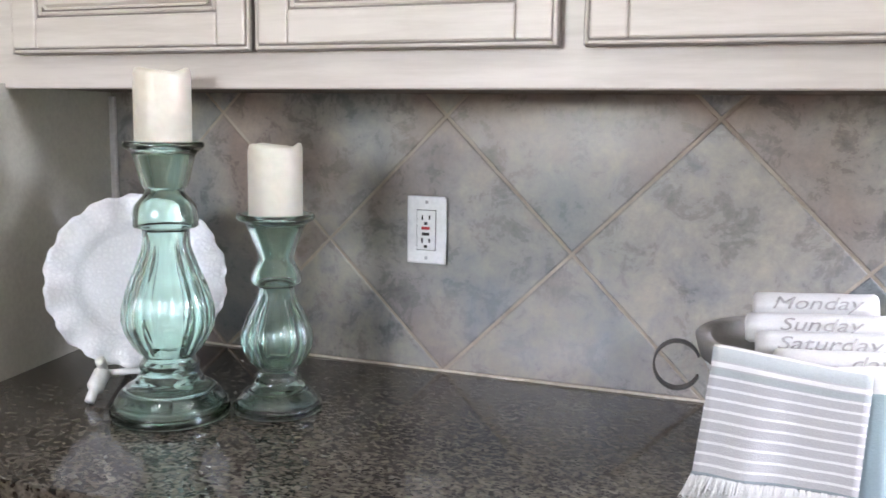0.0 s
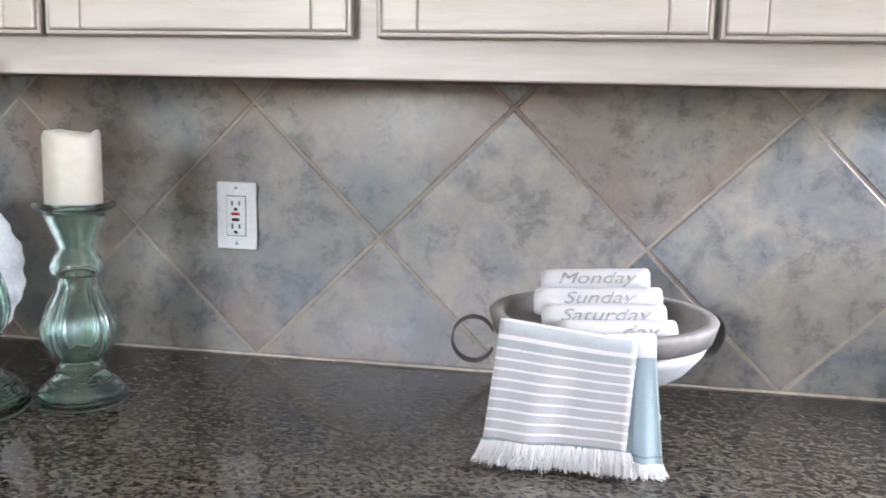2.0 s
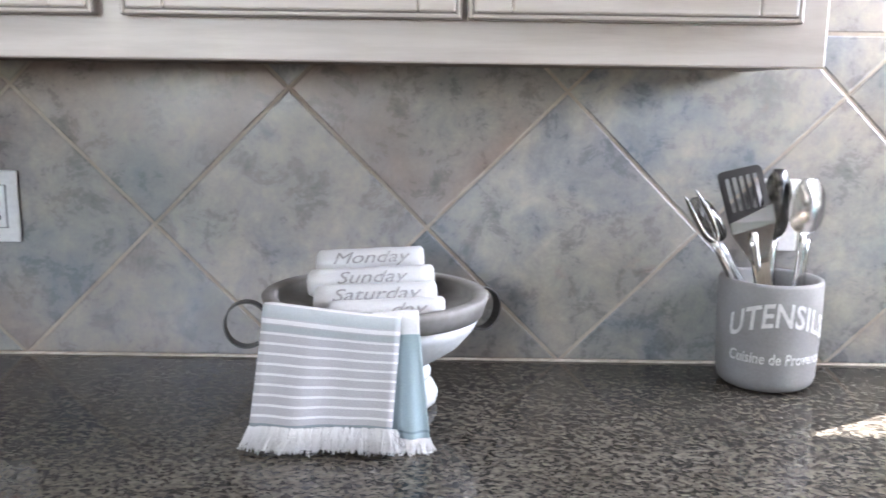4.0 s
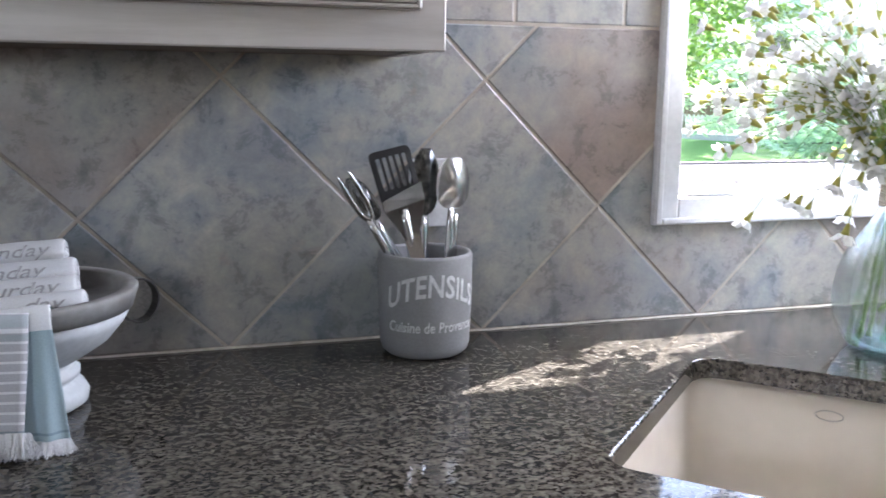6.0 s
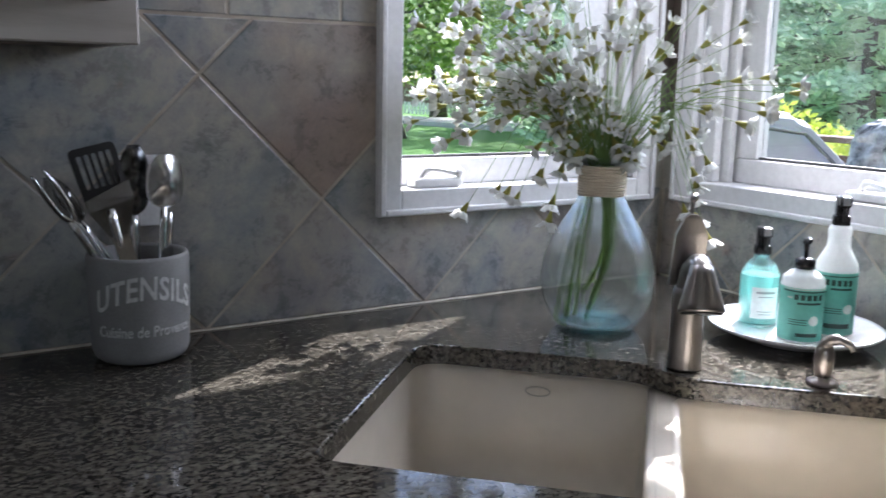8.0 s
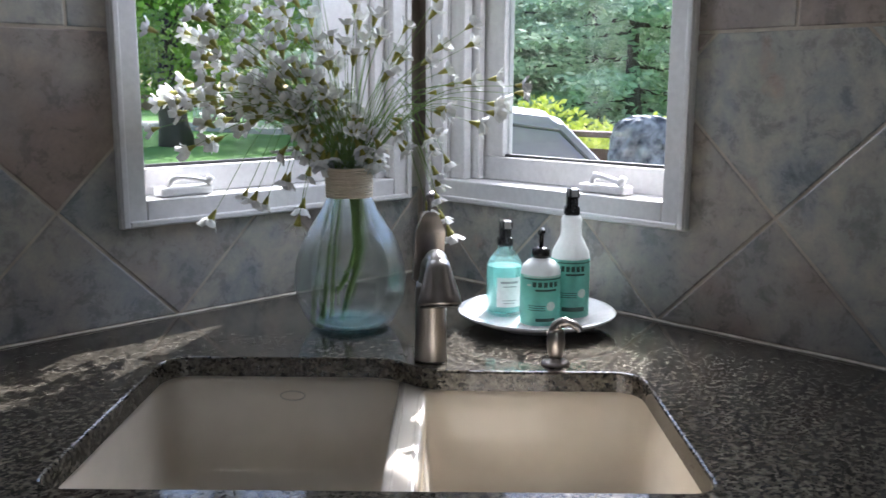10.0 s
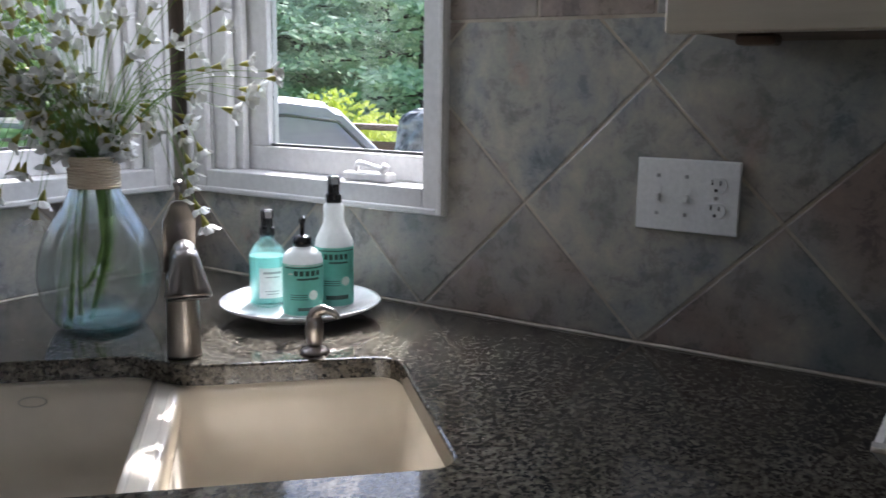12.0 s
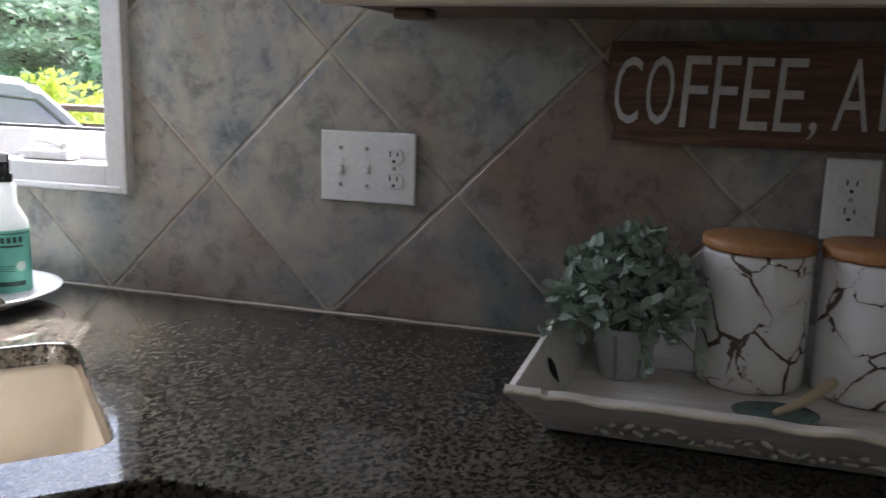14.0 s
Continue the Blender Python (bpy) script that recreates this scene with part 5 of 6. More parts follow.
bm = slab(rounded([(-0.0245, 0.0), (0.0245, 0.0), (0.0240, 0.086), (0.010, 0.118), (-0.010, 0.118), (-0.0240, 0.086)], [0.004, 0.004, 0.014, 0.012, 0.012, 0.014], 6), -0.006, 0.006)
for v in bm.verts:
    x, y, z = v.co
    v.co = (x, 0.050 + z - 0.36 * y - 14.0 * x * x, 0.122 + y)
part("lever", bm, NICKEL, tap)
bm = bmesh.new()
tube(bm, [(0, 0.022, 0.20), (0, 0.020, 0.240), (0, 0.016, 0.258), (0, 0.008, 0.267)], [0.003, 0.003, 0.005, 0.0085], 14, 0.7)
part("lever_tip", bm, NICKEL, tap, smooth=True)

soap = thing("soap_dispenser", (2.022, -0.703, 0.0005), "brushed-nickel built-in soap dispenser beside the faucet", "soap dispenser", -45)
part("flange", lathe([(0.023, 0.0), (0.023, 0.003), (0.019, 0.006), (0.012, 0.009), (0.010, 0.012)], 36), NICKEL, soap, smooth=True)
part("stem", lathe([(0.010, 0.010), (0.0125, 0.016), (0.0145, 0.035), (0.0135, 0.052), (0.011, 0.058), (0.004, 0.061)], 36), NICKEL, soap, smooth=True)
bm = bmesh.new()
tube(bm, smooth_path([(-0.004, 0, 0.050), (0.004, -0.002, 0.066), (0.018, -0.008, 0.070), (0.032, -0.014, 0.064), (0.036, -0.016, 0.057)], 5), [0.010] * 5 + [0.0085] * 5 + [0.006] * 5 + [0.005] * 6, 16)
part("nozzle", bm, NICKEL, soap, smooth=True)

# ---- white dish with bottles ----
dish = thing("round_dish", (2.188, -0.526, 0.0006), "white glazed round dish under the soap bottles", "dish")
part("dish_body", lathe([(0.075, 0.0), (0.082, 0.001), (0.085, 0.006), (0.120, 0.014), (0.142, 0.024), (0.146, 0.028), (0.1445, 0.030), (0.138, 0.0275), (0.110, 0.0185), (0.085, 0.0125), (0.03, 0.0115), (0.005, 0.0115)], 96), CERAMIC, dish, smooth=True)
TEAL_LIQUID = see_through(surface("teal_soap", (0.36, 0.66, 0.65), (0.44, 0.73, 0.715), 6, 0.25, grain_bump=0.0), 0.45, (0.52, 0.88, 0.86), "ShaderNodeBsdfTranslucent")
TEAL_LABEL = see_through(surface("green_printed_label", (0.13, 0.42, 0.345), (0.17, 0.49, 0.40), 30, 0.45, grain_bump=0.05), 0.3, (0.30, 0.80, 0.68), "ShaderNodeBsdfTranslucent")
MILKY = surface("milky_plastic", (0.70, 0.72, 0.72), (0.80, 0.82, 0.82), 6, 0.3, grain_bump=0.0)
see_through(MILKY, 0.35, (0.85, 0.87, 0.87), "ShaderNodeBsdfTranslucent")
DARK_INK = surface("dark_green_print", (0.015, 0.06, 0.045), (0.03, 0.08, 0.06), 30, 0.5, grain_bump=0)
PALE_INK = surface("pale_print", (0.55, 0.62, 0.56), (0.65, 0.70, 0.64), 30, 0.5, grain_bump=0)
CLEAR = see_through(glass("clear_plastic", (0.92, 0.98, 0.97), 0.03, 1.45), 0.6, (0.93, 0.98, 0.97))


def label_bars(parent, r, rows, mat, name="print_bar", face=0.0):
    """Unreadable print: small curved bars (angle from, to, z0, z1) on a round label."""
    for a0, a1, z0, z1 in rows:
        bm = bmesh.new()
        n = max(2, int((a1 - a0) / 6))
        prev = None
        for k in range(n + 1):
            a = radians(-90 + face + a0 + (a1 - a0) * k / n)
            pair = [bm.verts.new(((r + o) * math.cos(a), (r + o) * math.sin(a), z)) for z, o in ((z0, 0.0), (z0, 0.0004), (z1, 0.0004), (z1, 0.0))]
            if prev:
                for i in range(4):
                    bm.faces.new((prev[i], pair[i], pair[(i + 1) % 4], prev[(i + 1) % 4]))
            prev = pair
        bmesh.ops.recalc_face_normals(bm, faces=bm.faces)
        part(name, bm, mat, parent)


def round_spot(parent, r, face, z, size, mat):
    bm = bmesh.new()
    vs = [bm.verts.new(((r + 0.0007) * math.cos(radians(-90 + face) + size * math.cos(a) / r), (r + 0.0007) * math.sin(radians(-90 + face) + size * math.cos(a) / r), z + size * math.sin(a))) for a in (2 * math.pi * k / 20 for k in range(20))]
    bm.faces.new(vs)
    part("label_spot", bm, mat, parent, "round pale label spot")


def spray_trigger(parent, z):
    bm = boxes(((-0.014, -0.012, z), (0.014, 0.012, z + 0.018)), bevel=0.004, seg=2)
    part("collar", bm, BLACK, parent)
    bm = boxes(((-0.0105, -0.010, z + 0.016), (0.0105, 0.014, z + 0.050)), ((-0.0095, -0.032, z + 0.034), (0.0095, -0.006, z + 0.053)), bevel=0.004, seg=2)
    part("trigger_head", bm, BLACK, parent)
    bm = boxes(((-0.006, -0.0335, z + 0.038), (0.006, -0.0315, z + 0.050)), bevel=0.0005)
    part("nozzle", bm, SCREW, parent)
    bm = bmesh.new()
    tube(bm, smooth_path([(0, -0.014, z + 0.044), (0, -0.024, z + 0.026), (0, -0.020, z + 0.010)], 4), [0.0045] * 9, 8, 0.6)
    part("trigger", bm, BLACK, parent, smooth=True)


b1 = thing("spray_bottle", (2.176, -0.456, 0.0125), "clear bottle of teal cleaner with black trigger", "bottle", -40, "soap bottles")
part("bottle_body", lathe([(0.031, 0.0), (0.034, 0.003), (0.0345, 0.085), (0.033, 0.097), (0.024, 0.112), (0.014, 0.122), (0.0125, 0.130), (0.011, 0.130), (0.011, 0.122), (0.022, 0.110), (0.0315, 0.096), (0.033, 0.085), (0.0325, 0.006), (0.01, 0.005)], 48), CLEAR, b1, smooth=True)
part("liquid", lathe([(0.029, 0.0055), (0.0322, 0.008), (0.0326, 0.084), (0.0318, 0.092), (0.01, 0.092)], 48), TEAL_LIQUID, b1, "teal liquid")
label_bars(b1, 0.0348, [(-38, 42, 0.018, 0.074)], PLASTIC_W, "paper_label", 6)
label_bars(b1, 0.0353, [(-25, 30, 0.063, 0.067), (-18, 24, 0.056, 0.058), (-20, 24, 0.030, 0.0315), (-15, 20, 0.025, 0.0265)], SCREW, face=6)
spray_trigger(b1, 0.128)

b2 = thing("soap_bottle", (2.162, -0.555, 0.0125), "pump hand-soap bottle with green printed label", "bottle", -45, "soap bottles")
part("bottle_body", lathe([(0.032, 0.0), (0.035, 0.003), (0.0355, 0.06), (0.0355, 0.096), (0.033, 0.108), (0.024, 0.117), (0.014, 0.121), (0.013, 0.128), (0.005, 0.128)], 48), MILKY, b2, smooth=True)
label_bars(b2, 0.0356, [(-150, 150, 0.004, 0.094)], TEAL_LABEL, "label")
label_bars(b2, 0.0362, [*((-28 + 16 * k, -17 + 16 * k, 0.0745, 0.0835) for k in range(5)), (-20, 44, 0.067, 0.0705), (-60, 70, 0.0875, 0.0895), (-18, 40, 0.012, 0.018), (-40, 10, 0.040, 0.0412), (-40, 8, 0.036, 0.0372), (-40, 10, 0.032, 0.0332)], DARK_INK)
label_bars(b2, 0.0362, [(-46, -32, 0.076, 0.079), (-60, 70, 0.0915, 0.0930)], PALE_INK)
round_spot(b2, 0.0362, 26, 0.040, 0.0085, PALE_INK)
part("collar", lathe([(0.014, 0.122), (0.0165, 0.123), (0.0165, 0.138), (0.011, 0.141), (0.005, 0.142)], 32), BLACK, b2, smooth=True)
bm = bmesh.new()
tube(bm, [(0, 0, 0.140), (0, 0, 0.160), (0, 0, 0.168)], [0.0042, 0.0042, 0.006], 12)
tube(bm, smooth_path([(0, 0.010, 0.166), (0, -0.008, 0.172), (0, -0.030, 0.172)], 4), [0.006, 0.0075, 0.008, 0.008, 0.007, 0.0065, 0.006, 0.005, 0.0045], 12, 0.7)
part("pump", bm, BLACK, b2, smooth=True)

b3 = thing("spray_bottle", (2.247, -0.556, 0.0125), "tall white spray bottle with green printed label", "bottle", -45, "soap bottles")
part("bottle_body", lathe([(0.032, 0.0), (0.035, 0.003), (0.0355, 0.11), (0.034, 0.124), (0.025, 0.142), (0.0195, 0.153), (0.0185, 0.170), (0.0195, 0.182), (0.0165, 0.189), (0.013, 0.191), (0.005, 0.191)], 48), MILKY, b3, smooth=True)
label_bars(b3, 0.0356, [(-150, 150, 0.004, 0.112)], TEAL_LABEL, "label")
label_bars(b3, 0.0362, [*((-34 + 15 * k, -24 + 15 * k, 0.0905, 0.1005) for k in range(5)), (-20, 38, 0.083, 0.0865), (-60, 70, 0.1055, 0.1072), (-30, 40, 0.016, 0.024), (-36, 14, 0.050, 0.0512), (-36, 12, 0.046, 0.0472), (-36, 14, 0.042, 0.0432)], DARK_INK)
round_spot(b3, 0.0362, 30, 0.050, 0.0085, PALE_INK)
spray_trigger(b3, 0.190)

# ---- coffee corner ----
WHITEWASH = painted_wood("whitewashed_wood", (0.58, 0.55, 0.51), (0.74, 0.71, 0.67), (30, 2, 30), 0.7)
BARE = surface("worn_bare_edge", (0.55, 0.47, 0.38), (0.70, 0.62, 0.52), 30, 0.8)
tray = thing("wooden_tray", (0, 0, 0), "whitewashed wooden tray with carved worn rim", "tray")
TX0, TX1, TY0, TY1 = 2.000, 2.300, -1.548, -2.15  # floor of the tray
RX0, RX1, RY0, RY1, RZ = 1.927, 2.345, -1.512, -2.19, 0.066


def tray_side(name, inner, outer, top_in, top_out, mat=None, n=40, carve=0.0):
    """A flaring board between floor edge (inner: two points) and rim (top_in: two points)."""
    bm = bmesh.new()
    a, b = [Vector(p) for p in inner]
    c, d = [Vector(p) for p in top_in]
    nrm = (b - a).cross(c - a).normalized() * outer
    rows = []
    for k in range(n + 1):
        t = k / n
        lo, hi = a.lerp(b, t), c.lerp(d, t)
        dip = carve * (0.5 + 0.5 * math.sin(t * 46)) * (0.6 + 0.4 * math.sin(t * 13 + 1)) if 0.06 < t < 0.97 else 0
        hi = hi + (lo - hi).normalized() * dip
        rows.append([bm.verts.new(p) for p in (lo, hi, hi + nrm, lo + nrm)])
    for p, q in zip(rows, rows[1:]):
        for i in range(4):
            bm.faces.new((p[i], p[(i + 1) % 4], q[(i + 1) % 4], q[i]))
    bm.faces.new(rows[0])
    bm.faces.new(rows[-1][::-1])
    bmesh.ops.recalc_face_normals(bm, faces=bm.faces)
    return part(name, bm, mat or WHITEWASH, tray)


for k in range(5):
    x0 = TX0 - 0.004 + k * (TX1 - TX0 + 0.008) / 5
    part("floor_board", boxes(((x0 + 0.0008, TY1 - 0.004, 0.004), (x0 + (TX1 - TX0 + 0.008) / 5 - 0.0008, TY0 + 0.004, 0.014)), bevel=0.001), WHITEWASH, tray)
tray_side("front_side", ((TX0, TY0, 0.002), (TX0, TY1, 0.002)), -0.010, ((RX0, RY0, RZ), (RX0, RY1, RZ)), 0, n=120, carve=0.007)
tray_side("back_side", ((TX1, TY1, 0.002), (TX1, TY0, 0.002)), -0.010, ((RX1, RY1, RZ), (RX1, RY0, RZ)), 0)
ends = tray_side("end_side", ((TX1, TY0, 0.002), (TX0, TY0, 0.002)), -0.010, ((RX1, RY0, RZ + 0.012), (RX0, RY0, RZ)), 0)
tray_side("end_side", ((TX0, TY1, 0.002), (TX1, TY1, 0.002)), -0.010, ((RX0, RY1, RZ), (RX1, RY1, RZ + 0.012)), 0)
# worn bare wood along the carved front rim and chips of carving below it
bm = bmesh.new()
rr = random.Random(4)
pts = []
for k in range(121):
    t = k / 120
    dip = 0.007 * (0.5 + 0.5 * math.sin(t * 46)) * (0.6 + 0.4 * math.sin(t * 13 + 1)) if 0.06 < t < 0.97 else 0
    pts.append(Vector((RX0 + 0.002, RY0 + (RY1 - RY0) * t, RZ - dip * 0.66 + 0.0008)))
tube(bm, pts, 0.0032, 8, 0.7)
part("worn_rim", bm, BARE, tray, "bare worn wood edge", smooth=True)
for k in range(58):
    t = 0.14 + 0.8 * k / 58
    h = rr.uniform(0.25, 0.62)
    c = Vector((TX0 + (RX0 - TX0) * h - 0.0024, RY0 + (RY1 - RY0) * t, 0.002 + (RZ - 0.002) * h - 0.0031))
    bm = bmesh.new()
    r0 = bmesh.ops.create_icosphere(bm, subdivisions=1, radius=1)
    s = (0.003, rr.uniform(0.004, 0.009), rr.uniform(0.002, 0.004))
    tw = Matrix.Rotation(rr.uniform(-0.6, 0.6), 3, "X")
    for v in bm.verts:
        v.co = c + tw @ Vector((v.co.x * s[0], v.co.y * s[1], v.co.z * s[2]))
    part("carved_leaf", bm, WHITEWASH if k % 3 else BARE, tray, smooth=True)
# flat dark piece on the board, coloured as the shade inside the hand hole
bm = slab([(0.0, -0.016), (0.010, -0.004), (0.012, 0.004), (0.004, 0.016), (-0.004, 0.016), (-0.012, 0.002), (-0.008, -0.006)], -0.0006, 0.0006)
cut = part("handle_cutout", bm, HOLE, tray, "dark plate holding the carved hand hole's shade in its colour")
cut.matrix_world = Matrix.Translation((2.085, -1.5392, 0.0450)) @ Matrix.Rotation(radians(-25), 4, "X") @ pose(0, 0, 0, 90, 0, 0)


def canister(at, turn):
    c = thing("canister", at, "white marbled ceramic canister with bamboo lid", "canister", turn, "marbled canisters")
    part("jar", lathe([(0.062, 0.0), (0.0685, 0.003), (0.0695, 0.010), (0.0695, 0.172), (0.0675, 0.177), (0.062, 0.178)], 64), MARBLE, c, smooth=True)
    part("lid", lathe([(0.063, 0.1785), (0.070, 0.179), (0.071, 0.182), (0.071, 0.190), (0.0685, 0.194), (0.03, 0.195)], 64), BAMBOO, c, "round bamboo lid", smooth=True)
    return c


def marble_material():
    m, nt, bs = nodes_of("white_marble_print")
    co = coords(nt, "object")
    w = noise_tex(nt, co, 9, 5, 0.6)
    add = nt.nodes.new("ShaderNodeVectorMath")
    add.operation = "MULTIPLY_ADD"
    nt.links.new(w, add.inputs[0])
    add.inputs[1].default_value = (0.11, 0.10, 0.13)
    nt.links.new(co, add.inputs[2])
    v = node(nt, "ShaderNodeTexVoronoi", Scale=15.0)
    v.feature = "DISTANCE_TO_EDGE"
    nt.links.new(add.outputs[0], v.inputs["Vector"])
    n2 = noise_tex(nt, co, 14, 3)
    th = nt.nodes.new("ShaderNodeMath")
    th.operation = "MULTIPLY_ADD"
    nt.links.new(n2, th.inputs[0])
    th.inputs[1].default_value, th.inputs[2].default_value = 0.20, -0.108
    sub = nt.nodes.new("ShaderNodeMath")
    sub.operation = "ADD"
    nt.links.new(v.outputs["Distance"], sub.inputs[0])
    nt.links.new(th.outputs[0], sub.inputs[1])
    col = ramp(nt, sub.outputs[0], [(0.0, (0.10, 0.075, 0.06)), (0.006, (0.30, 0.25, 0.22)), (0.016, (0.72, 0.71, 0.70)), (0.2, (0.80, 0.80, 0.79))])
    nt.links.new(col, bs.inputs["Base Color"])
    bs.inputs["Roughness"].default_value = 0.2
    return m


MARBLE = marble_material()
BAMBOO = surface("bamboo_lid", (0.42, 0.20, 0.08), (0.52, 0.27, 0.12), 14, 0.45, stretch=(1, 14, 1))
canister((2.236, -1.772, 0.0145), 20)
canister((2.232, -1.918, 0.0145), 160)

plant = thing("potted_plant", (2.196, -1.613, 0.0145), "small artificial grey-green leafy plant in a striped metal pot", "plant")
POT = surface("striped_pot", (0.52, 0.52, 0.52), (0.66, 0.66, 0.66), 8, 0.35, metal=0.3)
part("pot", lathe([(0.030, 0.0), (0.033, 0.002), (0.042, 0.068), (0.044, 0.070), (0.041, 0.071), (0.037, 0.062), (0.01, 0.060)], 40), POT, plant, smooth=True)
for k in range(7):
    label_bars(plant, 0.0395, [(k * 51, k * 51 + 8, 0.004, 0.062)], SCREW, "pot_stripe")
for ob in list(plant.children):
    if ob.name.startswith("pot_stripe"):
        for v in ob.data.vertices:
            f = (0.0335 + 0.0092 * (v.co.z / 0.068)) / 0.0397
            v.co.x, v.co.y = v.co.x * f, v.co.y * f
LEAF = surface("grey_green_leaf", (0.20, 0.27, 0.215), (0.42, 0.50, 0.42), 40, 0.7, grain_bump=0.2)
bm = bmesh.new()
d3 = [(0, 0), (0.0062, 0.006), (0.0078, 0.013), (0.0052, 0.021), (0, 0.025), (-0.0052, 0.021), (-0.0078, 0.013), (-0.0062, 0.006)]
vs = [bm.verts.new((x, y, 0.12 * abs(x) + 2.5 * y * y * -1)) for x, y in d3]
mid = [bm.verts.new((0, y, -0.0006 - 2.5 * y * y)) for y in (0.009, 0.018)]
for f in ((0, 1, 8), (1, 2, 8), (2, 9, 8), (2, 3, 9), (3, 4, 9), (4, 5, 9), (5, 6, 9), (6, 8, 9), (6, 7, 8), (7, 0, 8)):
    idx = vs + mid
    bm.faces.new([idx[i] for i in f])
first = part("leaf", bm, LEAF, plant)
leaf_mesh = first.data
bpy.data.objects.remove(first)
rl = random.Random(21)
n_leaf = 0
for k in range(46):
    th, ph = rl.uniform(0, 2 * math.pi), rl.uniform(0.0, 1.75)
    ln = rl.uniform(0.075, 0.135) * (1.0 if ph < 1.2 else 0.95)
    d = Vector((math.sin(ph) * math.cos(th), math.sin(ph) * math.sin(th), math.cos(ph)))
    path = smooth_path([(0, 0, 0.055), Vector((0, 0, 0.085)) + d * ln * 0.5, Vector((0, 0, 0.080)) + d * ln + Vector((0, 0, -0.012 * ph))], 5)
    bmk = bmesh.new()
    tube(bmk, path, 0.0008, 4)
    part("sprig", bmk, GREEN, plant)
    for j in range(4, 11):
        if n_leaf >= 298:
            break
        ob = new("leaf", leaf_mesh)
        ob.parent = plant
        way = (path[j] - path[j - 1]).normalized()
        side = Vector((rl.gauss(0, 1), rl.gauss(0, 1), rl.gauss(0, 1))).normalized()
        tip = (way * 0.6 + side).normalized()
        q = tip.to_track_quat("Y", "Z").to_matrix().to_4x4()
        s = rl.uniform(0.75, 1.1)
        ob.matrix_local = Matrix.Translation(path[j]) @ q @ pose(0, 0, 0, 0, rl.uniform(-60, 60), 0) @ Matrix.Diagonal((s, s, s, 1))
        n_leaf += 1

verts, faces = [], []
for k in range(900):
    th, ph, q = rl.uniform(0, 2 * math.pi), math.acos(rl.uniform(-0.25, 1.0)), rl.uniform(0.45, 1.0)
    p = Vector((0.098 * q * math.sin(ph) * math.cos(th), 0.098 * q * math.sin(ph) * math.sin(th), 0.098 + 0.092 * q * math.cos(ph)))
    out = (p - Vector((0, 0, 0.07))).normalized()
    tip = (out * 0.7 + Vector((rl.gauss(0, 0.6), rl.gauss(0, 0.6), rl.gauss(0, 0.6)))).normalized()
    mm = Matrix.Translation(p) @ tip.to_track_quat("Y", "Z").to_matrix().to_4x4() @ pose(0, 0, 0, 0, rl.uniform(-70, 70), 0) @ Matrix.Diagonal((*(rl.uniform(0.65, 1.0),) * 3, 1))
    i = len(verts)
    verts += [tuple(mm @ v.co) for v in leaf_mesh.vertices]
    faces += [tuple(i + j for j in f.vertices) for f in leaf_mesh.polygons]
data = bpy.data.meshes.new("foliage")
data.from_pydata(verts, [], faces)
data.materials.append(LEAF)
fol = new("foliage", data)
fol.parent, fol["kind"] = plant, "stuff"

rest = thing("spoon_rest", (2.085, -1.800, 0.0145), "grey-teal ceramic spoon rest on the tray", "spoon rest", 8)
bm = lathe([(0.030, 0.0), (0.040, 0.003), (0.049, 0.011), (0.0495, 0.0125), (0.046, 0.0115), (0.036, 0.006), (0.005, 0.0045)], 48)
for v in bm.verts:
    v.co.x *= 0.72
part("dish_body", bm, surface("teal_grey_glaze", (0.10, 0.16, 0.15), (0.16, 0.22, 0.20), 16, 0.18), rest, smooth=True)
spoon = thing("wooden_scoop", (0, 0, 0), "small pale wooden scoop lying on the spoon rest", "scoop")
bm = bmesh.new()
tube(bm, smooth_path([(2.085, -1.800, 0.026), (2.11, -1.83, 0.034), (2.15, -1.868, 0.052)], 5), [0.004, 0.0045, 0.005, 0.0052, 0.0055, 0.0058, 0.0062, 0.0066, 0.0068, 0.0068, 0.0060], 12)
part("scoop_handle", bm, surface("pale_beech", (0.50, 0.40, 0.26), (0.60, 0.50, 0.34), 20, 0.6), spoon, smooth=True)


def sign_wood():
    m, nt, bs = nodes_of("dark_stained_board")
    co = coords(nt, "world", (1, 2.2, 26))
    g = noise_tex(nt, co, 3.5, 6, 0.65, 0.5)
    col = ramp(nt, g, [(0.3, (0.045, 0.024, 0.015)), (0.5, (0.115, 0.056, 0.033)), (0.7, (0.22, 0.112, 0.064))])
    nt.links.new(col, bs.inputs["Base Color"])
    bs.inputs["Roughness"].default_value = 0.6
    bump(nt, bs, g, 0.25, 0.002)
    return m


sign = thing("wooden_sign", (0, 0, 0), "dark stained wooden board sign with white hand lettering", "sign")
left = [(-1.553, 0.456), (-1.549, 0.43), (-1.553, 0.40), (-1.548, 0.375), (-1.556, 0.35), (-1.562, 0.33), (-1.560, 0.316)]
outline = [(y, z) for y, z in left] + [(-1.72, 0.313), (-1.9, 0.314), (-2.10, 0.313), (-2.30, 0.315), (-2.305, 0.38), (-2.30, 0.46), (-2.0, 0.461), (-1.75, 0.459)]
bm = slab(outline, 0.0, 0.016)
for v in bm.verts:
    v.co = (XB - 0.0115 - v.co.z, v.co.x, v.co.y)
bmesh.ops.recalc_face_normals(bm, faces=bm.faces)
part("board", bm, sign_wood(), sign)
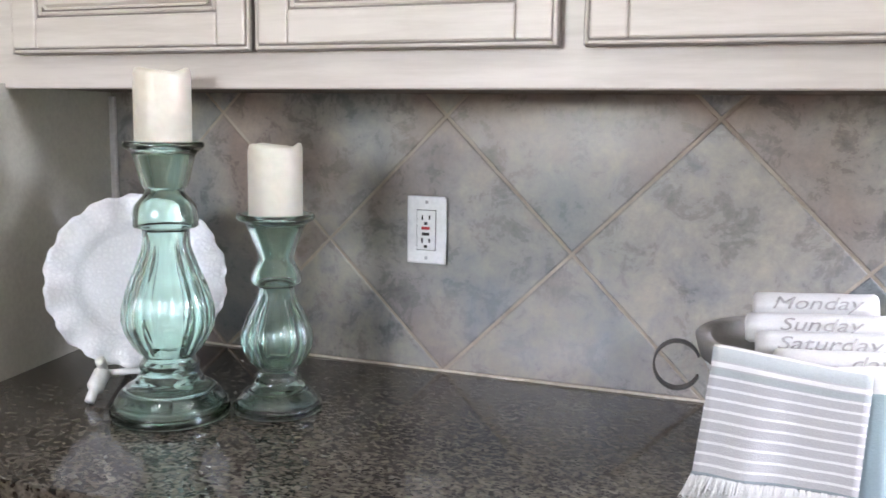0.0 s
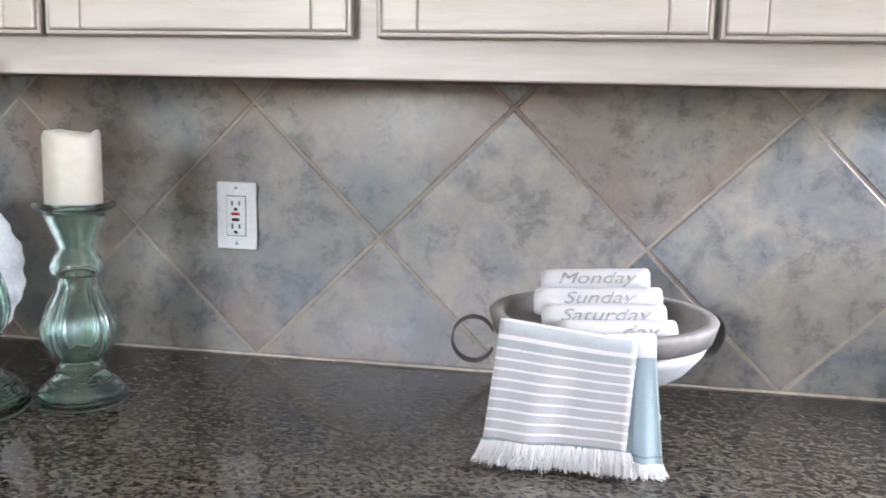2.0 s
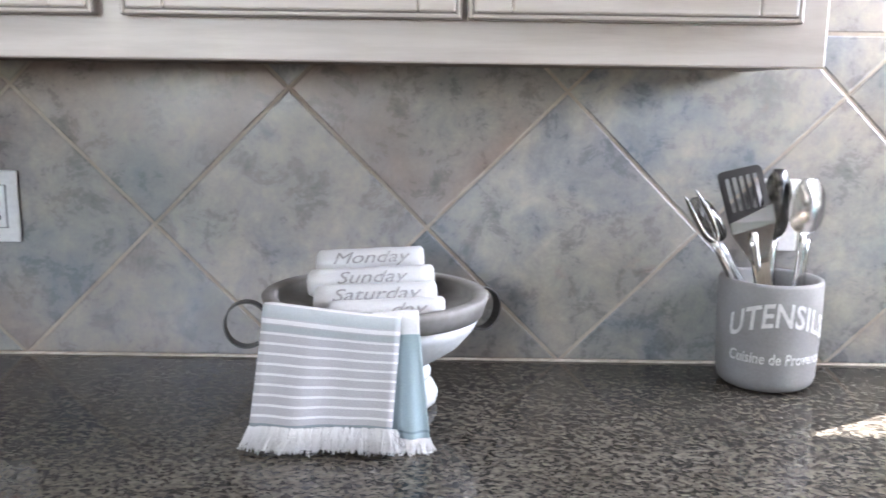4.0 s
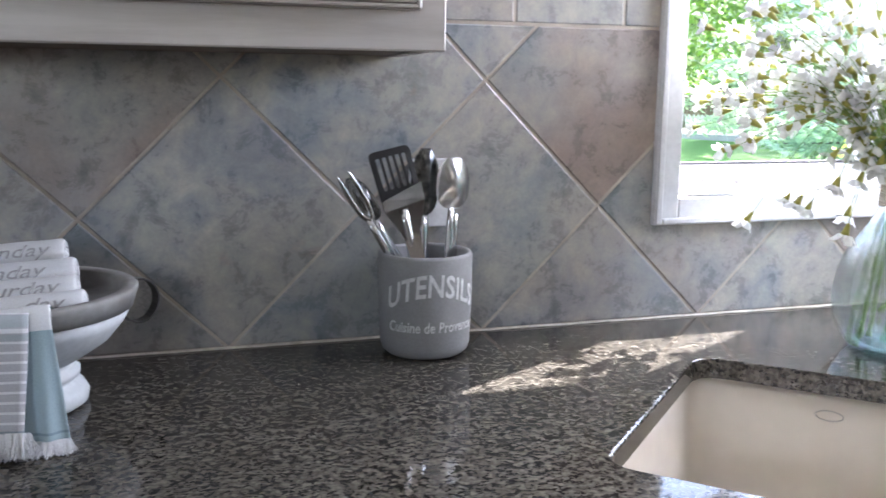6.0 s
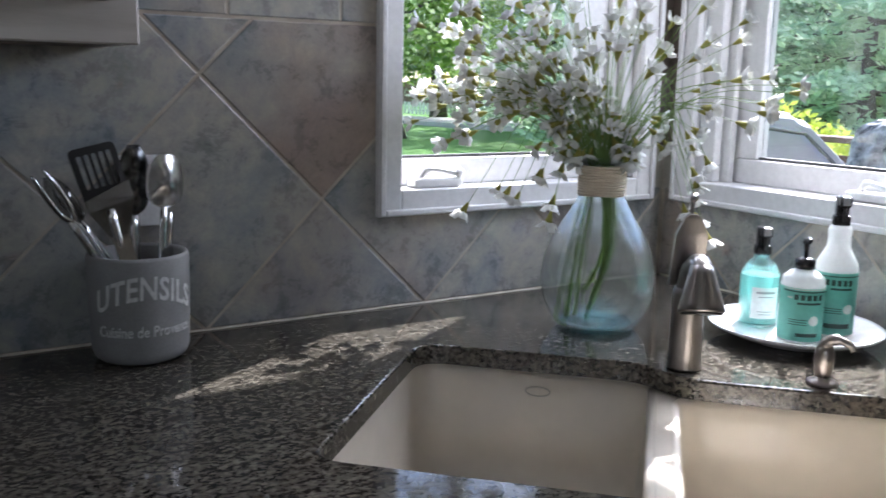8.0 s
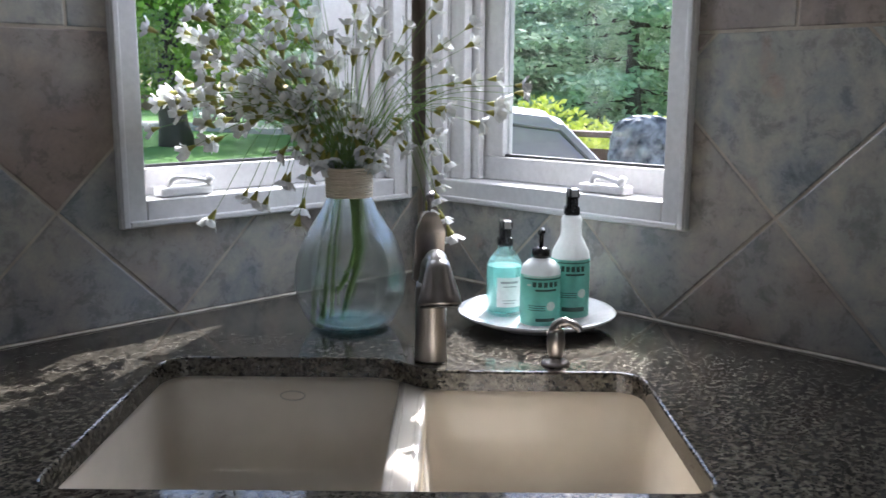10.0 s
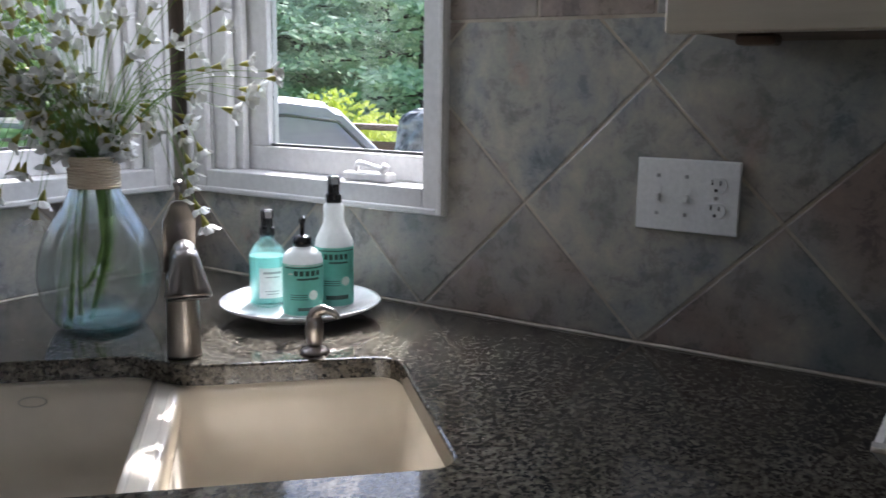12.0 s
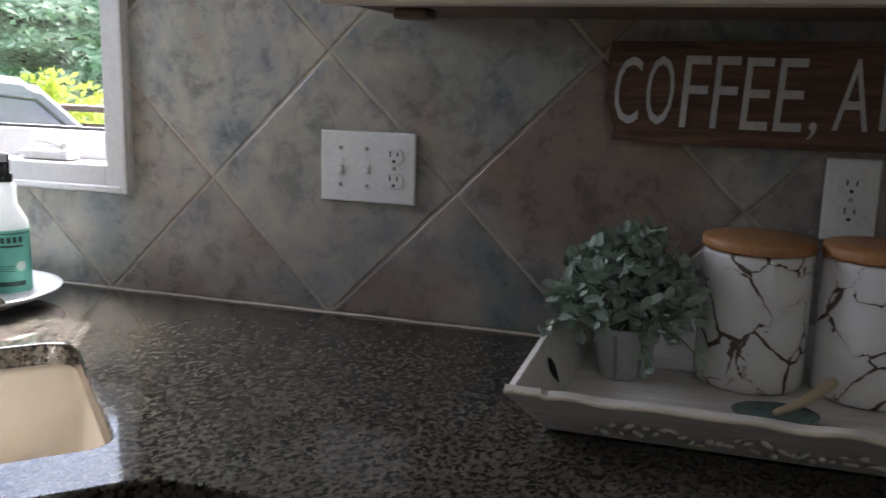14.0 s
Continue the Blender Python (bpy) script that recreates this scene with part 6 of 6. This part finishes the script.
for word, y0, y1, z0, z1 in (("C", -1.561, -1.597, 0.340, 0.435), ("O", -1.606, -1.644, 0.340, 0.437), ("F", -1.656, -1.690, 0.338, 0.438), ("F", -1.698, -1.730, 0.338, 0.438), ("E", -1.738, -1.774, 0.338, 0.437), ("E", -1.782, -1.818, 0.338, 0.437), (",", -1.826, -1.836, 0.328, 0.352), ("A", -1.858, -1.902, 0.342, 0.438)):
    bm = letters(word, 0.1, 1.0, 0.0, 0.0008, 1.0, 0.0004)
    xs, ys = [v.co.x for v in bm.verts], [v.co.y for v in bm.verts]
    for v in bm.verts:
        a = (v.co.x - min(xs)) / (max(xs) - min(xs))
        b = (v.co.y - min(ys)) / (max(ys) - min(ys))
        lean = 0.004 * (b - 0.5)
        v.co = (XB - 0.0283 - v.co.z, y0 + (y1 - y0) * a - lean, z0 + (z1 - z0) * b)
    bmesh.ops.recalc_face_normals(bm, faces=bm.faces)
    part("letter", bm, INK_S, sign, "white painted letter")
part("letter_stroke", boxes(((XB - 0.0293, -1.922, 0.344), (XB - 0.0277, -1.914, 0.436))), INK_S, sign)

# ---- outside ----
def leafy(name, a, b, rough=0.6):
    m, nt, bs = nodes_of(name)
    geo = nt.nodes.new("ShaderNodeNewGeometry")
    n = noise_tex(nt, coords(nt, "world"), 1.3, 4)
    add = nt.nodes.new("ShaderNodeMath")
    add.operation = "MULTIPLY_ADD"
    nt.links.new(geo.outputs["Random Per Island"], add.inputs[0])
    add.inputs[1].default_value = 0.6
    nt.links.new(n, add.inputs[2])
    nt.links.new(ramp(nt, add.outputs[0], [(0.35, a), (1.05, b)]), bs.inputs["Base Color"])
    bs.inputs["Roughness"].default_value = rough
    bs.inputs["Subsurface Weight"].default_value = 0.0
    bs.inputs["Transmission Weight"].default_value = 0.0
    tr = node(nt, "ShaderNodeBsdfTranslucent")
    nt.links.new(ramp(nt, add.outputs[0], [(0.35, a), (1.05, b)]), tr.inputs[0])
    ms = nt.nodes.new("ShaderNodeMixShader")
    ms.inputs[0].default_value = 0.4
    nt.links.new(bs.outputs[0], ms.inputs[1])
    nt.links.new(tr.outputs[0], ms.inputs[2])
    nt.links.new(ms.outputs[0], nt.nodes["Material Output"].inputs[0])
    return m


LAWN = surface("lawn_grass", (0.07, 0.19, 0.03), (0.14, 0.31, 0.05), 0.6, 0.9, grain=26, grain_bump=0.8, kind="world")
BARK = surface("tree_bark", (0.045, 0.036, 0.028), (0.10, 0.08, 0.062), 6, 0.9, grain=40, grain_bump=0.8, stretch=(1, 1, 0.25))
MAPLE = leafy("maple_leaf", (0.07, 0.17, 0.02), (0.30, 0.48, 0.06))
PINE = leafy("pine_needle", (0.16, 0.27, 0.15), (0.44, 0.58, 0.34))
BUSH = leafy("golden_bush_leaf", (0.30, 0.38, 0.03), (0.74, 0.78, 0.14))
COVER = surface("grey_vinyl_cover", (0.30, 0.30, 0.335), (0.38, 0.38, 0.415), 3, 0.45, grain=30, grain_bump=0.15)
DECK = surface("stained_deck_wood", (0.13, 0.07, 0.045), (0.20, 0.11, 0.075), 5, 0.7, grain=60, stretch=(1, 8, 1))
PAVE = surface("pale_concrete", (0.42, 0.40, 0.37), (0.52, 0.50, 0.47), 1.2, 0.85, grain=30, grain_bump=0.3, kind="world")
PICKET = surface("white_picket_paint", (0.66, 0.66, 0.65), (0.74, 0.74, 0.73), 4, 0.5)
STONE = surface("brown_garden_wall", (0.16, 0.10, 0.075), (0.28, 0.19, 0.14), 4, 0.85, grain=20, grain_bump=0.6, kind="world")
GZ = -1.15

bm = bmesh.new()
bmesh.ops.create_grid(bm, x_segments=60, y_segments=60, size=1)
for v in bm.verts:
    r = max(abs(v.co.x), abs(v.co.y))
    k = 160 * r ** 2.2 / r if r else 0
    v.co.x, v.co.y = v.co.x * k + 4, v.co.y * k + 4
    d = math.hypot(v.co.x - 2, v.co.y)
    v.co.z = GZ + (0.02 * max(0, d - 16) if d < 60 else 0.88 + 0.0 * d) + 0.05 * noise.noise(Vector((v.co.x, v.co.y, 0)) * 0.2)
tagged(part("ground", bm, LAWN), "mown green lawn rising gently from the house", kind="structure")


def ground_z(x, y):
    d = math.hypot(x - 2, y)
    return GZ + (0.02 * max(0, d - 16) if d < 60 else 0.88)


def tree(name, at, height, trunk_r, crown_z, spread, leaf, leaf_size, count, label, seed, conifer=False):
    rnd = random.Random(seed)
    t = thing(name, (at[0], at[1], ground_z(*at) - 0.05), label, "tree")
    bm = bmesh.new()
    n = 12
    tube(bm, [(0.08 * math.sin(k * 0.9 + seed), 0.08 * math.cos(k * 0.7 + seed), height * 0.92 * k / n) for k in range(n + 1)], [trunk_r * (1.25 if k == 0 else 1 - 0.85 * k / n) for k in range(n + 1)], 12)
    limbs = []
    for k in range(26 if conifer else 16):
        z = crown_z * 0.8 + (height - crown_z) * 0.95 * k / (26 if conifer else 16)
        a = k * 2.4 + seed
        f = (1 - 0.75 * (z - crown_z) / (height - crown_z)) if conifer else math.sin(math.pi * min(0.95, max(0.12, (z - crown_z * 0.6) / (height - crown_z * 0.5))))
        ln = spread * max(0.2, f) * rnd.uniform(0.8, 1.1)
        up = -0.08 * ln if conifer else 0.4 * ln
        tip = Vector((ln * math.cos(a), ln * math.sin(a), z + up))
        path = smooth_path([(0, 0, z), (0.5 * ln * math.cos(a), 0.5 * ln * math.sin(a), z + up * 0.6), tip], 4)
        tube(bm, path, [trunk_r * 0.22 * (1 - 0.8 * i / 8) for i in range(9)], 6)
        limbs.append(path)
    part("trunk", bm, BARK, t, smooth=True)
    verts, faces = [], []
    for k in range(count):
        path = limbs[rnd.randrange(len(limbs))]
        p = path[rnd.randrange(2, len(path))] + Vector((rnd.gauss(0, 1), rnd.gauss(0, 1), rnd.gauss(0, 0.28 if conifer else 0.5))) * spread * (0.09 if conifer else 0.16)
        d = Vector((rnd.gauss(0, 1), rnd.gauss(0, 1), rnd.gauss(0, 0.6))).normalized()
        s = d.orthogonal().normalized() * leaf_size * (0.22 if conifer else 0.42)
        d = d * leaf_size * rnd.uniform(0.7, 1.3)
        i = len(verts)
        verts += [p, p + d * 0.5 + s, p + d, p + d * 0.5 - s]
        faces.append((i, i + 1, i + 2, i + 3))
    data = bpy.data.meshes.new("crown")
    data.from_pydata([tuple(v) for v in verts], [], faces)
    data.materials.append(leaf)
    ob = new("crown", data)
    ob.parent = t
    return t


def bush(at, size, height, count, label, seed, mat=None):
    rnd = random.Random(seed)
    t = thing("garden_bush", (at[0], at[1], at[2]), label, "bush")
    verts, faces = [], []
    for k in range(count):
        a, q = rnd.uniform(0, 2 * math.pi), rnd.random() ** 0.4
        el = rnd.uniform(0, math.pi / 2)
        bumpy = 1 + 0.18 * math.sin(3 * a + 5 * el + seed)
        p = Vector((size * q * math.cos(a) * math.cos(el) * bumpy, size * q * math.sin(a) * math.cos(el) * bumpy, height * q * math.sin(el) * bumpy))
        d = Vector((rnd.gauss(0, 1), rnd.gauss(0, 1), rnd.gauss(0.4, 0.8))).normalized()
        s = d.orthogonal().normalized() * 0.022
        d = d * rnd.uniform(0.04, 0.08)
        i = len(verts)
        verts += [p, p + d * 0.5 + s, p + d, p + d * 0.5 - s]
        faces.append((i, i + 1, i + 2, i + 3))
    data = bpy.data.meshes.new("foliage")
    data.from_pydata([tuple(v) for v in verts], [], faces)
    data.materials.append(mat or BUSH)
    ob = new("foliage", data)
    ob.parent = t
    bm = bmesh.new()
    for k in range(5):
        a = k * 1.26
        tube(bm, [(0, 0, 0), (0.35 * size * math.cos(a), 0.35 * size * math.sin(a), height * 0.7)], [0.02, 0.008], 6)
    part("branches", bm, BARK, t)
    return t


def along(t_dir, dist, z=None):
    """A place out of the window from about where the camera turns."""
    x, y = 0.95 + t_dir[0] * dist, -1.57 + t_dir[1] * dist
    return (x, y) if z is None else (x, y, z)


def way(deg):
    return (math.sin(radians(deg)), math.cos(radians(deg)))


# garden beyond the north window
tree("maple_tree", along(way(27.8), 24), 8, 0.40, 2.0, 4.2, MAPLE, 0.20, 12000, "broad maple with bright green leaves on the lawn", 3)
tree("maple_tree", along(way(31), 34), 9, 0.30, 2.2, 4.6, MAPLE, 0.24, 12000, "maple with bright green leaves beyond the lawn", 8)
tree("maple_tree", along(way(38), 29), 8, 0.28, 1.8, 3.8, MAPLE, 0.22, 11000, "leafy green tree beyond the picket fence", 13)
tree("maple_tree", along(way(19), 40), 10, 0.4, 2.5, 5.0, MAPLE, 0.32, 7000, "tall green tree far across the lawn", 17)
tree("maple_tree", along(way(34), 52), 12, 0.4, 2.0, 7.0, MAPLE, 0.42, 8000, "tall green tree far behind the garden", 19)
tree("maple_tree", along(way(27), 60), 12, 0.4, 2.0, 8.0, MAPLE, 0.45, 8000, "tall green tree far behind the garden", 23)
tagged(part("path", slab([(*along(way(22), 33),), (*along(way(45), 25),), (*along(way(45), 28.5),), (*along(way(22), 38),)], GZ + 0.05, ground_z(*along(way(35), 30)) + 0.10), PAVE), "pale concrete driveway across the lawn", kind="structure")
wall = thing("garden_wall", (0, 0, 0), "low brown stone garden wall behind the lawn", "wall")
a, b = Vector(along(way(18), 46)), Vector(along(way(34), 43))
for k in range(16):
    p, q = a.lerp(b, k / 16), a.lerp(b, (k + 0.96) / 16)
    n = Vector((q.y - p.y, p.x - q.x)).normalized() * 0.4
    part("wall_block", slab([tuple(p), tuple(q), tuple(q - n), tuple(p - n)], GZ, ground_z(*p) + 1.0 + 0.04 * (k % 3)), STONE, wall)
fence = thing("picket_fence", (0, 0, 0), "white picket fence along the driveway", "fence")
a, b = Vector(along(way(29), 36)), Vector(along(way(42), 31))
d = (b - a).normalized()
n = Vector((-d.y, d.x)) * 0.03
ln = (b - a).length
for k in range(int(ln / 0.19)):
    p = a + d * 0.19 * k
    z = ground_z(*p)
    w = d * 0.05
    bm = slab([tuple(p - w), tuple(p + w), tuple(p + w + n), tuple(p - w + n)], z - 0.1, z + 0.46)
    part("picket", bm, PICKET, fence)
for h in (0.14, 0.34):
    p, q = a, b
    bm = bmesh.new()
    tube(bm, [(p.x + n.x * 1.6, p.y + n.y * 1.6, ground_z(*p) + h), (q.x + n.x * 1.6, q.y + n.y * 1.6, ground_z(*q) + h)], 0.04, 4)
    part("rail", bm, PICKET, fence)

# deck with covered grill, bush and covered chair beyond the east window
DZ = -1.02
deck = thing("garden_deck", (0, 0, 0), "brown stained wooden deck with a low rail", "deck")
deck["kind"] = "structure"
e0 = Vector((XB + 0.17, -4.0))
for k in range(26):
    x0 = XB + 0.17 + 0.142 * k
    part("deck_board", boxes(((x0, -4.0, DZ - 0.03), (x0 + 0.136, 3.6, DZ)), bevel=0.003), DECK, deck)
part("beam", boxes(((XB + 0.17, -4.0, GZ - 0.05), (XB + 3.86, 3.6, DZ - 0.0305))), DECK, deck)
rail_x = XB + 3.70
for k in range(5):
    part("rail_post", boxes(((rail_x, -3.9 + 1.85 * k, DZ), (rail_x + 0.09, -3.81 + 1.85 * k, 0.10)), bevel=0.006), DECK, deck)
part("top_rail", boxes(((rail_x - 0.03, -4.0, 0.1005), (rail_x + 0.12, 3.6, 0.14)), bevel=0.006), DECK, deck, "brown flat top rail")
for z in (-0.08, -0.34, -0.60, -0.86):
    part("rail_slat", boxes(((rail_x + 0.02, -4.0, z - 0.10), (rail_x + 0.05, 3.6, z + 0.10)), bevel=0.004), DECK, deck)

grill = thing("covered_grill", (*along(way(46.3), 3.35), DZ), "barbecue grill under a grey vinyl cover on the deck", "grill", -46)
prof = [(-0.62, 0.0), (-0.64, 0.5), (-0.60, 0.95), (-0.40, 1.18), (-0.10, 1.335), (0.10, 1.355), (0.27, 1.335), (0.44, 1.17), (0.58, 1.05), (0.63, 0.5), (0.62, 0.0)]
bm = bmesh.new()
ys = [(-0.30, 0.0), (-0.27, 0.02), (-0.12, 0.035), (0.12, 0.035), (0.27, 0.02), (0.30, 0.0)]
rows = [[bm.verts.new((x + 0.006 * math.sin(9 * z), y, z + (dz if z > 0.6 else 0))) for x, z in prof] for y, dz in ys]
for a, b in zip(rows, rows[1:]):
    for k in range(len(prof) - 1):
        bm.faces.new((a[k], b[k], b[k + 1], a[k + 1]))
bm.faces.new(rows[0])
bm.faces.new(rows[-1][::-1])
bmesh.ops.recalc_face_normals(bm, faces=bm.faces)
bmesh.ops.bevel(bm, geom=[e for e in bm.edges if e.calc_face_angle(0) > 0.5], offset=0.03, segments=3, affect="EDGES")
part("cover", bm, COVER, grill, smooth=True)
bm = bmesh.new()
tube(bm, [(x, -0.315, z + 0.004) for x, z in [(-0.40, 1.155), (-0.10, 1.31), (0.10, 1.33), (0.27, 1.31), (0.44, 1.145)]], 0.006, 6)
part("seam", bm, surface("dark_piping", (0.05, 0.05, 0.055), (0.08, 0.08, 0.085), 8, 0.6), grill)

chair = thing("covered_chair", (5.0, 1.06, DZ), "patio chair wrapped in a clear crumpled plastic cover", "chair", -56)
# dark is the chair showing through, pale patches are painted plastic highlights
FILM = surface("plastic_film_with_glints", (0.012, 0.013, 0.014), (0.50, 0.50, 0.50), 16, 0.28, grain=14, grain_bump=0.9)
rows = [(0.30, 0.02), (0.29, 0.25), (0.275, 0.45), (0.262, 0.62), (0.245, 0.82), (0.232, 0.98), (0.222, 1.10), (0.205, 1.20), (0.165, 1.27), (0.09, 1.31), (0.02, 1.315)]
bm = lathe([(p.x, p.y) for p in smooth_path([Vector((r, z, 0)) for r, z in rows], 3)], 72, lambda a, i: 1 + 0.05 * math.sin(5 * a + 0.2 * i) + 0.03 * math.sin(11 * a - 0.3 * i))
for v in bm.verts:
    back = 0.10 * v.co.z
    fold = 0.022 * noise.noise(v.co * 9) + 0.012 * noise.noise(v.co * 23)
    v.co = (v.co.x * 0.86 + fold, v.co.y * (0.95 - 0.45 * min(1, v.co.z / 1.2)) + back + fold, v.co.z)
part("plastic_cover", bm, FILM, chair, "crumpled clear plastic over dark upholstery, its highlights painted in")
for x in (-0.19, 0.19):
    for y in (-0.20, 0.20):
        part("leg", boxes(((x - 0.02, y - 0.02, 0.0), (x + 0.02, y + 0.02, 0.10)), bevel=0.005), BLACK, chair)

for k, (dg, ds, sz, h, cnt) in enumerate(((46, 6.9, 0.75, 1.27, 14000), (50.5, 7.1, 0.7, 1.30, 14000), (54, 7.6, 0.8, 1.14, 11000), (58, 8.0, 0.8, 1.15, 9000), (42, 7.4, 0.7, 1.15, 8000))):
    p = along(way(dg), ds)
    bush((*p, GZ), sz, h, cnt, "rounded bush with sunlit yellow-green leaves by the deck", 30 + k)
for k, (dg, ds, h, r, sp) in enumerate(((45.6, 17, 7.5, 0.20, 3.0), (56.2, 13.5, 7, 0.17, 2.7), (51.5, 19, 8, 0.18, 3.2), (60.5, 17, 8, 0.18, 3.2), (42.5, 21, 9, 0.2, 3.6), (49, 26, 10, 0.22, 4.2), (55, 25, 10, 0.22, 4.2), (64, 22, 9, 0.2, 3.8), (38.8, 30, 11, 0.25, 4.4), (45, 34, 12, 0.25, 5.0), (52, 36, 12, 0.25, 5.0), (59, 33, 12, 0.25, 5.0), (48.2, 17, 8, 0.18, 3.4), (53.6, 16.5, 8, 0.18, 3.2), (50.4, 30, 11, 0.22, 5.0), (47.0, 22, 9, 0.2, 4.0))):
    tree("pine_tree", along(way(dg), ds), h * 0.6, r, 1.0, sp, PINE, 0.15 if ds < 18 else 0.24, 11000 if ds < 18 else 13000, "dark green pine with bare lower trunk behind the deck", 50 + k, True)
far = thing("far_house", (*along(way(48.8), 62), ground_z(*along(way(48.8), 62))), "grey house far behind the pines", "house", -48)
SIDING = surface("grey_siding", (0.30, 0.33, 0.36), (0.36, 0.39, 0.42), 2, 0.8)
part("wall", boxes(((-7, -3, -0.2), (7, 3, 5.2))), SIDING, far)
bm = slab([(-7.4, 5.2), (7.4, 5.2), (4.5, 8.0), (-4.5, 8.0)], -3.4, 3.4)
for v in bm.verts:
    v.co = (v.co.x, v.co.z, v.co.y)
bmesh.ops.recalc_face_normals(bm, faces=bm.faces)
part("roof", bm, BARK, far)
for x in (-4.5, -1.5, 1.5, 4.5):
    wnd = part("window", boxes(((x - 0.6, -3.06, 1.4), (x + 0.6, -3.001, 2.8)), bevel=0.02), PICKET, far)
    part("pane", boxes(((x - 0.5, -3.08, 1.5), (x + 0.5, -3.061, 2.7))), HOLE, wnd)

# ---- the pieces of the walls ----
lay_tiles(wall_a, 0.0, -0.69, XB - 0.008, WA0 + 0.025, 1, lambda u, z, o: (u, -0.004 - o, z))
lay_tiles(wall_b, -0.665, -3.0, -0.0115, -WB1 + 0.025, 1, lambda u, z, o: (XB - 0.004 - o, u, z))
